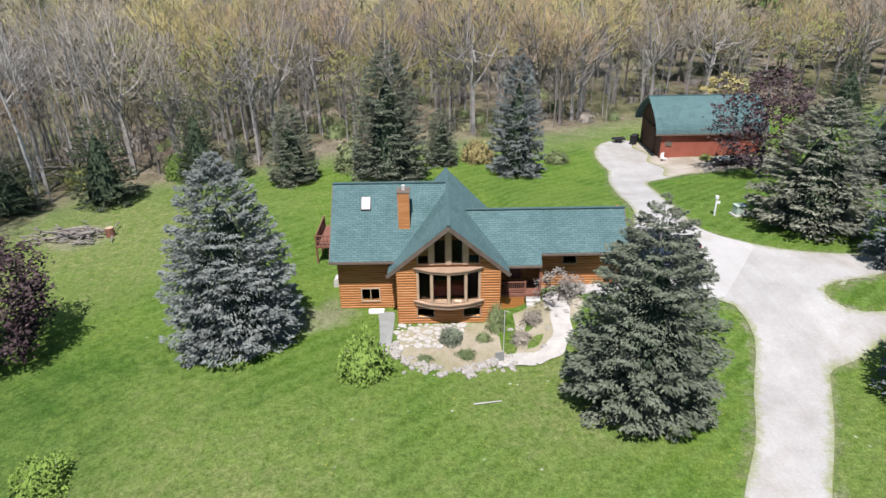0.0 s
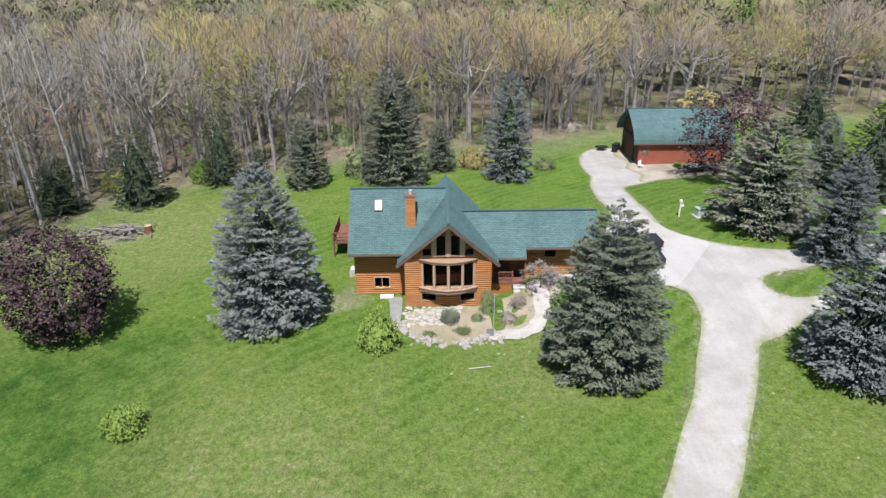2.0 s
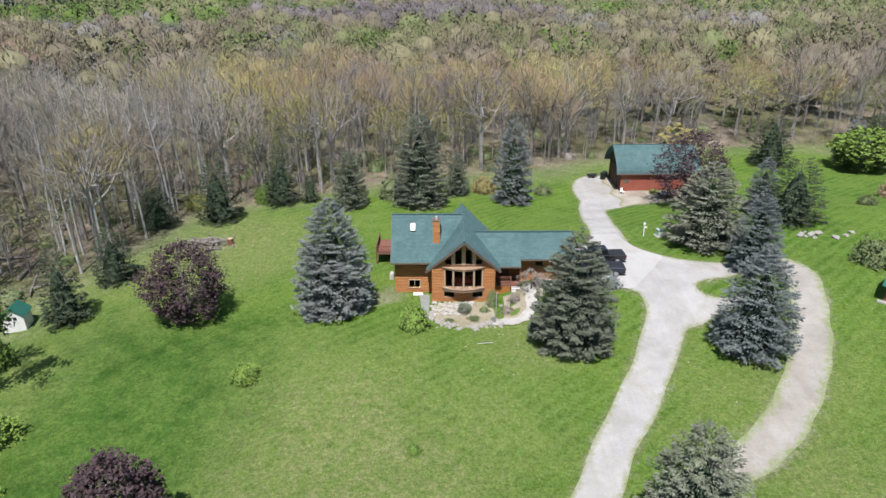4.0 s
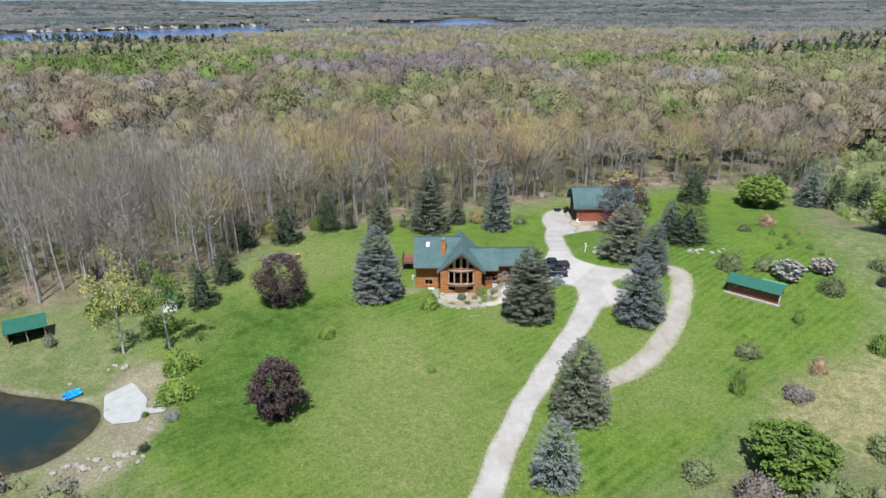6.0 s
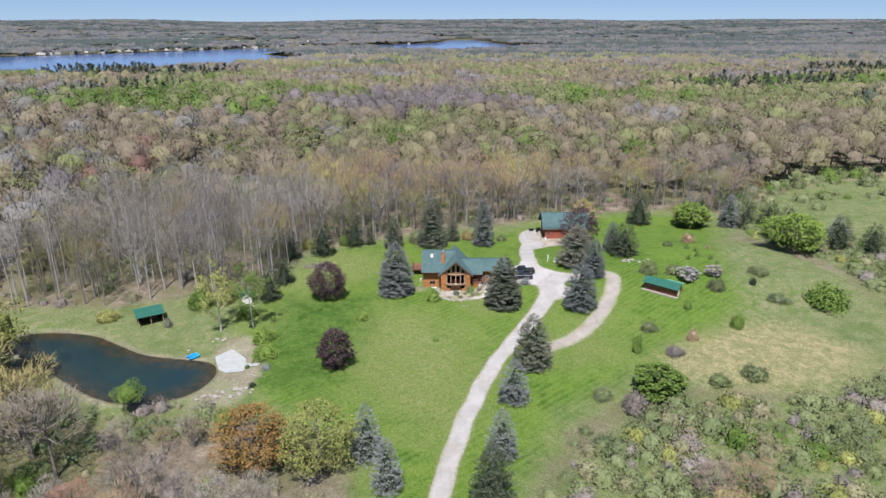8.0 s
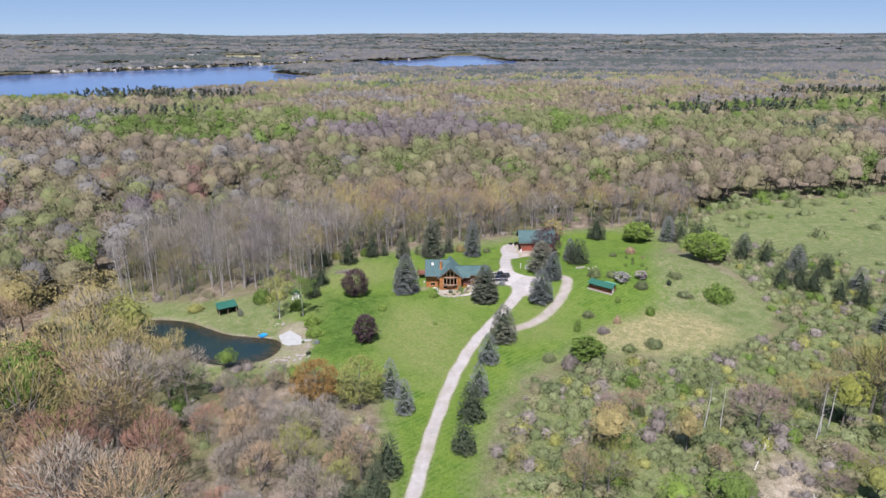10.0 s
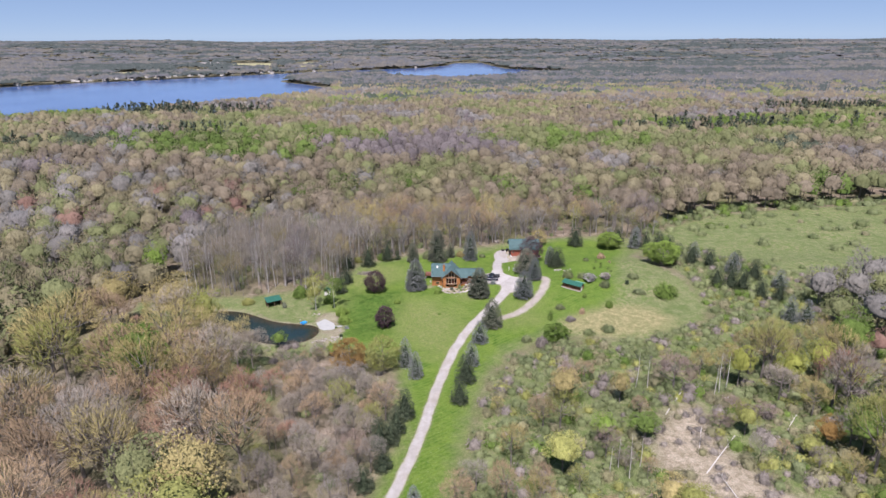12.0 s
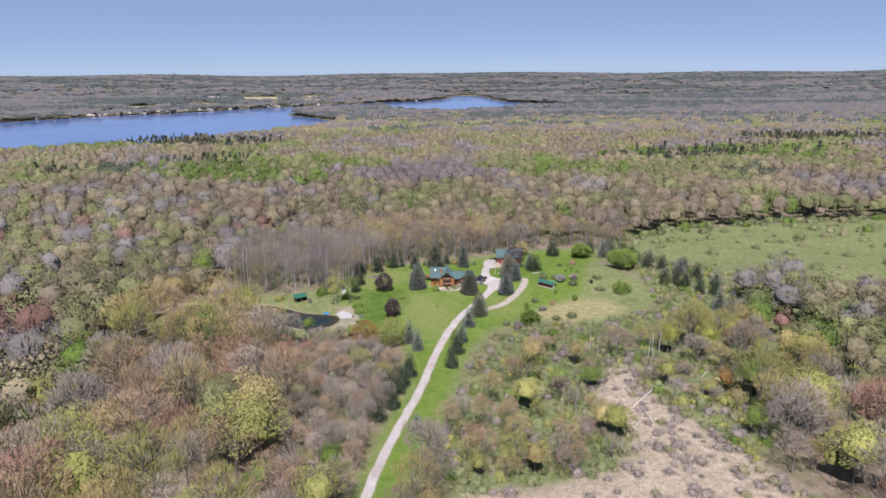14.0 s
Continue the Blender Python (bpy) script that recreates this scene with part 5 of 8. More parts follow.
wh = np.where((k2 == DARK) & (P[:, 2] > 12), 7 + rng.integers(0, 5, len(k2)), wh)
sz = rng.uniform(0.55, 1.3, len(k2))
# crown colours with the haze of distance mixed in
FAR_SLOTS = ["bark", "hazed_bare", "hazed_brown", "hazed_bare", "hazed_brown", "leaf_yellow", "leaf_green", "twig_rust", "hazed_dark", "hazed_bare", "leaf_sage", "hazed_brown"]
spin = rng.uniform(0, 6.28, len(k2))
place2 = np.c_[P[:, 0], P[:, 1], ground_z(P[:, 0], P[:, 1]) - 1]
size2 = np.c_[sz * grow * 1.28, rng.uniform(0.95, 1.3, len(k2)) * np.clip(grow, 0.9, 1.05)]
for sel, keys, label in ((~hazy, WOOD_SLOTS, "mixed spring forest of olive, tan and mauve crowns"), (hazy, FAR_SLOTS, "mixed forest stretching to the horizon, greyed by haze put into its colours")):
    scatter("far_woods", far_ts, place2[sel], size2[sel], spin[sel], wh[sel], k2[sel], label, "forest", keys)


# ---- spruces ----
SPRUCES = [  # x, y, height, radius, blue?
    (-13.9, 0.3, 12.6, 4.3, 1), (10.5, -6.8, 11.9, 4.2, 0), (-6.0, 33.4, 14.8, 4.4, 0), (8.5, 35.2, 13.9, 3.3, 1), (-36, 28.8, 10.2, 3.4, 0),
    (-28.2, 35.6, 10.4, 2.7, 0), (-16.8, 32.6, 9.0, 2.9, 0), (-0.2, 38.4, 7.2, 2.1, 0), (-44.4, 26.0, 6.4, 3.1, 0), (13.8, -30.6, 11.0, 3.7, 0),
    (9.2, -41.5, 8.2, 2.9, 1), (6.0, -55.4, 8.4, 2.6, 1), (3.9, -64.8, 9.6, 3.3, 0), (1.9, -76.2, 8.0, 2.7, 0), (27.2, -8.6, 10.8, 3.8, 1),
    (33.0, 5.2, 9.5, 2.9, 1), (30.5, 13.4, 10.6, 4.9, 2), (-43.2, -0.4, 9.4, 2.5, 0), (-42.3, 9.2, 7.2, 2.7, 0), (43.6, 18.4, 9.0, 4.0, 0), (41.6, 23.0, 8.0, 2.3, 1),
    (-14.4, -55.8, 9.8, 2.6, 1), (-10.9, -62.4, 8.8, 2.4, 1), (-12.8, -83.4, 9.6, 2.9, 0), (-14.6, -90.6, 8.4, 2.7, 0), (-15.8, -95.0, 7.0, 2.6, 0), (-18.2, -96.6, 9.4, 2.7, 0),
    (-23.8, 36.2, 4.6, 1.6, 0), (-16.6, -105, 7.0, 2.4, 0), (-8.6, -118, 6.0, 1.9, 1), (-20.2, -112, 7.0, 2.4, 0),
    (58.8, 56.2, 10.5, 3.9, 0), (75, 58, 9, 3.0, 1), (80, 60, 9.5, 3.0, 0), (85.5, 52, 10.5, 3.2, 1), (90, 50, 9.5, 2.8, 0), (95, 47, 10, 3.4, 0), (99, 44, 9, 3, 0), (88, 58, 9, 3, 1),
    (100, 20, 9.5, 3.2, 0), (106, 16, 8.5, 3, 0), (112, 8, 9, 3.2, 1), (118, 2, 8.5, 3, 0), (104, 28, 8.5, 2.8, 1), (124, -6, 8, 3, 1), (116, 14, 8, 2.8, 0), (98, 30, 8, 2.7, 0), (115, -32, 10, 3.0, 1), (120, -33, 9, 2.8, 1), (119.7, -15, 8, 2.6, 0), (113.4, -14, 9, 2.8, 0), (101, -4, 9, 3.0, 0), (106, -5, 9.5, 3.0, 0), (110, -6, 9, 3.0, 0)]
kits = {}
for blue in (0, 1, 2):
    for near, bo, fr, sp in ((0, 190, 25, 1.15), (1, 320, 40, 0.95), (2, 430, 84, 0.7)):
        for s in range(2 if blue < 2 else near == 1):
            tr, cr, core = spruce(40 + s + 7 * blue, 11, 3.6, bo, fr, sp)
            # the third piece is the cone of painted inner shade
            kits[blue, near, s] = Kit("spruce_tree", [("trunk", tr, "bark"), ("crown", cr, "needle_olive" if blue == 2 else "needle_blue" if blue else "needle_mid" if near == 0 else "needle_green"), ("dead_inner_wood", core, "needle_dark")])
for i, (x, y, h, r, blue) in enumerate(SPRUCES):
    near = 2 if i < 2 else int(y > -34 and -20 < x < 42 and h > 7)
    kits[blue, near, i % 2 if blue < 2 else 0].place(x, y, h / 11 * 1.03, "broad pale olive spruce with boughs to the ground" if blue == 2 else "dense silvery blue spruce with boughs to the ground" if blue else "dark green spruce with boughs to the ground", "tree", "spruces", i * 1.9, None, (r / 3.6) / (h / 11))

# ---- building materials ----
def log_mat():
    """Stained log siding: honey to russet boards with darker grain along their length."""
    m, nt, b = mat_base("log_siding", 0.55, 0.35)
    pos = nt.nodes.new("ShaderNodeNewGeometry").outputs["Position"]
    mp = nt.nodes.new("ShaderNodeMapping")
    mp.inputs["Scale"].default_value = (0.5, 0.5, 5.2)
    nt.links.new(pos, mp.inputs["Vector"])
    c = mixc(nt, noise_fac(nt, 1.0, 2, 0.35, 0.65, mp.outputs["Vector"]), (0.40, 0.165, 0.045), (0.50, 0.235, 0.08))
    g = nt.nodes.new("ShaderNodeMapping")
    g.inputs["Scale"].default_value = (2, 2, 60)
    nt.links.new(pos, g.inputs["Vector"])
    f = noise_fac(nt, 1.0, 4, 0.3, 0.7, g.outputs["Vector"])
    c = mixc(nt, f, mixc(nt, 1.0, c, (0.74, 0.66, 0.58), "MULTIPLY"), c)
    c = mixc(nt, noise_fac(nt, 0.35, 3, 0.55, 0.75, pos), c, (0.34, 0.135, 0.045))
    nt.links.new(c, b.inputs["Base Color"])
    bumped(nt, b, f, 0.25, 0.01)
    return m


def shingle_mat(name, a, c2):
    """Asphalt shingles in courses, by the sheet's own metres."""
    m, nt, b = mat_base(name, 0.9, 0.2)
    uv = nt.nodes.new("ShaderNodeUVMap")
    uv.uv_map = "UVMap"
    br = node(nt, "ShaderNodeTexBrick", Scale=1.0, Mortar_Size=0.012, Bias=0.0, Brick_Width=0.42, Row_Height=0.16)
    br.inputs["Color1"].default_value, br.inputs["Color2"].default_value = (*a, 1), (*c2, 1)
    br.inputs["Mortar"].default_value = (*[v * 0.55 for v in a], 1)
    nt.links.new(uv.outputs["UV"], br.inputs["Vector"])
    pos = nt.nodes.new("ShaderNodeNewGeometry").outputs["Position"]
    c = mixc(nt, noise_fac(nt, 0.6, 4, 0.35, 0.65, pos), br.outputs["Color"], mixc(nt, 1.0, br.outputs["Color"], (1.25, 1.2, 1.2), "MULTIPLY"))
    c = mixc(nt, noise_fac(nt, 7.0, 4, 0.3, 0.7, pos, 0.8), mixc(nt, 1.0, c, (0.7, 0.72, 0.74), "MULTIPLY"), c)
    nt.links.new(c, b.inputs["Base Color"])
    bumped(nt, b, br.outputs["Fac"], -0.5, 0.015)
    return m


MAT["log"] = log_mat()
MAT["shingle"] = shingle_mat("green_shingle", (0.074, 0.137, 0.134), (0.098, 0.168, 0.165))
MAT["ridge"] = simple("ridge_cap", (0.05, 0.095, 0.095), (0.065, 0.115, 0.115), 2, 0.9, 0.3, 0.01, 20)
MAT["trim"] = simple("weathered_trim", (0.36, 0.245, 0.16), (0.29, 0.2, 0.135), 2.0, 0.7, 0.2, 0.01, 25)
MAT["pale_trim"] = simple("pale_timber", (0.48, 0.36, 0.24), (0.40, 0.29, 0.19), 2.0, 0.7, 0.2, 0.01, 25)
MAT["dark_trim"] = simple("dark_fascia", (0.12, 0.09, 0.07), (0.16, 0.125, 0.10), 2, 0.7, 0.2, 0.01, 25)
MAT["deck"] = simple("red_brown_deck", (0.165, 0.072, 0.048), (0.215, 0.1, 0.068), 2, 0.7, 0.2, 0.01, 25)
MAT["concrete"] = simple("concrete", (0.52, 0.50, 0.46), (0.43, 0.41, 0.38), 1.5, 0.9, 0.3, 0.01, 20)
MAT["slate_path"] = simple("grey_paving", (0.21, 0.22, 0.20), (0.27, 0.275, 0.255), 1.2, 0.9, 0.3, 0.01, 20)
MAT["stone"] = simple("fieldstone", (0.27, 0.25, 0.22), (0.41, 0.385, 0.345), 2.2, 0.9, 0.5, 0.02, 14)
MAT["flag"] = simple("flagstone", (0.36, 0.34, 0.305), (0.45, 0.425, 0.385), 1.6, 0.9, 0.4, 0.015, 12)
MAT["white"] = simple("white_paint", (0.78, 0.77, 0.74), (0.72, 0.71, 0.68), 2, 0.6, 0.1, 0.005, 20)
MAT["black"] = simple("black_plastic", (0.018, 0.018, 0.02), (0.028, 0.028, 0.03), 2, 0.5, 0.1, 0.005, 20)
MAT["barn"] = simple("barn_red", (0.27, 0.08, 0.05), (0.33, 0.105, 0.068), 0.6, 0.75, 0.2, 0.01, 9)
MAT["barn_dark"] = simple("dark_barn_door", (0.07, 0.035, 0.025), (0.09, 0.05, 0.035), 1, 0.8, 0.2, 0.01, 9)
MAT["metal_green"] = simple("green_metal_roof", (0.018, 0.105, 0.072), (0.026, 0.13, 0.09), 1, 0.45, 0.1, 0.005, 20, 0.5)
MAT["metal_pale"] = simple("pale_green_metal", (0.10, 0.32, 0.20), (0.13, 0.36, 0.24), 1, 0.5, 0.1, 0.005, 20, 0.5)
MAT["interior"] = simple("interior_boards", (0.085, 0.05, 0.03), (0.06, 0.035, 0.022), 1.5, 0.6, 0.1, 0.005, 20)
MAT["sofa"] = simple("dark_red_fabric", (0.22, 0.05, 0.035), (0.28, 0.08, 0.05), 3, 0.9, 0.2, 0.01, 40)


def glass_mat():
    m, nt, b = mat_base("window_glass", 0.02, 0.5)
    b.inputs["Base Color"].default_value = (0.75, 0.8, 0.8, 1)
    b.inputs["Transmission Weight"].default_value = 1.0
    b.inputs["IOR"].default_value = 1.12
    nt.links.new(noise_fac(nt, 0.7, 2, -1.0, 14.0), b.inputs["Roughness"])
    return m


MAT["glass"] = glass_mat()


def pane(parent, quad, thick=0.02):
    bm = bmesh.new()
    q = [Vector(p) for p in quad]
    n = (q[1] - q[0]).cross(q[2] - q[0]).normalized() * thick
    a, c = [bm.verts.new(p) for p in q], [bm.verts.new(p + n) for p in q]
    bm.faces.new(a), bm.faces.new(c[::-1])
    for i in range(len(q)):
        j = (i + 1) % len(q)
        bm.faces.new((a[i], a[j], c[j], c[i]))
    bmesh.ops.recalc_face_normals(bm, faces=bm.faces[:])
    ob = part("pane", bm, MAT["glass"], parent, "dark reflecting glass")
    ob.visible_shadow = False
    return ob


def roof_sheet(parent, quad, thick=0.16, mat="shingle", name="roof"):
    """A roof slope with its courses laid out in metres along the eave and up the slope."""
    bm = slab(quad, thick)
    q = [Vector(p) for p in quad]
    n = (q[1] - q[0]).cross(q[2] - q[0]).normalized()
    along = Vector((0, 0, 1)).cross(n).normalized()
    up = n.cross(along)
    uv = bm.loops.layers.uv.new("UVMap")
    for f in bm.faces:
        for l in f.loops:
            l[uv].uv = (l.vert.co.dot(along), l.vert.co.dot(up))
    return part(name, bm, MAT[mat], parent)


def log_wall(parent, m, w, z0, z1, openings=(), clips=(), course=0.19, thick=0.2, mat="log"):
    """A wall with rounded log courses. Its own frame: u along it from 0 to w, outside towards -y; openings are (u0, u1, z0, z1); clips cut it along slopes."""
    def cut(bm):
        for co, no in clips:
            bmesh.ops.bisect_plane(bm, geom=bm.verts[:] + bm.edges[:] + bm.faces[:], plane_co=co, plane_no=no, clear_outer=True)
        bmesh.ops.transform(bm, matrix=m, verts=bm.verts[:])
        return bm

    bm = bmesh.new()
    us = sorted({0, w, *[o[k] for o in openings for k in (0, 1)]})
    zs = sorted({z0, z1, *[o[k] for o in openings for k in (2, 3)]})
    for a, b in zip(us, us[1:]):
        for c, d in zip(zs, zs[1:]):
            if not any(o[0] < (a + b) / 2 < o[1] and o[2] < (c + d) / 2 < o[3] for o in openings):
                add_box(bm, a, b, 0, thick, c, d)
    bmesh.ops.remove_doubles(bm, verts=bm.verts[:], dist=0.001)
    wall = part("wall", cut(bm), MAT[mat], parent)
    z = z0
    while z < z1 - 0.05:
        zt = min(z + course, z1)
        h = zt - z
        cuts = sorted([(o[0], o[1]) for o in openings if o[2] < zt - 0.03 and o[3] > z + 0.03])
        u = 0.0
        for a, b in cuts + [(w, w)]:
            if a - u > 0.02:
                lg = cut(prism([(-0.002, z + 0.005), (-0.045, z + h * 0.2), (-0.06, z + h * 0.5), (-0.045, z + h * 0.8), (-0.002, zt - 0.005)], "x", u, a))
                if len(lg.faces):
                    part("log", lg, MAT[mat], wall)
                else:
                    lg.free()
            u = max(u, b)
        z = zt
    return wall


def window(parent, m, u0, u1, z0, z1, cols=2, bar=0.07, proud=0.09, mat="trim", label=""):
    """A framed window in a wall's frame, with a pane for each light."""
    bm = bmesh.new()
    for a, b, c, d in ((u0 - bar, u1 + bar, z1, z1 + bar), (u0 - bar, u1 + bar, z0 - bar, z0), (u0 - bar, u0, z0, z1), (u1, u1 + bar, z0, z1)):
        add_box(bm, a, b, -proud, 0.08, c, d)
    step = (u1 - u0) / cols
    for i in range(1, cols):
        add_box(bm, u0 + i * step - 0.025, u0 + i * step + 0.025, -proud + 0.02, 0.06, z0, z1)
    bmesh.ops.transform(bm, matrix=m, verts=bm.verts[:])
    w = part("window", bm, MAT[mat], parent, label)
    for i in range(cols):
        a, b = u0 + i * step, u0 + (i + 1) * step
        pane(w, [m @ Vector((u, -0.01, z)) for u, z in ((a, z0), (b, z0), (b, z1), (a, z1))])
    return w


# ---- house ----
house = thing("house", 0, 0, 0, "log-sided house with a green shingle roof and a glazed prow gable", "house")
roof_sheet(house, [(-8.0, 2.7, 4.1), (-3.56, 2.7, 4.1), (-0.05, 6.35, 7.75), (-0.05, 6.85, 8.25), (-8.0, 6.85, 8.25)])
roof_sheet(house, [(-8.0, 11.0, 4.1), (-3.56, 11.0, 4.1), (-0.05, 7.35, 7.75), (-0.05, 6.85, 8.25), (-8.0, 6.85, 8.25)])
roof_sheet(house, [(0, 0, 7.76), (0, 11.6, 7.76), (-4.06, 11.6, 3.6), (-4.06, 1.7, 3.6)])
roof_sheet(house, [(0, 0, 7.76), (0, 11.6, 7.76), (4.06, 11.6, 3.6), (4.06, 1.7, 3.6)])
roof_sheet(house, [(0.8, 2.95, 3.5), (6.4, 2.95, 3.5), (6.4, 5.95, 6.5), (0.8, 5.95, 6.5)])
roof_sheet(house, [(6.4, 3.55, 4.1), (12.5, 3.55, 4.1), (12.5, 5.95, 6.5), (6.4, 5.95, 6.5)])
roof_sheet(house, [(0.8, 8.95, 3.5), (12.5, 8.95, 3.5), (12.5, 5.95, 6.5), (0.8, 5.95, 6.5)])
for a, b in (((-8.02, 6.85, 8.24), (-0.05, 6.85, 8.24)), ((0, -0.02, 7.75), (0, 11.6, 7.75)), ((1.2, 5.95, 6.49), (12.52, 5.95, 6.49))):
    part("ridge_cap", beam(a, b, 0.26, 0.07), MAT["ridge"], house, "dark ridge shingles")
for a, b in (((-8.0, 2.66, 4.0), (-3.6, 2.66, 4.0)), ((4.0, 2.91, 3.4), (6.4, 2.91, 3.4)), ((6.4, 3.51, 4.0), (12.5, 3.51, 4.0))):
    part("gutter", beam(a, b, 0.12, 0.14), MAT["dark_trim"], house, "dark metal gutter")
for sx in (-1, 1):
    part("rake_board", beam((0.02 * sx, -0.03, 7.55), (4.1 * sx, 1.66, 3.42), 0.06, 0.26), MAT["dark_trim"], house, "weathered rake board")
    part("gable_soffit", slab([(0, 0.02, 7.52), (4.0 * sx, 1.72, 3.42), (3.7 * sx, 1.75, 3.72), (0, 1.75, 7.42)], 0.03), MAT["trim"], house)
for x in (-8.0, 12.48):
    y0, z0, y1, z1 = (2.7, 3.98, 6.85, 8.13) if x < 0 else (3.55, 3.98, 5.95, 6.38)
    part("rake_board", beam((x, y0, z0), (x, y1, z1), 0.05, 0.22), MAT["dark_trim"], house)
    part("rake_board", beam((x, 2 * y1 - y0, z0), (x, y1, z1), 0.05, 0.22), MAT["dark_trim"], house)

mL = pose(-7.6, 3.62, 0)
log_wall(house, mL, 4.2, -0.4, 4.35, [(1.55, 2.75, 0.62, 1.55)])
window(house, mL, 1.55, 2.75, 0.62, 1.55, 2, 0.08, 0.1, "pale_trim", "two-light basement window in a pale frame")
log_wall(house, pose(-7.6, 10.4, 0, 0, 0, -90), 6.78, -0.4, 8.0, [], [((0, 0, 4.3), (-1, 0, 1)), ((7.1, 0, 4.3), (1, 0, 1))])
log_wall(house, pose(-3.4, 10.4, 0, 0, 0, 180), 4.2, -0.4, 4.35)
mP = pose(-3.4, 1.4, 0)
prow_open = [(1.4, 5.4, 1.75, 4.2), (1.4, 2.1, 4.5, 5.08), (2.48, 3.2, 4.5, 6.16), (3.6, 4.32, 4.5, 6.16), (4.7, 5.4, 4.5, 5.08), (1.3, 2.4, 0.55, 1.2), (4.4, 5.5, 0.55, 1.2)]
log_wall(house, mP, 6.8, -0.4, 7.4, prow_open, [((0, 0, 4.05), (-1, 0, 1)), ((6.8, 0, 4.05), (1, 0, 1))])
log_wall(house, pose(-3.4, 11.0, 0, 0, 0, -90), 9.6, -0.4, 4.0)
log_wall(house, pose(3.4, 1.4, 0, 0, 0, 90), 9.6, -0.4, 4.0, [(3.9, 4.85, 1.3, 3.35)])
log_wall(house, pose(3.4, 11.0, 0, 0, 0, 180), 6.8, -0.4, 7.4, [], [((0, 0, 4.05), (-1, 0, 1)), ((6.8, 0, 4.05), (1, 0, 1))])
mG = pose(6.5, 4.45, 0)
log_wall(house, mG, 5.7, 0.2, 4.35, [(1.6, 2.5, 2.9, 3.5), (4.5, 5.3, 2.9, 3.5)])
window(house, mG, 1.6, 2.5, 2.9, 3.5, 1)
window(house, mG, 4.5, 5.3, 2.9, 3.5, 1)
log_wall(house, pose(12.2, 4.47, 0, 0, 0, 90), 4.03, 0.2, 6.4, [(0.53, 3.13, 1.1, 3.3)], [((-0.37, 0, 4.45), (-1, 0, 1)), ((4.03, 0, 4.45), (1, 0, 1))])
part("garage_door", box(12.05, 12.14, 5.0, 7.6, 1.1, 3.3), MAT["white"], house, "white garage door")
log_wall(house, pose(6.5, 8.3, 0, 0, 0, -90), 4.0, 0.2, 3.8)
log_wall(house, pose(3.4, 5.2, 0), 3.1, 0.2, 4.2, [(0.9, 1.9, 1.3, 3.35)])
part("door", box(4.32, 5.28, 5.24, 5.3, 1.3, 3.33, 0.01), MAT["deck"], house, "red-brown front door")
log_wall(house, pose(12.2, 8.5, 0, 0, 0, 180), 8.8, 0.2, 3.9)
# inside, as far as the panes let it show
part("main_floor", box(-3.2, 3.2, 1.62, 10.8, 1.3, 1.5), MAT["interior"], house)
part("inner_wall", prism([(-3.2, -0.3), (3.2, -0.3), (3.2, 4.0), (0, 7.1), (-3.2, 4.0)], "y", 7.0, 7.12), MAT["interior"], house)
part("basement_floor", box(-7.4, 3.2, 1.62, 10.2, -0.38, -0.3), MAT["concrete"], house)
part("sofa", box(-1.3, 1.3, 2.4, 3.3, 1.5, 2.35, 0.08), MAT["sofa"], house, "dark red sofa behind the glass")
# bowed bay
plan = [(-2.05, 1.34), (-1.12, 0.86), (0, 0.66), (1.12, 0.86), (2.05, 1.34)]


def bow(out, z0, z1):
    c = Vector((0, 2.2))
    ring = [(Vector(p) - c) * (1 + out / 1.5) + c for p in plan]
    ring = [(p.x, min(p.y, 1.34)) for p in ring]
    return prism(ring + [(ring[-1][0], 1.36), (ring[0][0], 1.36)], "z", z0, z1)


bay = part("bay_window", bow(0.14, 1.50, 1.78), MAT["trim"], house, "bowed bay of four tall lights with pale timber bands")
part("sill", bow(0.22, 1.78, 1.86), MAT["trim"], bay)
part("head_band", bow(0.12, 4.05, 4.22), MAT["trim"], bay)
part("cap", bow(0.18, 4.22, 4.28), MAT["trim"], bay)
part("bay_floor", bow(-0.04, 1.36, 1.50), MAT["dark_trim"], bay)
for i, (x, y) in enumerate(plan):
    w = 0.17 if i == 2 else 0.13
    part("post", box(x - w / 2, x + w / 2, y - 0.07, y + 0.07, 1.86, 4.05), MAT["pale_trim"], bay)
for (x0, y0), (x1b, y1b) in zip(plan, plan[1:]):
    a, b = Vector((x0, y0, 0)), Vector((x1b, y1b, 0))
    d = (b - a).normalized()
    a, b = a + d * 0.09, b - d * 0.09
    sash = bmesh.new()
    for p, q in (((a.x, a.y, 1.90), (b.x, b.y, 1.90)), ((a.x, a.y, 4.01), (b.x, b.y, 4.01)), ((a.x, a.y, 1.9), (a.x, a.y, 4.0)), ((b.x, b.y, 1.9), (b.x, b.y, 4.0))):
        add_beam(sash, p, q, 0.05, 0.07)
    sash = part("sash", sash, MAT["trim"], bay)
    pane(sash, [(a.x, a.y, 1.9), (b.x, b.y, 1.9), (b.x, b.y, 4.02), (a.x, a.y, 4.02)])
for u0, u1, zt0, zt1 in ((1.38, 2.12, 5.1, 5.84), (2.46, 3.22, 6.18, 6.94), (3.58, 4.34, 6.94, 6.18), (4.68, 5.42, 5.84, 5.1)):
    fr = bmesh.new()
    pts = [(u0, 4.52), (u1, 4.52), (u1, zt1), (u0, zt0)]
    for p, q in zip(pts, pts[1:] + pts[:1]):
        add_beam(fr, mP @ Vector((p[0], -0.09, p[1])), mP @ Vector((q[0], -0.09, q[1])), 0.1, 0.08)
    win = part("window", fr, MAT["trim"], house, "slant-topped gable window")
    pane(win, [mP @ Vector((p[0], -0.075, p[1])) for p in pts])
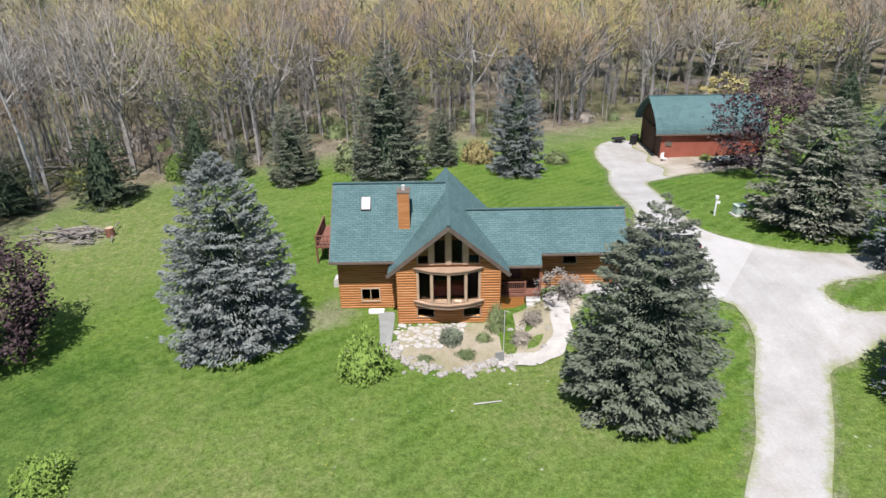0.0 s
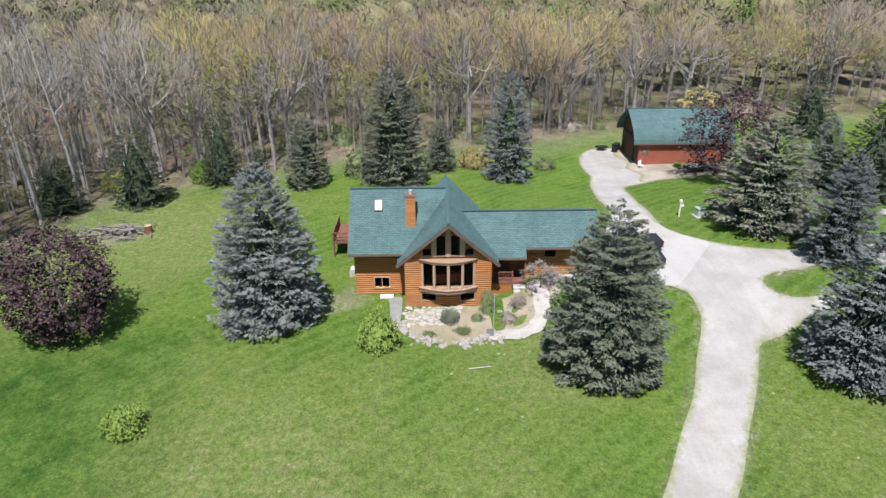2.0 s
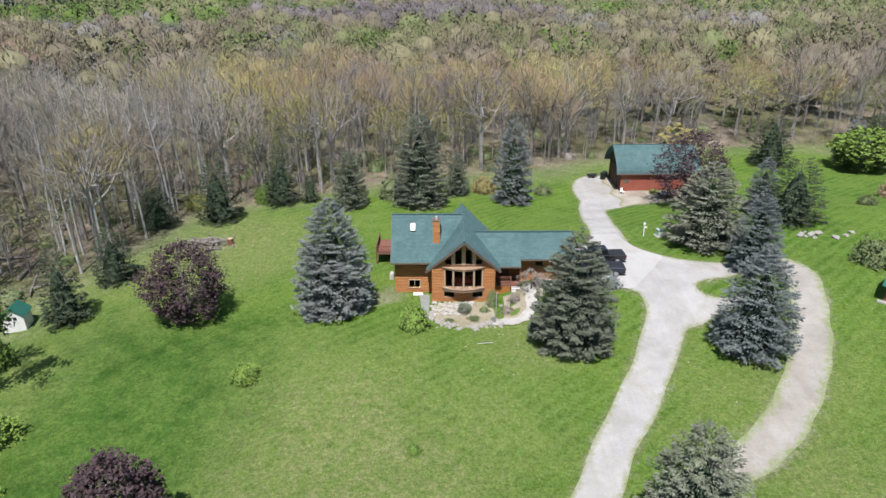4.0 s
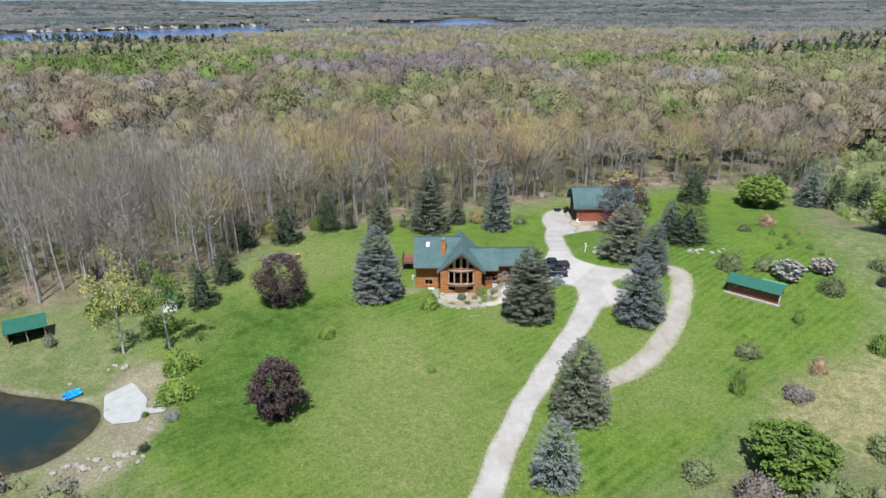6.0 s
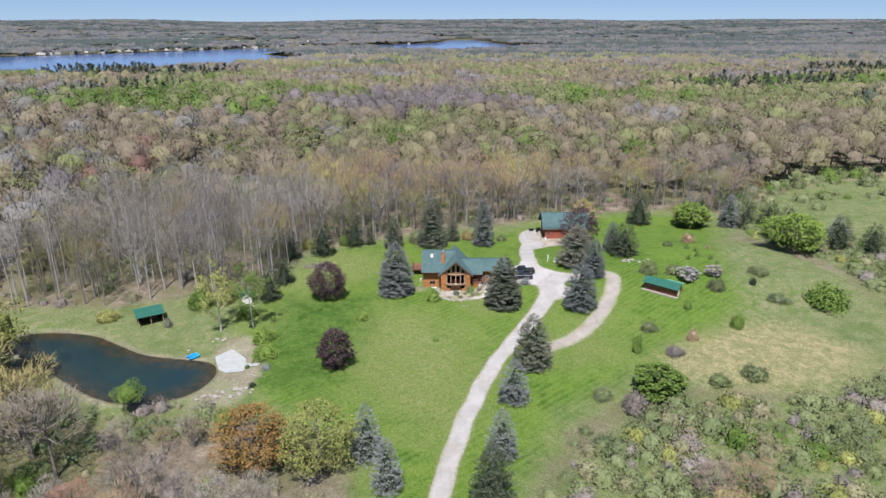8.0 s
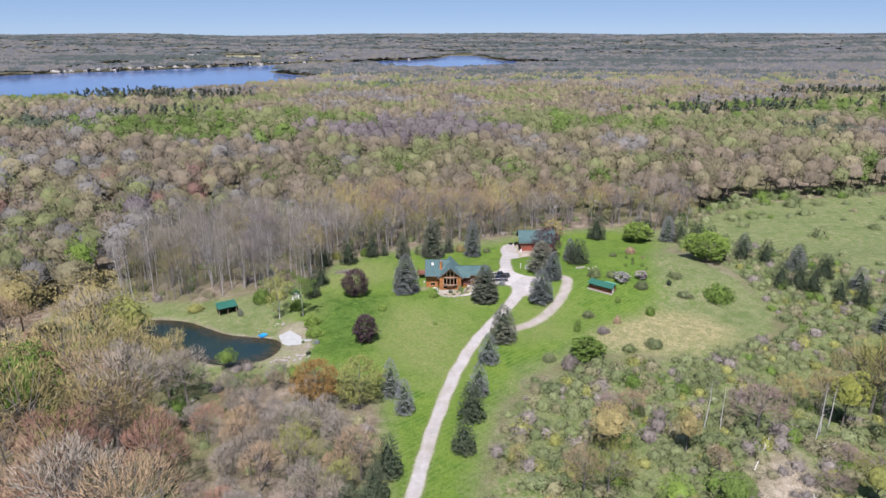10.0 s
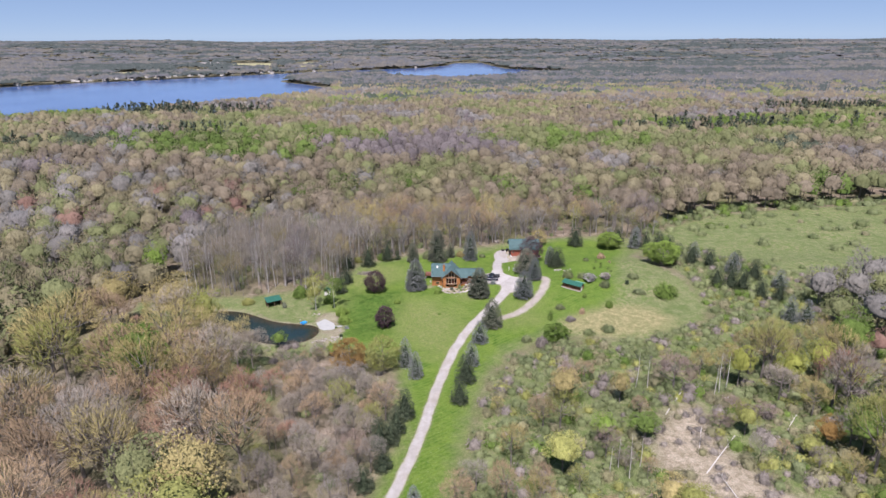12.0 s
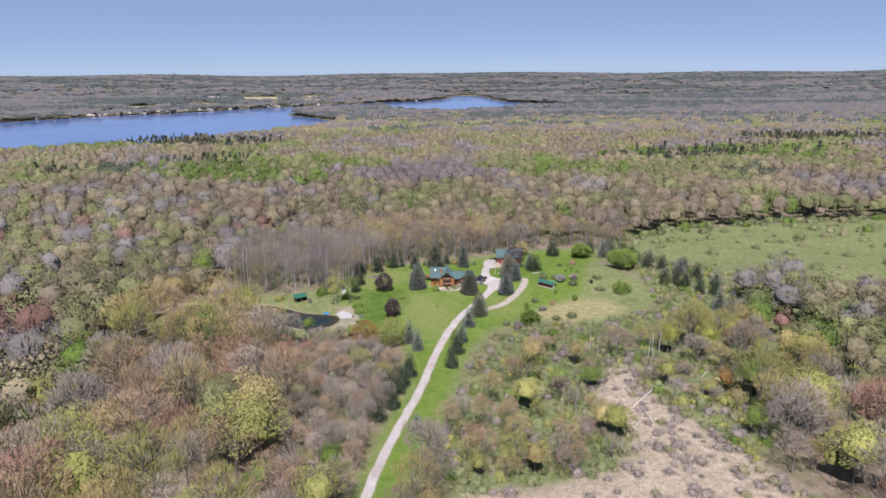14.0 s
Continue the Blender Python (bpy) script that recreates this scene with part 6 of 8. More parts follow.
for u, zt in ((2.29, 6.25), (3.4, 7.3), (4.51, 6.25)):
    part("mullion_post", box(-3.4 + u - 0.16, -3.4 + u + 0.16, 1.24, 1.36, 4.48, zt - 0.2), MAT["pale_trim"], house, "broad pale timber mullion")
for u in (1.3, 4.4):
    window(house, mP, u, u + 1.1, 0.55, 1.2, 1, 0.06)
# chimney, skylight, roof vent
ch = part("chimney", box(-3.32, -2.58, 4.4, 5.35, 5.4, 8.3), MAT["log"], house, "board-clad chimney")
for k in range(18):
    part("board", prism([(4.33, 5.75 + k * 0.145), (4.40, 5.75 + k * 0.145), (4.40, 5.885 + k * 0.145), (4.385, 5.885 + k * 0.145)], "x", -3.34, -2.56), MAT["log"], ch)
part("cap", box(-3.40, -2.50, 4.32, 5.43, 8.3, 8.38, 0.01), MAT["dark_trim"], ch, "dark metal chimney cap")
part("flue", rod((-2.95, 4.88, 8.38), (-2.95, 4.88, 8.72), 0.13, 0.13, 12), MAT["concrete"], ch, "pale steel flue")
sky_m = pose(-5.62, 5.7, 7.1, 45)
sk = part("skylight", box(-0.34, 0.34, -0.5, 0.5, 0.0, 0.12, 0.015, sky_m), MAT["dark_trim"], house, "skylight with a white pane")
part("pane", box(-0.28, 0.28, -0.44, 0.44, 0.12, 0.135, 0, sky_m), MAT["white"], sk, "milky white skylight dome")
# entry porch
part("porch_floor", box(3.46, 6.44, 3.0, 5.14, 1.05, 1.25), MAT["deck"], house)
for x in (3.6, 6.35):
    part("porch_post", box(x - 0.08, x + 0.08, 3.05, 3.21, 1.25, 3.45), MAT["deck"], house)
part("rail", beam((3.68, 3.13, 2.12), (5.3, 3.13, 2.12), 0.09, 0.06), MAT["deck"], house)
part("rail", beam((3.68, 3.13, 1.4), (5.3, 3.13, 1.4), 0.06, 0.06), MAT["deck"], house)
for k in range(12):
    part("baluster", beam((3.78 + k * 0.135, 3.13, 1.4), (3.78 + k * 0.135, 3.13, 2.1), 0.04, 0.04), MAT["deck"], house)
part("newel_post", box(5.25, 5.39, 3.06, 3.2, 1.25, 2.2), MAT["deck"], house)
part("porch_wall", box(3.46, 5.3, 3.02, 3.12, -0.1, 1.05), MAT["log"], house)
for k in range(3):
    part("step", box(5.4, 6.4, 2.4 + k * 0.28, 2.72 + k * 0.28, 0.5 + k * 0.18, 0.68 + k * 0.18), MAT["concrete"], house)
# side deck
part("deck_floor", box(-10.6, -7.7, 11.0, 15.4, 1.35, 1.5), MAT["deck"], house)
for y in (11.1, 13.2, 15.3):
    part("deck_post", box(-10.58, -10.44, y - 0.07, y + 0.07, -1.2, 2.45), MAT["deck"], house)
for z in (2.4, 1.95):
    part("rail", beam((-10.5, 11.0, z), (-10.5, 15.4, z), 0.08, 0.08), MAT["deck"], house)
    part("rail", beam((-10.5, 11.06, z), (-7.7, 11.06, z), 0.08, 0.08), MAT["deck"], house)
for k in range(10):
    part("baluster", beam((-10.5 + k * 0.3, 11.06, 1.5), (-10.5 + k * 0.3, 11.06, 2.4), 0.05, 0.05), MAT["deck"], house)
for k in range(14):
    part("baluster", beam((-10.5, 11.3 + k * 0.3, 1.5), (-10.5, 11.3 + k * 0.3, 2.4), 0.05, 0.05), MAT["deck"], house)
part("window_well", box(-5.6, -4.5, 2.75, 3.2, -0.35, 0.18, 0.02), MAT["white"], house, "white window well cover")
part("downpipe", rod((-3.55, 3.2, 0.1), (-3.55, 3.2, 3.9), 0.05), MAT["dark_trim"], house)
tank = thing("propane_tank", -8.35, 7.2, gz(-8.35, 7.2), "small grey tank beside the house wall", "tank")
part("shell", rod((0, -0.42, 0.45), (0, 0.42, 0.45), 0.24, None, 14), MAT["concrete"], tank)
for y in (-0.35, 0.35):
    part("foot", box(-0.25, 0.25, y - 0.06, y + 0.06, 0, 0.3), MAT["concrete"], tank)

# ---- barn ----
bz = gz(33, 41) - 0.15
barn = thing("barn", 26.9, 40.5, bz, "red-sided barn with a bowed green shingle roof", "barn")
half = [(4.1 + 4.55 * (1 - s ** 1.75), 3.15 + 3.75 * s) for s in np.linspace(0, 1, 9)]
front = [(8.2 - y, z) for y, z in half]
for prof in (front, half):
    for (ya, za), (yb, zb) in zip(prof, prof[1:]):
        roof_sheet(barn, [(-0.9, ya, za), (12.9, ya, za), (12.9, yb, zb), (-0.9, yb, zb)], 0.12)
part("ridge_cap", beam((-0.92, 4.1, 6.9), (12.92, 4.1, 6.9), 0.25, 0.08), MAT["ridge"], barn)
part("fascia", beam((-0.9, -0.44, 3.05), (12.9, -0.44, 3.05), 0.06, 0.22), MAT["dark_trim"], barn)
part("wall", box(0, 12.4, 0, 0.15, -0.3, 3.5), MAT["barn"], barn)
part("wall", box(0, 12.4, 8.05, 8.2, -0.3, 3.5), MAT["barn"], barn)
for x in (0.0, 12.25):
    prof = [(0.15, -0.3), (8.05, -0.3), (8.05, 3.1)] + [(y, z - 0.24) for y, z in half[1:-1] if y < 8.05] + [(4.1, 6.6)] + [(y, z - 0.24) for y, z in front[1:-1][::-1] if y > 0.15] + [(0.15, 3.1)]
    part("end_wall", prism(prof, "x", x, x + 0.15), MAT["barn_dark"] if x == 0 else MAT["barn"], barn, "dark brown boarded end wall" if x == 0 else "")
part("sliding_door", box(-0.12, -0.04, 2.2, 6.0, -0.1, 3.2, 0.01), MAT["barn_dark"], barn, "dark boarded sliding door")
part("door_track", beam((-0.1, 0.6, 3.3), (-0.1, 7.6, 3.3), 0.1, 0.1), MAT["black"], barn)
bw = part("window", box(0.5, 1.35, -0.06, 0.0, 1.5, 2.1, 0.01), MAT["dark_trim"], barn, "small dark barn window")
pane(bw, [(0.57, -0.065, 1.57), (1.28, -0.065, 1.57), (1.28, -0.065, 2.03), (0.57, -0.065, 2.03)])
for k in range(24):
    part("batten", box(0.25 + k * 0.52, 0.29 + k * 0.52, -0.025, 0.0, -0.2, 3.3), MAT["barn"], barn)


# ---- sheds ----
def open_shelter():
    x, y = -67.6, -9.2
    e = thing("shelter", x, y, gz(x, y), "open-fronted timber shelter with a green metal roof", "shed", rz=32)
    roof_sheet(e, [(-2.9, -2.0, 2.15), (2.9, -2.0, 2.15), (2.9, 1.7, 2.95), (-2.9, 1.7, 2.95)], 0.08, "metal_green")
    part("back_wall", box(-2.6, 2.6, 1.3, 1.42, -0.2, 2.7), MAT["barn_dark"], e)
    part("side_wall", box(2.5, 2.6, -1.5, 1.3, -0.2, 2.1), MAT["barn_dark"], e)
    part("side_wall", box(-2.6, -2.5, -0.2, 1.3, -0.2, 2.3), MAT["barn_dark"], e)
    for px2 in (-2.55, 0, 2.45):
        part("post", box(px2 - 0.07, px2 + 0.07, -1.65, -1.5, -0.3, 2.15), MAT["pale_trim"], e)
    part("beam", beam((-2.7, -1.58, 2.08), (2.7, -1.58, 2.08), 0.1, 0.14), MAT["trim"], e)
    for k in range(12):
        part("roof_rib", beam((-2.85 + k * 0.518, -2.0, 2.17), (-2.85 + k * 0.518, 1.7, 2.97), 0.04, 0.03), MAT["metal_green"], e)
    part("bench", box(-1.6, 1.6, 0.7, 1.2, 0.4, 0.48, 0.01), MAT["trim"], e)


def white_playhouse():
    x, y = -48.6, -0.6
    e = thing("garden_shed", x, y, gz(x, y), "small white garden shed with a green gable roof", "shed", rz=12)
    part("wall", box(-1.1, 1.1, -1.0, 1.0, -0.2, 1.9), MAT["white"], e)
    part("gable", prism([(-1.1, 1.9), (1.1, 1.9), (0, 2.8)], "y", -1.0, 1.0), MAT["white"], e)
    roof_sheet(e, [(-1.3, -1.2, 1.78), (-1.3, 1.2, 1.78), (0, 1.2, 2.86), (0, -1.2, 2.86)], 0.06, "metal_green")
    roof_sheet(e, [(1.3, -1.2, 1.78), (1.3, 1.2, 1.78), (0, 1.2, 2.86), (0, -1.2, 2.86)], 0.06, "metal_green")
    for x0 in (-0.42, 0.06):
        w = part("window", box(x0, x0 + 0.36, -1.03, -1.0, 1.35, 1.75), MAT["black"], e, "dark shed window")
        part("sill", box(x0 - 0.03, x0 + 0.39, -1.07, -1.0, 1.31, 1.35), MAT["white"], w)
    part("door", box(-0.35, 0.4, -1.04, -1.0, 0, 1.25), MAT["white"], e)


MAT["shed_log"] = simple("red_brown_logs", (0.2, 0.085, 0.05), (0.26, 0.115, 0.065), 1.2, 0.7, 0.2, 0.01, 18)


def long_shed():
    x, y = 46.6, -4.1
    e = thing("log_shed", x, y, gz(x, y) - 0.05, "long low log shed with a green metal roof", "shed", rz=-41)
    log_wall(e, pose(-3.7, -1.3, 0), 7.4, -0.5, 2.0, [(0.8, 1.3, 1.1, 1.6), (2.6, 3.0, 1.1, 1.6)], mat="shed_log")
    log_wall(e, pose(3.7, -1.3, 0, 0, 0, 90), 2.6, -0.5, 2.0, mat="shed_log")
    log_wall(e, pose(-3.7, 1.3, 0, 0, 0, -90), 2.6, -0.5, 2.0, mat="shed_log")
    log_wall(e, pose(3.7, 1.3, 0, 0, 0, 180), 7.4, -0.5, 2.0, mat="shed_log")
    roof_sheet(e, [(-4.1, -2.0, 1.85), (4.1, -2.0, 1.85), (4.1, 0.3, 2.75), (-4.1, 0.3, 2.75)], 0.07, "metal_green")
    roof_sheet(e, [(-4.1, 1.9, 2.0), (0.4, 1.9, 2.0), (0.4, 0.3, 2.75), (-4.1, 0.3, 2.75)], 0.07, "metal_green")
    roof_sheet(e, [(0.4, 2.4, 2.2), (4.1, 2.4, 2.2), (4.1, 0.3, 2.83), (0.4, 0.3, 2.83)], 0.06, "metal_pale")
    for k in range(16):
        part("roof_rib", beam((-4.05 + k * 0.54, -2.0, 1.87), (-4.05 + k * 0.54, 0.3, 2.77), 0.04, 0.03), MAT["metal_green"], e)
    for x0 in (-2.9, -1.1):
        w = part("window", box(x0, x0 + 0.5, -1.38, -1.3, 1.1, 1.6, 0.01), MAT["white"], e, "small pale-framed window")
        part("pane", box(x0 + 0.06, x0 + 0.44, -1.39, -1.38, 1.16, 1.54), MAT["black"], w)
    part("door", box(3.7, 3.78, -0.8, 0.2, -0.1, 1.8), MAT["white"], e, "white end door")
    part("plinth", box(-4.2, 4.2, -1.95, -1.4, -0.5, 0.06, 0.02), MAT["stone"], e, "pale stone plinth")


open_shelter()
white_playhouse()
long_shed()

# ---- vehicles ----
MAT["car_paint"] = simple("dark_blue_paint", (0.012, 0.016, 0.03), (0.016, 0.02, 0.036), 1, 0.25, 0.0, 0.001, 5, 0.6)
MAT["car_black"] = simple("black_paint", (0.012, 0.012, 0.013), (0.016, 0.016, 0.017), 1, 0.25, 0.0, 0.001, 5, 0.6)
MAT["car_glass"] = simple("tinted_glass", (0.01, 0.012, 0.014), (0.014, 0.016, 0.018), 1, 0.05, 0.0, 0.001, 5, 0.8)
MAT["tyre"] = simple("rubber", (0.02, 0.02, 0.02), (0.03, 0.03, 0.03), 3, 0.9, 0.2, 0.005, 30)
MAT["rim"] = simple("alloy", (0.5, 0.5, 0.52), (0.42, 0.42, 0.44), 3, 0.35, 0.0, 0.001, 30, 0.5, 0.8)
MAT["lamp_red"] = simple("red_lens", (0.35, 0.02, 0.015), (0.3, 0.02, 0.015), 3, 0.2, 0.0, 0.001, 30, 0.6)


def pickup(x, y, rz, paint, label):
    """A crew-cab pickup, nose towards its own -x, 5.8 m long."""
    e = thing("pickup_truck", x, y, gz(x, y) + 0.05, label, "truck", "parked pickups", rz)
    body = prism([(-2.9, 0.45), (2.85, 0.45), (2.9, 0.7), (2.9, 1.12), (0.75, 1.12), (0.75, 1.16), (-1.45, 1.16), (-2.75, 1.05), (-2.92, 0.8)], "y", -0.95, 0.95)
    bmesh.ops.bevel(body, geom=body.edges[:], offset=0.05, segments=1, affect="EDGES")
    body = part("body", body, MAT[paint], e)
    cab = bmesh.new()
    lo = [(-1.5, -0.9), (0.78, -0.9), (0.78, 0.9), (-1.5, 0.9)]
    hi = [(-0.75, -0.72), (0.62, -0.72), (0.62, 0.72), (-0.75, 0.72)]
    a, b = [cab.verts.new((p[0], p[1], 1.12)) for p in lo], [cab.verts.new((p[0], p[1], 1.82)) for p in hi]
    cab.faces.new(a[::-1]), cab.faces.new(b)
    for i in range(4):
        cab.faces.new((a[i], a[(i + 1) % 4], b[(i + 1) % 4], b[i]))
    bmesh.ops.bevel(cab, geom=cab.edges[:], offset=0.06, segments=2, affect="EDGES")
    cab = part("cab", cab, MAT[paint], e)
    part("windscreen", slab([(-1.44, -0.74, 1.2), (-1.44, 0.74, 1.2), (-0.84, 0.64, 1.76), (-0.84, -0.64, 1.76)], 0.02), MAT["car_glass"], cab)
    part("rear_window", slab([(0.785, -0.66, 1.25), (0.785, 0.66, 1.25), (0.68, 0.6, 1.72), (0.68, -0.6, 1.72)], 0.02), MAT["car_glass"], cab)
    for s in (-1, 1):
        part("side_window", slab([(-1.2, 0.885 * s, 1.22), (-0.3, 0.885 * s, 1.22), (-0.3, 0.775 * s, 1.72), (-0.75, 0.775 * s, 1.72)], 0.02), MAT["car_glass"], cab)
        part("side_window", slab([(-0.22, 0.885 * s, 1.22), (0.6, 0.885 * s, 1.22), (0.52, 0.775 * s, 1.72), (-0.22, 0.775 * s, 1.72)], 0.02), MAT["car_glass"], cab)
        part("mirror", box(-1.3, -1.15, 0.95 * s - 0.1, 0.95 * s + 0.1, 1.15, 1.35, 0.02), MAT["black"], cab)
        part("tail_light", box(2.88, 2.92, 0.85 * s - 0.08, 0.85 * s + 0.08, 0.75, 1.08), MAT["lamp_red"], body)
        part("headlight", box(-2.92, -2.86, 0.7 * s - 0.16, 0.7 * s + 0.16, 0.75, 0.95), MAT["rim"], body)
        for wx in (-1.9, 1.85):
            w = part("wheel", rod((wx, 0.72 * s, 0.39), (wx, 0.97 * s, 0.39), 0.39, None, 18), MAT["tyre"], e)
            part("rim", rod((wx, 0.97 * s, 0.39), (wx, 0.985 * s, 0.39), 0.24, None, 14), MAT["rim"], w)
    part("bed_liner", box(0.9, 2.75, -0.78, 0.78, 1.10, 1.135), MAT["black"], body)
    part("bumper", box(2.88, 3.02, -0.9, 0.9, 0.45, 0.65, 0.02), MAT["rim"], e)
    part("bumper", box(-3.02, -2.86, -0.9, 0.9, 0.45, 0.68, 0.02), MAT["black"], e)


pickup(16.6, 9.2, 3, "car_black", "black crew-cab pickup parked on the gravel")
pickup(15.7, 5.9, -2, "car_paint", "dark blue pickup parked on the gravel")


def flat_trailer():
    x, y = 33.4, 36.2
    e = thing("utility_trailer", x, y, gz(x, y) + 0.06, "low dark trailer with pale cargo under a copper tree", "trailer", rz=4)
    part("bed", box(-1.7, 1.7, -0.8, 0.8, 0.5, 0.62, 0.02), MAT["black"], e)
    part("cargo", box(-1.2, 1.1, -0.6, 0.6, 0.62, 0.85, 0.08), MAT["concrete"], e)
    part("drawbar", beam((-1.7, 0, 0.5), (-2.6, 0, 0.45), 0.1, 0.1), MAT["black"], e)
    for s in (-1, 1):
        part("wheel", rod((0.3, 0.82 * s, 0.32), (0.3, 1.0 * s, 0.32), 0.32, None, 14), MAT["tyre"], e)


def bin_by_barn(x, y, h, label):
    e = thing("wheeled_bin", x, y, gz(x, y) + 0.05, label, "bin", "bins by the barn", 20)
    b = box(-0.32, 0.32, -0.35, 0.35, 0.06, h, 0.03)
    part("body", b, MAT["black"], e)
    part("lid", box(-0.35, 0.35, -0.38, 0.38, h, h + 0.07, 0.02), MAT["black"], e)
    for s in (-1, 1):
        part("wheel", rod((0.3 * s, 0.36, 0.1), (0.34 * s, 0.36, 0.1), 0.1, None, 10), MAT["tyre"], e)


flat_trailer()
bin_by_barn(25.6, 47.4, 1.15, "black wheeled bin by the barn")
bin_by_barn(26.2, 48.6, 1.0, "black wheeled bin by the barn")
cart = thing("garden_cart", 24.0, 48.8, gz(24, 48.8) + 0.05, "dark garden cart on the gravel by the barn", "cart", rz=15)
part("tray", box(-0.8, 0.8, -0.5, 0.5, 0.35, 0.6, 0.04), MAT["black"], cart)
part("handle", beam((0.8, 0, 0.5), (1.5, 0, 0.8), 0.05, 0.05), MAT["rim"], cart)
for s in (-1, 1):
    part("wheel", rod((0, 0.52 * s, 0.25), (0, 0.62 * s, 0.25), 0.25, None, 12), MAT["tyre"], cart)
chair = thing("garden_chair", 27.0, 39.2, gz(27, 39.2) + 0.04, "white garden chair by the barn corner", "chair", rz=30)
part("seat", box(-0.28, 0.28, -0.28, 0.28, 0.38, 0.43, 0.01), MAT["white"], chair)
part("backrest", box(-0.28, 0.28, 0.24, 0.3, 0.43, 1.0, 0.01), MAT["white"], chair)
for a in (-0.24, 0.24):
    for c in (-0.24, 0.24):
        part("leg", beam((a, c, 0), (a, c, 0.4), 0.05, 0.05), MAT["white"], chair)

# ---- lawn furniture and fixtures ----
post = thing("lamp_post", 23.9, 16.6, gz(23.9, 16.6), "white yard post with a lantern head on the grass", "post")
part("post", box(-0.06, 0.06, -0.06, 0.06, -0.2, 1.55), MAT["white"], post)
part("lantern", box(-0.13, 0.13, -0.13, 0.13, 1.55, 1.85, 0.03), MAT["white"], post)
part("sign_arm", box(-0.05, 0.35, -0.03, 0.03, 1.1, 1.35), MAT["white"], post)
ut = thing("utility_box", 26.0, 16.4, gz(26, 16.4), "pale green utility cabinet on a concrete pad", "utility box", rz=8)
MAT["util"] = simple("pale_green_paint", (0.36, 0.44, 0.36), (0.40, 0.48, 0.40), 2, 0.5, 0.05, 0.005, 20)
part("pad", box(-0.65, 0.65, -0.55, 0.55, -0.2, 0.08), MAT["concrete"], ut)
part("cabinet", box(-0.5, 0.5, -0.4, 0.4, 0.08, 0.85, 0.04), MAT["util"], ut)
part("lid", box(-0.53, 0.53, -0.44, 0.44, 0.85, 0.92, 0.02), MAT["util"], ut)
fb = thing("stump", -31.6, 19.6, gz(-31.6, 19.6), "cut reddish-brown tree stump beside a brush pile", "stump")
part("trunk", rod((0, 0, -0.2), (0, 0, 0.85), 0.45, 0.38, 12), MAT["deck"], fb)
part("cut_face", rod((0, 0, 0.85), (0, 0, 0.87), 0.36, None, 12), MAT["pale_trim"], fb)
rngp = np.random.default_rng(77)
pile = thing("brush_pile", -35.4, 19.6, gz(-35.4, 19.6), "low pile of grey cut branches on bare soil", "brush pile")
for k in range(90):
    a, l = rngp.uniform(0, 6.28), rngp.uniform(0.8, 2.8)
    c = np.array([rngp.normal() * 1.7, rngp.normal() * 0.8, rngp.uniform(0.08, 0.75)])
    d = np.array([math.cos(a), math.sin(a) * 0.6, rngp.uniform(-0.15, 0.15)]) * l / 2
    part("branch", rod(tuple(c - d), tuple(c + d), 0.085, 0.04, 5), MAT["bark"], pile)
stake = thing("bird_house", 1.6, 27, gz(1.6, 27), "small brown nest box on a post", "nest box")
part("post", box(-0.05, 0.05, -0.05, 0.05, -0.2, 0.9), MAT["dark_trim"], stake)
part("box", box(-0.25, 0.25, -0.2, 0.2, 0.6, 1.1, 0.02), MAT["dark_trim"], stake)


def rowing_boat(x, y, rz):
    e = thing("pedal_boat", x, y, gz(x, y) + 0.05, "bright blue plastic boat drawn up on the shore", "boat", "boats on the shore", rz)
    m, nt, b = mat_base("blue_plastic", 0.35, 0.5)
    nt.links.new(mixc(nt, noise_fac(nt, 2.0), (0.01, 0.25, 0.62), (0.03, 0.36, 0.72)), b.inputs["Base Color"])
    hull = bmesh.new()
    ring = [(-1.2, 0), (-0.9, 0.38), (0, 0.46), (0.9, 0.42), (1.15, 0.25), (1.15, -0.25), (0.9, -0.42), (0, -0.46), (-0.9, -0.38)]
    lo, hi = [hull.verts.new((p[0] * 0.85, p[1] * 0.7, 0.0)) for p in ring], [hull.verts.new((p[0], p[1], 0.36)) for p in ring]
    inn = [hull.verts.new((p[0] * 0.86, p[1] * 0.8, 0.34)) for p in ring]
    bot = [hull.verts.new((p[0] * 0.7, p[1] * 0.6, 0.1)) for p in ring]
    hull.faces.new(lo[::-1]), hull.faces.new(bot)
    n = len(ring)
    for i in range(n):
        j = (i + 1) % n
        hull.faces.new((lo[i], lo[j], hi[j], hi[i])), hull.faces.new((hi[i], hi[j], inn[j], inn[i])), hull.faces.new((inn[i], inn[j], bot[j], bot[i]))
    part("hull", hull, m, e)
    part("seat", box(-0.15, 0.15, -0.36, 0.36, 0.24, 0.3, 0.01), m, e)
    part("seat", box(0.55, 0.8, -0.33, 0.33, 0.24, 0.3, 0.01), m, e)


rowing_boat(-53.5, -22.9, 48)
rowing_boat(-52.7, -23.7, 52)

# ---- shore patio ----
PATIO = smooth_ring([(-48.6, -23.6), (-45.9, -21.0), (-41.8, -25.4), (-41.2, -27.5), (-38.2, -27.6), (-38.2, -28.6), (-41.0, -28.9), (-40.6, -30.4), (-44.0, -30.4), (-46.4, -28.2)], 0)
me = patch_mesh("shore_patio", lambda x, y: signed(PATIO, x, y), -50, -36, -32, -20, 0.5, 0.09)
me.materials.append(MAT["concrete"])
MAT["patio"] = simple("pale_patio_concrete", (0.32, 0.335, 0.32), (0.39, 0.4, 0.385), 0.8, 0.9, 0.2, 0.01, 12)
me.materials[0] = MAT["patio"]
tagged(new("patio", me), "pale poured-concrete patio by the pond", "patio", kind="structure")

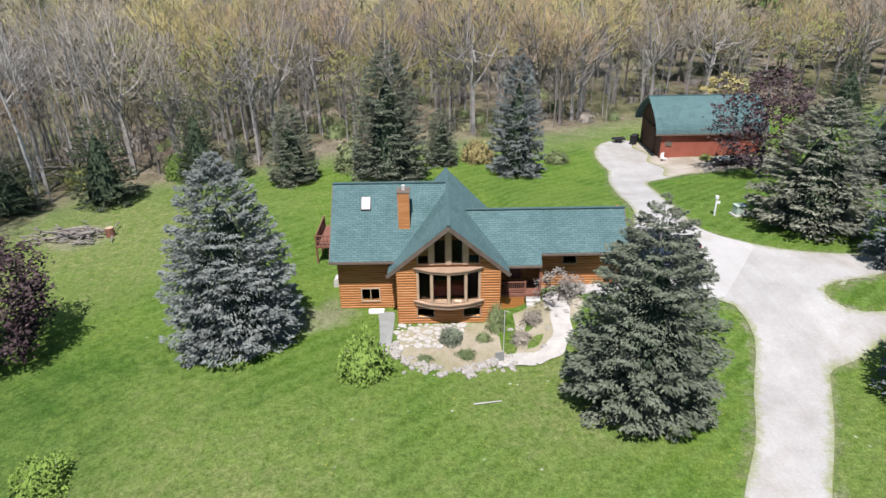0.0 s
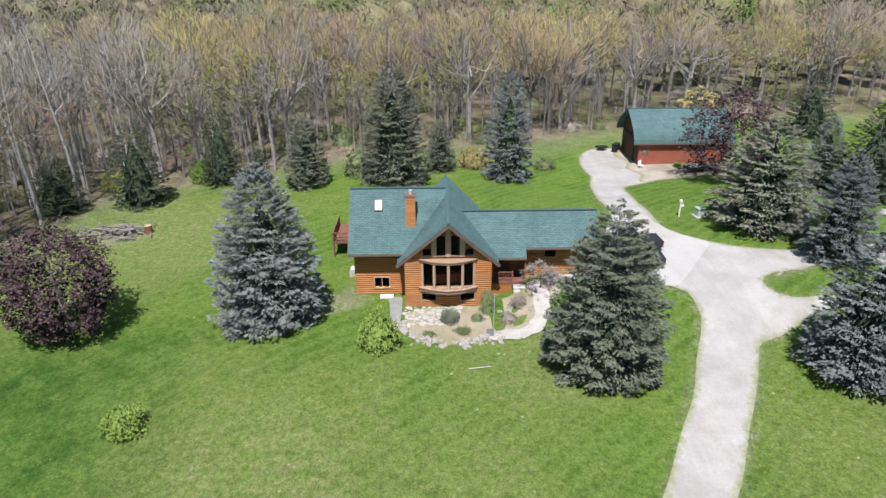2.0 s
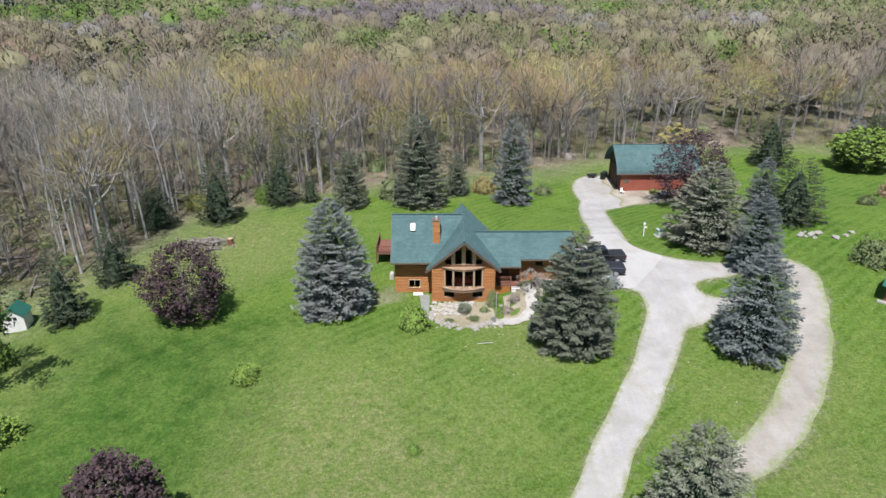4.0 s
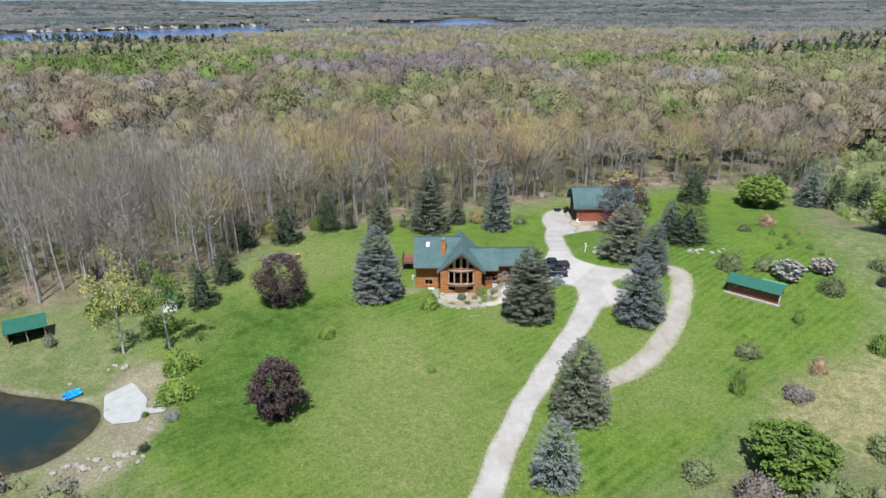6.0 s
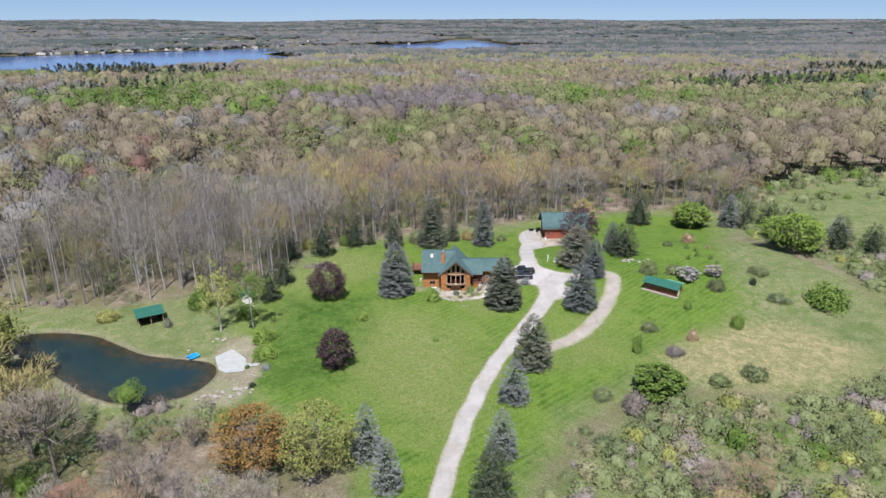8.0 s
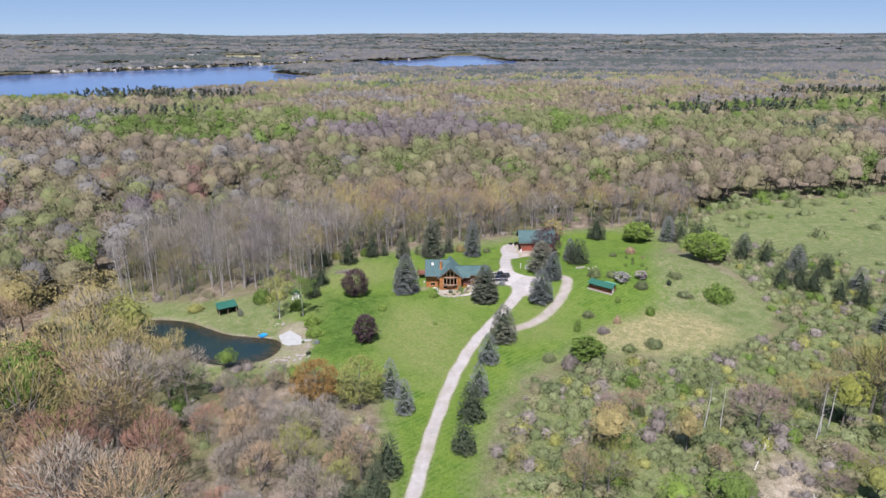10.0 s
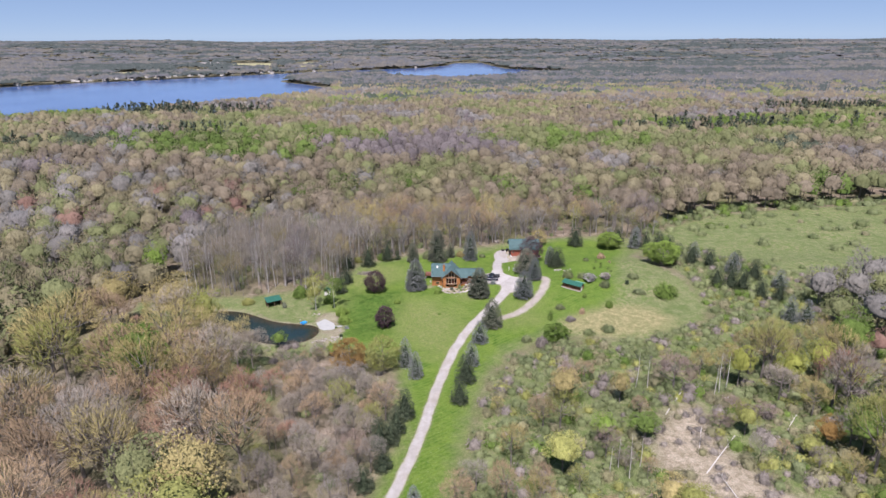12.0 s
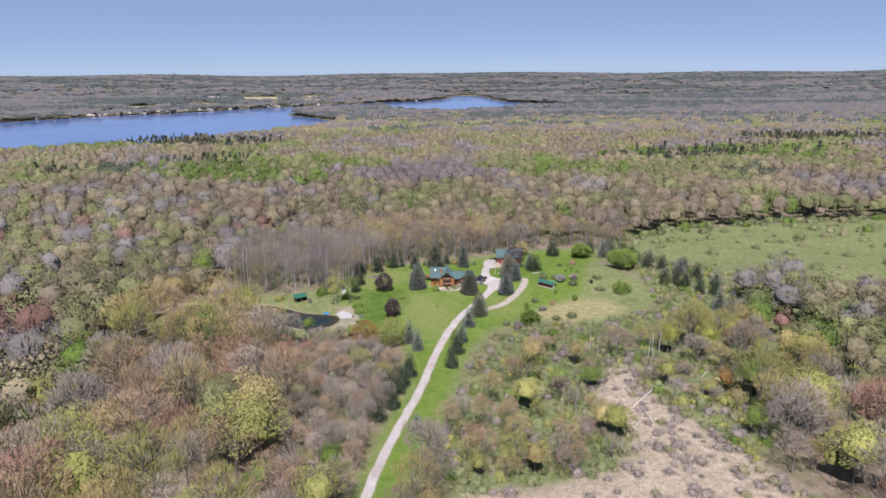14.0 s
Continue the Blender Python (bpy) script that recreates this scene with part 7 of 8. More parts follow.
# ---- front garden ----
BED = smooth_ring([(-3.5, 1.2), (-3.6, -1.6), (-3.0, -3.4), (-0.5, -4.3), (2.2, -4.2), (3.8, -3.2), (5.6, -3.2), (6.6, -2.2), (7.2, -0.4), (8.6, 0.4), (9.4, 2.6), (8.6, 3.9), (5.4, 2.3), (3.6, 2.2), (3.4, 1.3)], 2)
me = patch_mesh("garden_bed", lambda x, y: signed(BED, x, y) + 0.25 * np.sin(x * 3.1 + y) * np.sin(y * 2.7), -6, 11, -6, 5, 0.4, 0.03)
me.materials.append(gravel("stony_bed", (0.27, 0.25, 0.15), (0.40, 0.355, 0.28), 3.0, (0.15, 0.19, 0.075), 0.34))
tagged(new("garden_bed", me), "stony planting bed of pale soil and gravel before the house", "garden bed", kind="structure")
GPATH = [(-4.95, 2.9), (-3.75, 2.9), (-3.72, 1.2), (-3.78, -1.4), (-3.95, -3.0), (-4.6, -3.0), (-4.55, -0.5), (-4.75, 1.6)]
me = patch_mesh("side_path", lambda x, y: signed(GPATH, x, y), -6, -3, -4, 4, 0.3, 0.06)
me.materials.append(MAT["slate_path"])
tagged(new("side_path", me), "grey-green paved path beside the prow wall", "path", kind="structure")
rngr = np.random.default_rng(31)


def slab_stone(seed, r):
    """A flat irregular paving stone."""
    rg = np.random.default_rng(seed)
    k = 8
    ring = [(math.cos(6.283 * i / k) * r * rg.uniform(0.8, 1.1), math.sin(6.283 * i / k) * r * 0.8 * rg.uniform(0.8, 1.1)) for i in range(k)]
    bm = prism(ring, "z", -0.06, 0.05)
    me = bpy.data.meshes.new("paving_stone")
    bmesh.ops.bevel(bm, geom=[e for e in bm.edges if all(v.co.z > 0 for v in e.verts)], offset=0.03, segments=1, affect="EDGES")
    bm.to_mesh(me)
    bm.free()
    me.materials.append(MAT["flag"])
    return me


stones = [slab_stone(s, 0.62) for s in range(5)]
WALKWAY2 = smooth_ring(WALKWAY[1:], 3, False)


def walkway_inner(x, y):
    gap = np.abs(edge_dist([(5.25, -4), (5.25, -2)], x, y, False)) - 0.05
    return np.minimum(0.62 + 0.1 * np.sin(x * 3 + y * 2) - edge_dist(WALKWAY2, x, y, False), gap)


me = patch_mesh("walkway", walkway_inner, 2.4, 8.8, -4.5, 3.8, 0.2, 0.1)
me.materials.append(MAT["flag"])
tagged(new("walkway", me), "curved pale stone walkway to the porch", "walkway", kind="structure")
flags = thing("stone_terrace", 0, 0, 0, "terrace of pale irregular flagstones against the prow wall", "terrace", kind="structure")
spots = []
for k in range(420):
    x, y, r = rngr.uniform(-3.5, 0.9), rngr.uniform(-1.7, 1.15), rngr.choice([0.36, 0.26, 0.17, 0.11], p=[0.2, 0.3, 0.3, 0.2])
    if (x < -0.6 or y > 0.2) and all((x - a) ** 2 + (y - b) ** 2 > (0.86 * (r + c)) ** 2 for a, b, c in spots):
        spots.append((x, y, r))
        piece("paving_stone", stones[int(rngr.integers(5))], flags, pose(x, y, gz(x, y) + 0.05 + rngr.uniform(0, 0.02), rngr.normal() * 3, rngr.normal() * 3, rngr.uniform(0, 360)) @ Matrix.Scale(r / 0.55, 4))


def boulder_mesh(seed):
    bm = blob(1, 1.0, 0.8, 0.62, seed, 0.5, 2)
    me = bpy.data.meshes.new("boulder")
    bm.to_mesh(me)
    bm.free()
    me.materials.append(MAT["stone"])
    return me


boulders = [boulder_mesh(s) for s in range(5)]


def boulder(x, y, r, rg, label="pale weathered fieldstone boulder", group="garden boulders"):
    ob = new("boulder", boulders[int(rg.integers(5))])
    ob.matrix_world = Matrix.LocRotScale((x, y, gz(x, y) + r * 0.22), Euler((rg.normal() * 0.2, rg.normal() * 0.2, rg.uniform(0, 6.28))), (r, r, r))
    tagged(ob, label, "rock", group)


edge_line = smooth_ring([(-3.9, -1.2), (-3.4, -3.2), (-1.2, -4.4), (1.5, -4.5), (3.4, -3.6)], 2, False)
for k in range(90):
    u = rngr.random() * (len(edge_line) - 1)
    a, b = edge_line[int(u)], edge_line[int(u) + 1]
    f = u - int(u)
    boulder(a[0] * (1 - f) + b[0] * f + rngr.normal() * 0.35, a[1] * (1 - f) + b[1] * f + rngr.normal() * 0.35 + 0.3, rngr.uniform(0.07, 0.3) * (1 if k % 9 else 1.5), rngr)
for k in range(16):
    boulder(rngr.uniform(4, 8.5), rngr.uniform(-2.2, 2), rngr.uniform(0.1, 0.26), rngr)
for k in range(26):
    u = rngr.random()
    boulder(-47 + 9 * u + rngr.normal() * 0.7, -38.5 + 2 * u + rngr.normal() * 0.8, rngr.uniform(0.2, 0.5), rngr, "pale boulder on the stony bank", "shore boulders")
for x, y, r in ((-48.7, -17.4, 0.6), (-50.5, -16.6, 0.4), (-55, -20.5, 0.35), (-51, -17.5, 0.3), (-38.6, -32, 0.4), (-38.9, -30.8, 0.3)):
    boulder(x, y, r, rngr, "pale boulder on the sandy shore", "shore boulders")
for k in range(14):
    boulder(40 + rngr.uniform(0, 9), 13 + rngr.normal() * 0.8, rngr.uniform(0.2, 0.5), rngr, "pale boulder in the rough grass", "grass boulders")
log1 = thing("fallen_log", 2.0, -7.2, gz(2.0, -7.2) + 0.06, "thin bleached branch lying on the grass", "log", rz=8)
part("trunk", rod((-0.8, 0, 0.0), (0.8, 0, 0.02), 0.045, 0.025, 7), MAT["bark_pale"], log1)
pole = thing("garden_pole", 3.3, -2.7, gz(3.3, -2.7), "thin grey metal pole with a hook in the planting bed", "pole")
part("shaft", rod((0, 0, -0.2), (0, 0, 3.3), 0.028, None, 8), MAT["concrete"], pole)
part("hook", rod((0, 0, 3.3), (0.28, 0, 3.18), 0.02, None, 6), MAT["concrete"], pole)
me = patch_mesh("wing_path", lambda x, y: signed([(8.3, 3.0), (12.3, 2.7), (12.4, 4.36), (8.3, 4.36)], x, y) + 0.06 * np.sin(3 * x), 8, 12.8, 2.4, 4.6, 0.25, 0.06)
me.materials.append(MAT["slab"])
tagged(new("wing_path", me), "pale concrete strip along the wing wall", "path", kind="structure")
sign = thing("garden_sign", 3.0, -3.3, gz(3.0, -3.3), "small pale slate board leaning among the stones", "sign", rz=10)
part("board", box(-0.28, 0.28, -0.03, 0.03, 0.0, 0.75, 0.01), MAT["slate_path"], sign)

# ---- shrubs and garden trees ----
shrub_kits = {}


def bush(x, y, r, h, mat, label, seed=0, n=520, leaf=0.2, category="shrub", group=""):
    key = (mat, seed, n, leaf)
    if key not in shrub_kits:
        wd, cr = shrub(seed + 3, 1.0, 1.0, n, leaf)
        if n > 600:
            cr = merge([cr, dome(np.random.default_rng(seed), np.array([0, 0, 0.2]), np.array([0.68, 0.68, 0.6]), 9)])
        shrub_kits[key] = Kit("shrub", [("stem", wd, "bark"), ("foliage", cr, mat)])
    return shrub_kits[key].place(x, y, h, label, category, group, seed * 1.3 + x, None, r / h)


def garden_tree(name, mats, x, y, h, r, label, seed, n=1500, leaf=0.16, low=0.18, trunk="bark", limbs=12):
    if trunk == "birch" or name in ("pine_tree",):
        wd, cr = bare_tree(seed, limbs, 3, n, 10, 0.33, leaf * 10 / h, 0.016, 6, low)
    else:
        wd, cr = dense_tree(seed, n, leaf * 10 / h, low, 0.42)
    k = Kit(name, [("trunk", wd, trunk), ("crown", cr, mats)])
    return k.place(x, y, h / 10, label, "tree", "", seed, None, (r / 3.4) / (h / 10))


garden_tree("copper_beech", "leaf_copper", -29.6, -0.6, 9.0, 4.2, "copper beech with dark purple leaves on the lawn", 61, 10500, 0.17, 0.04)
garden_tree("copper_beech", "leaf_copper", -23.3, -29.8, 8.0, 3.3, "copper beech with dark purple leaves on the lawn", 62, 6500, 0.22, 0.04)
garden_tree("copper_beech", "leaf_copper", 34.8, 31.4, 11.4, 5.4, "copper beech with purple leaves beside the barn", 63, 6500, 0.22, 0.08)
garden_tree("maple_tree", "twig_rust", -31.4, -56.5, 10.5, 5.6, "round maple in rust-orange bud", 64, 6500, 0.2, 0.07)
garden_tree("maple_tree", "bud_yellow", -21.4, -57.5, 11.5, 5.6, "round maple in olive-yellow bud", 65, 6500, 0.2, 0.07)
garden_tree("birch_tree", "bud_yellow", -50.6, -13.6, 12.5, 3.6, "slender white-barked birch in young leaf", 66, 2800, 0.26, 0.3, "birch", 9)
garden_tree("birch_tree", "bud_green", -43.8, -13.4, 12.0, 3.6, "slender white-barked birch in young leaf", 67, 2800, 0.26, 0.3, "birch", 9)
garden_tree("round_tree", "leaf_bright", 73.5, 52.0, 8.0, 5.6, "round tree in fresh green leaf", 68, 4200, 0.3, 0.05)
garden_tree("broad_tree", "leaf_bright", 88.0, 20.0, 9.5, 7.4, "broad tree in yellow-green young leaf", 69, 8000, 0.24, 0.07)
garden_tree("flowering_tree", "bud_green", 34.1, -41.2, 5.6, 4.2, "broad apple tree in leaf with white blossom", 71, 4200, 0.24, 0.03)
garden_tree("apple_tree", "blossom", 53.5, -0.2, 3.2, 2.4, "small apple tree in white blossom", 72, 1300, 0.2, 0.1)
garden_tree("apple_tree", "blossom_pink", 59.9, 1.4, 2.6, 2.0, "small fruit tree in pale pink blossom", 73, 1000, 0.18, 0.1)
garden_tree("plum_tree", "bough_pale", 7.5, 2.0, 2.5, 1.65, "small ornamental tree in pale pink blossom by the porch", 74, 1500, 0.06, 0.1)
garden_tree("round_tree", "bough_tan", 42.0, 58.0, 7.5, 4.2, "round tree in pale green bud behind the barn", 75, 1600, 0.28, 0.1)
for i, (x, y, r, h, mat, lab) in enumerate([
        (-5.1, -4.2, 1.6, 2.8, "leaf_bright", "bright green leafy shrub on the lawn"), (-20.2, -12.0, 1.4, 1.6, "leaf_bright", "low bright green shrub on the lawn"), (-4.4, -21.0, 0.7, 0.8, "bud_green", "tiny green sapling on the lawn"),
        (-40.0, -18.8, 2.6, 2.8, "leaf_bright", "rounded green shrub above the shore"), (-38.1, -25.3, 2.6, 2.5, "leaf_bright", "rounded olive-green shrub above the shore"), (-77.6, -8.2, 2.6, 2.1, "bud_yellow", "lime-green shrub by the pond"),
        (-62.8, -11.4, 1.0, 2.4, "needle_green", "small dark green sapling by the pond"), (-37.6, -35.7, 0.8, 0.9, "needle_dark", "dark clipped evergreen ball"), (-36.6, -30.0, 1.0, 1.1, "needle_blue", "grey-green evergreen ball by the patio"), (-40.4, -29.2, 0.5, 0.8, "bud_green", "small green shrub by the patio"),
        (34.5, -27.3, 1.1, 3.6, "bud_green", "slender young tree in fresh leaf"), (39.2, -19.2, 1.8, 1.7, "bush_sage", "sage-green shrub in the mown grass"), (46.1, -24.3, 1.2, 2.4, "bough_brown", "small thin brown-budded tree in the grass"), (56.5, -20.3, 1.4, 2.8, "bud_green", "small green tree in the grass"),
        (49.3, -12.5, 0.9, 2.0, "bud_green", "small green sapling in the grass"), (24.6, -41.3, 1.8, 2.0, "bush_sage", "pale sage-green shrub at the lawn edge"), (29.1, -45.3, 2.2, 3.4, "brush_bare", "grey-tan twiggy shrub at the lawn edge"), (45.4, -39.4, 2.0, 1.7, "bush_sage", "sage-green bush in dry grass"),
        (52.0, -38.2, 2.3, 2.1, "bush_sage", "grey-green bush in dry grass"), (41.2, -29.0, 1.9, 1.4, "brush_bare", "bare brown twiggy bush in dry grass"), (51.3, 3.2, 1.8, 2.2, "bush_sage", "green shrub behind the log shed"), (46.0, 4.4, 2.2, 3.0, "bush_sage", "tall green shrub in the grass"),
        (58.5, -4.4, 2.1, 2.5, "bush_sage", "green spreading shrub in the grass"), (67.5, -2.6, 0.9, 1.9, "needle_dark", "small dark conifer in the grass"), (71.1, 2.4, 2.4, 1.7, "bush_sage", "low grey-green bush in the meadow"), (57.1, 24, 1.4, 1.4, "bush_sage", "low green bush in the meadow"),
        (65.1, 31, 1.8, 2.6, "bough_brown", "small bare orchard tree"), (79.1, -12.0, 4.3, 4.8, "bud_green", "large green shrub at the meadow edge"), (70.1, -9.6, 2.6, 1.4, "bush_sage", "low grey-green bush in the meadow"), (16.4, 2.6, 1.2, 1.6, "needle_blue", "grey-green shrub beside the gravel pad"),
        (-58.9, -1.5, 3.4, 4.0, "bud_green", "green undergrowth shrub at the wood edge"), (-54, 0, 2.6, 3.4, "bud_yellow", "yellow-green undergrowth at the wood edge"), (-46.5, -8.5, 2.4, 3.0, "bud_green", "green undergrowth below the birches"), (3.1, 0.3, 0.7, 2.2, "bush_sage", "thin climbing shrub against the prow wall"),
        (2.2, -0.8, 0.6, 0.6, "bush_sage", "low grey-green garden plant"), (1.0, -2.6, 0.7, 0.5, "bush_sage", "low grey-green garden plant"), (4.6, -1.2, 0.8, 0.8, "bough_grey", "dry twiggy garden shrub"), (5.6, 0.6, 0.8, 0.9, "bough_grey", "dry twiggy garden shrub"), (8.6, 3.2, 1.0, 1.1, "bough_pale", "pale twiggy garden shrub"), (-1.6, -3.0, 0.6, 0.4, "bush_sage", "low green garden plant"),
        (32, 38.8, 0.9, 0.9, "bud_yellow", "yellow-green bush against the barn wall"), (-10.5, 36.5, 2.6, 3.4, "bush_sage", "pale green shrub between the spruces"), (-41, 34, 2.0, 2.6, "bud_yellow", "yellow-green shrub at the wood edge"), (-31, 37, 2.2, 3.0, "bud_green", "green shrub at the wood edge"), (4.2, 40, 2.2, 2.6, "bough_tan", "tan twiggy shrub at the wood edge"), (14, 40, 1.6, 1.4, "bush_sage", "low green shrub at the lawn edge")]):
    bush(x, y, r, h, mat, lab, i % 3, 1500 if r > 1.2 else 700, 0.1)
bush(0.1, -0.9, 0.8, 1.05, "needle_green", "low rounded dark green dwarf conifer by the terrace", 1, 3000, 0.085)
for x, y in ((61, 14), (63.5, 12), (62, 17.5), (66, 20), (64, 9), (58, 12), (60.5, 20)):
    bush(x, y, 0.65, 1.3, "bough_brown" if x > 64.8 else "bud_green", "small orchard sapling in rows on the grass", 2, 200, 0.16, "shrub", "orchard saplings")

# ---- scrub and meadow bushes ----
def thicket(seed, n, leaf):
    """A scrub bush: close-twigged body under a broken coat of small leaves."""
    wd, cr = shrub(seed, 1.0, 1.0, n, leaf, 2)
    return wd, merge([cr, dome(np.random.default_rng(seed), np.array([0, 0, 0.2]), np.array([0.6, 0.6, 0.5]))])


scrub_t = [thicket(400 + s, 160, 0.125) for s in range(4)] + [thicket(410 + s, 240, 0.115) for s in range(3)]
xs, ys = jitter_grid(rng, -10, 175, -158, 62, 2.7)
ok = inside(SCRUB, xs, ys) & (drive_inner(xs, ys) < -4) & (signed(STRAW, xs, ys) < rng.exponential(1.2, len(xs)) - 1) & (rng.random(len(xs)) < np.where(xs > 100, 0.66, 0.82))
xs, ys = xs[ok], ys[ok]
u = rng.random(len(xs))
ks = np.select([u < 0.6, u < 0.66, u < 0.74, u < 0.87, u < 0.94], [SAGE, GREEN, YELLOW, TAN, GREY], np.where(u < 0.97, PURPLE, BROWN))
ks = np.where((xs > 58) & (ys < -76) & (ks == SAGE), np.select([u < 0.16, u < 0.3, u < 0.38], [YELLOW, TAN, PURPLE], SAGE), ks)
rs = rng.uniform(1.0, 3.0, len(xs))
extra_x, extra_y = jitter_grid(rng, 100, 330, -40, 140, 11)
ok = (signed(FIELD, extra_x, extra_y) > 1) & (rng.random(len(extra_x)) < np.where(extra_y - 0.1 * extra_x > 60, 0.75, 0.22))
extra_x, extra_y = extra_x[ok], extra_y[ok]
fl_x, fl_y = jitter_grid(rng, -112, 70, -108, 90, 5.0)
ok = (signed(CLEARING, fl_x, fl_y) < -0.5) & (signed(CLEARING, fl_x, fl_y) > -30) & ((fl_y > -60) | (fl_x < -8)) & (signed(POND, fl_x, fl_y) < -1) & (rng.random(len(fl_x)) < 0.6)
fl_x, fl_y = fl_x[ok], fl_y[ok]
ed_x, ed_y = jitter_grid(rng, 60, 345, -60, 185, 4.2)
ok = (signed(FIELD, ed_x, ed_y) < 0) & (signed(FIELD, ed_x, ed_y) > -13) & (signed(CLEARING, ed_x, ed_y) < -1) & (ed_y > 40) & (rng.random(len(ed_x)) < 0.8)
extra_x, extra_y = np.concatenate([extra_x, ed_x[ok]]), np.concatenate([extra_y, ed_y[ok]])
bk_x, bk_y = jitter_grid(rng, -100, -34, -62, -22, 3.0)
ok = (signed(POND, bk_x, bk_y) < -1.5) & (signed(POND, bk_x, bk_y) > -13) & (bk_y < -0.55 * bk_x - 66) & (rng.random(len(bk_x)) < 0.7)
fl_x, fl_y = np.concatenate([fl_x, bk_x[ok]]), np.concatenate([fl_y, bk_y[ok]])
st_x, st_y = jitter_grid(rng, 30, 120, -178, -76, 3.2)
ok = (signed(STRAW, st_x, st_y) > -1) & (rng.random(len(st_x)) < np.where(st_x > 58, 0.62, 0.22))
fl_x, fl_y = np.concatenate([fl_x, st_x[ok]]), np.concatenate([fl_y, st_y[ok]])
ax, ay = np.concatenate([xs, extra_x, fl_x]), np.concatenate([ys, extra_y, fl_y])
ak = np.concatenate([ks, np.where(rng.random(len(extra_x)) < 0.78, SAGE, np.where(rng.random(len(extra_x)) < 0.6, GREEN, TAN)), np.select([rng.random(len(fl_x)) < 0.3, rng.random(len(fl_x)) < 0.35, rng.random(len(fl_x)) < 0.4], [SAGE, GREY, TAN], SAGE)])
ak = np.where(signed(STRAW, ax, ay) > 0, np.select([rng.random(len(ak)) < 0.5, rng.random(len(ak)) < 0.4], [PURPLE, GREY], TAN), ak)
ar = np.concatenate([rs, rng.uniform(1.5, 4.6, len(extra_x)), rng.uniform(0.8, 2.5, len(fl_x))])
scatter("scrub", scrub_t, np.c_[ax, ay, ground_z(ax, ay) - 0.05], np.c_[ar, ar * rng.uniform(0.7, 1.25, len(ar))], rng.uniform(0, 6.28, len(ar)), np.where((np.arange(len(ar)) < len(ar) - len(fl_x)) & ((ay < -88) | (ax > 80)), rng.integers(0, 4, len(ar)), 4 + rng.integers(0, 3, len(ar))), ak, "tangled sage-green and grey scrub bushes", "scrub", SCRUB_SLOTS)

# trees that stand singly in the scrub and by the pond
single = {}


def scrub_tree(x, y, h, r, mat, label, leafy, seed, trunk="bark"):
    if (mat, leafy, seed) not in single:
        wd, cr = crown_tree(600 + seed, 18, 150 if leafy else 120, 0.27 if leafy else 0.44, 15.0, 5.0, not leafy, 0.6 if leafy else 0.0, 4, 0.07)
        single[mat, leafy, seed] = Kit("scrub_tree", [("trunk", wd, trunk), ("crown", cr, mat)])
    single[mat, leafy, seed].place(x, y, h / 14.4, label, "tree", "scrub trees", x, None, (r / 5.6) / (h / 14.4))


for i, (x, y, h, r, mat, label, leafy) in enumerate(SINGLES):
    scrub_tree(x, y, h, r, mat, label, leafy, i % 4)
snag_wood = [bare_tree(640 + k, 5, 1, 40, 12.0, 0.08, 0.0, 0.011, 6, 0.5, 0.03, 0.8) for k in range(2)]
snag_kits = [Kit("dead_birch", [("trunk", wd, "birch"), ("crown", cr, "twig_pale")]) for wd, cr in snag_wood]
for i, (x, y, h) in enumerate([(52, -72, 12), (55, -72.5, 10.5), (74, -75, 13), (76.8, -73, 12), (71.5, -78, 11), (38.5, -106, 9), (41, -107, 10), (43.5, -106, 9.5), (36, -108, 8.5), (40, -110, 9)]):
    snag_kits[i % 2].place(x, y, h / 12, "slender bare white-barked birch stem in the scrub", "tree", "white birch stems", i * 1.7, None, 1.0)

# dead stems leaning and lying in the pale dry brush
for x, y, u, v, rise, r in [(57.5, -109.6, 69.6, -96.0, 0.8, 0.16), (55.9, -85.8, 62.5, -77.5, 1.6, 0.12), (59, -101, 61.5, -95, 2.4, 0.1), (70, -79.5, 75, -79, 0.9, 0.12), (84, -93, 88, -89, 2.0, 0.11), (52, -124, 57, -119, 1.0, 0.12), (61, -118, 60, -110, 0.5, 0.13)]:
    stem = thing("dead_tree", x, y, gz(x, y), "pale bare dead tree leaning in dry brush", "tree", "dead trees")
    part("trunk", rod((0, 0, 0.05), (u - x, v - y, rise), r, r * 0.55, 7), MAT["birch"], stem)
    for k in range(4):
        f, q = 0.45 + 0.13 * k, (1 if k % 2 else -1) * (0.9 - 0.12 * k)
        part("branch", rod(((u - x) * f, (v - y) * f, rise * f + 0.05), ((u - x) * (f + 0.09) + q * 0.7, (v - y) * (f + 0.09) - q * 0.6, rise * f + 0.8), r * 0.4, r * 0.15, 5), MAT["birch"], stem)

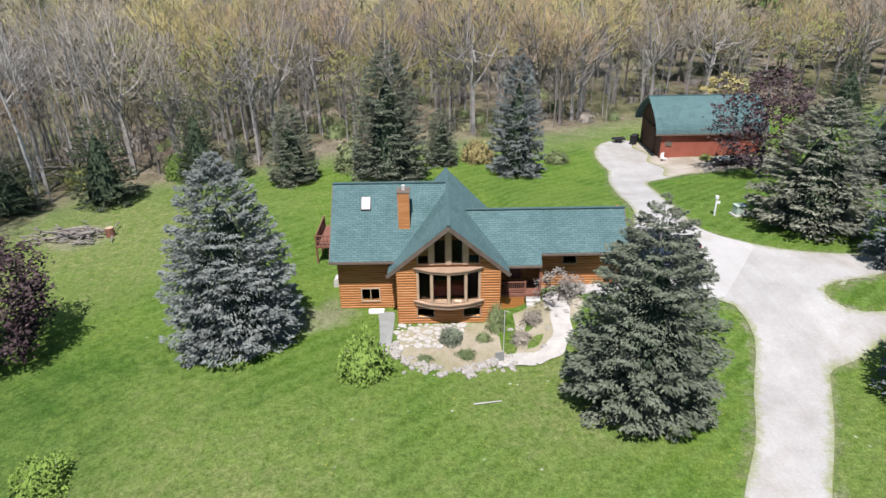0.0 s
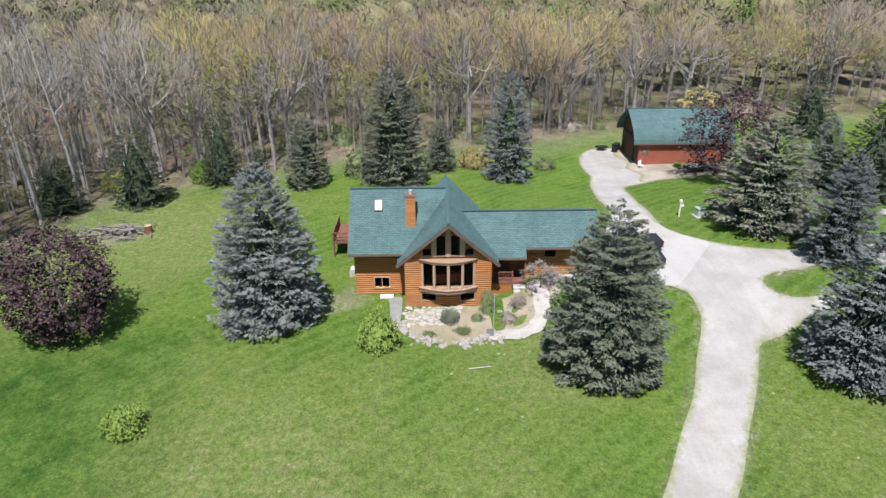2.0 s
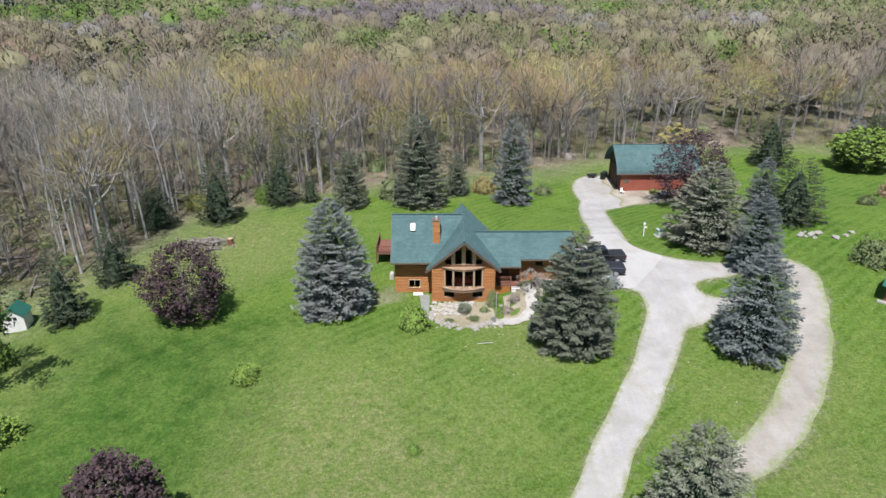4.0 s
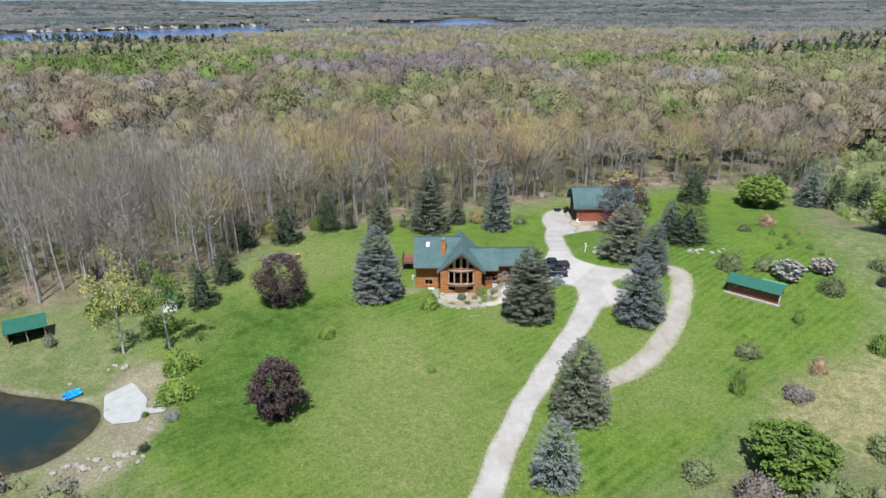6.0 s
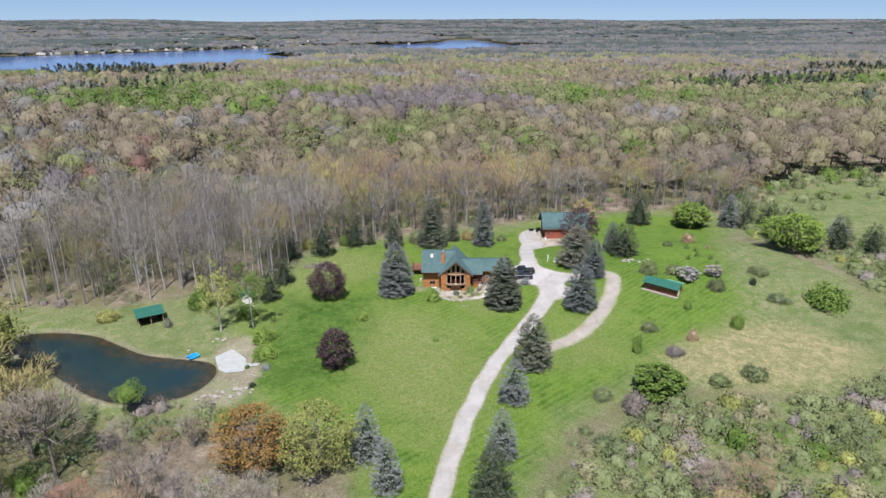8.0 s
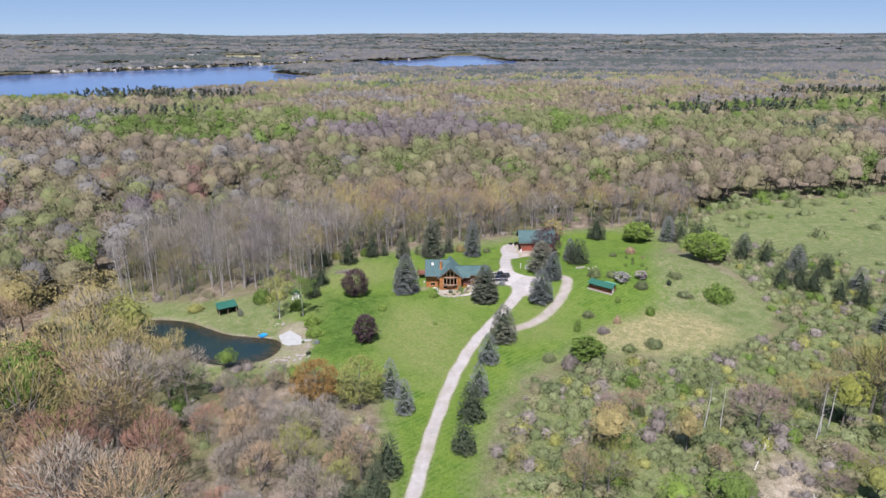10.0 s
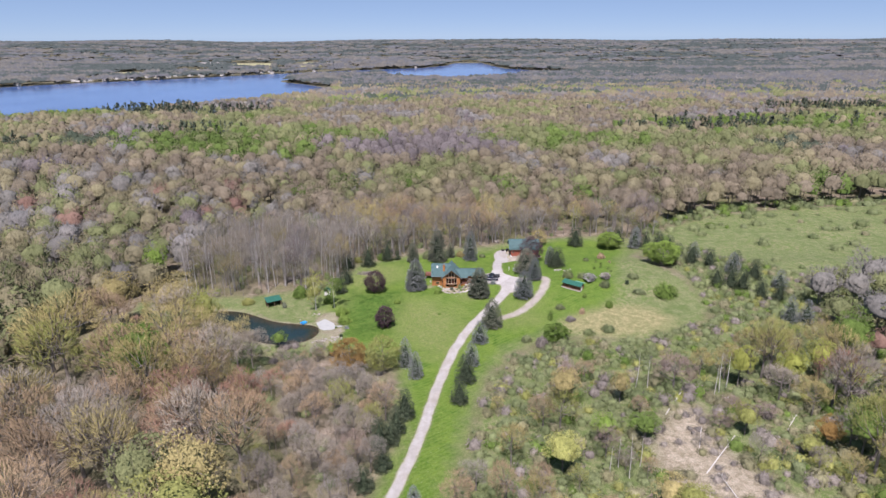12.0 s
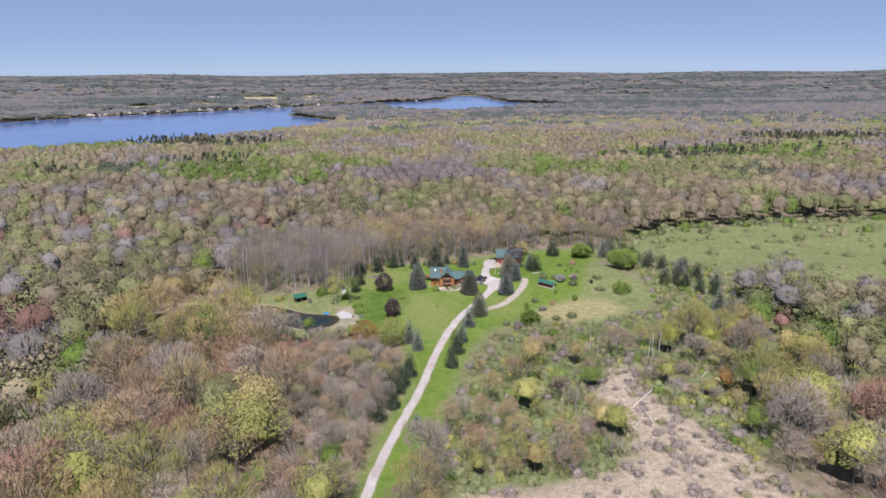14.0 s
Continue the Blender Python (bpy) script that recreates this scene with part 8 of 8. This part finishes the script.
# fallen trunks on the woodland floor
for k in range(26):
    x, y = rngr.uniform(-100, -44), rngr.uniform(4, 50)
    if gz(x, y) > POND_Z and not inside(CLEARING, np.array([x]), np.array([y]))[0]:
        lg = thing("fallen_log", x, y, gz(x, y) + 0.1, "grey fallen trunk on the leaf litter", "log", "fallen logs", rngr.uniform(0, 360))
        part("trunk", rod((-3, 0, 0.1), (3, 0, 0.14), 0.18, 0.09, 7), MAT["bark"], lg)

# ---- far shore ----
MAT["far_roof"] = simple("grey_roof", (0.22, 0.21, 0.2), (0.3, 0.28, 0.26), 0.3, 0.9, 0.1, 0.01, 4)


def far_house(x, y, w, d, h, rz):
    e = thing("lake_house", x, y, gz(x, y), "small pale house on the far lake shore", "house", "lakeside houses", rz)
    part("wall", box(-w / 2, w / 2, -d / 2, d / 2, -2, h), MAT["white"], e)
    part("roof", prism([(-d / 2 - 0.5, h), (d / 2 + 0.5, h), (0, h + d * 0.3)], "x", -w / 2 - 0.5, w / 2 + 0.5), MAT["far_roof"], e)
    for k in (-0.3, 0.0, 0.3):
        part("window", box(k * w - 0.6, k * w + 0.6, -d / 2 - 0.06, -d / 2, 1.2, 2.6), MAT["car_glass"], e)


for x, y, w in ((-1010, 1290, 12), (-965, 1375, 10), (-935, 1420, 13), (-880, 1440, 12), (-830, 1485, 10), (-780, 1530, 11), (-700, 1625, 10), (-655, 1665, 12), (-610, 1705, 10), (-575, 1740, 13), (-540, 1775, 11), (-480, 1830, 10), (-430, 1870, 10), (-620, 1800, 14), (-720, 1720, 13), (-120, 2110, 10), (240, 2030, 10), (700, 2050, 12), (560, 1940, 10)):
    far_house(x, y, w, 9, 5.0, rngr.uniform(-30, 30))
for k in range(26):
    u = k / 25
    hx, hy = -960 + 470 * u + rngr.normal() * 8, 1385 + 470 * u + abs(rngr.normal()) * 35 + 26
    if signed(LAKE, np.array([hx]), np.array([hy]))[0] < -14:
        far_house(hx, hy, rngr.uniform(9, 17), 9, rngr.uniform(4, 6.5), rngr.uniform(-40, 40))
far_house(-895, 2235, 70, 24, 8, 4)
far_house(-830, 2150, 46, 18, 6, -6)
far_house(-470, 2260, 60, 16, 6, 3)
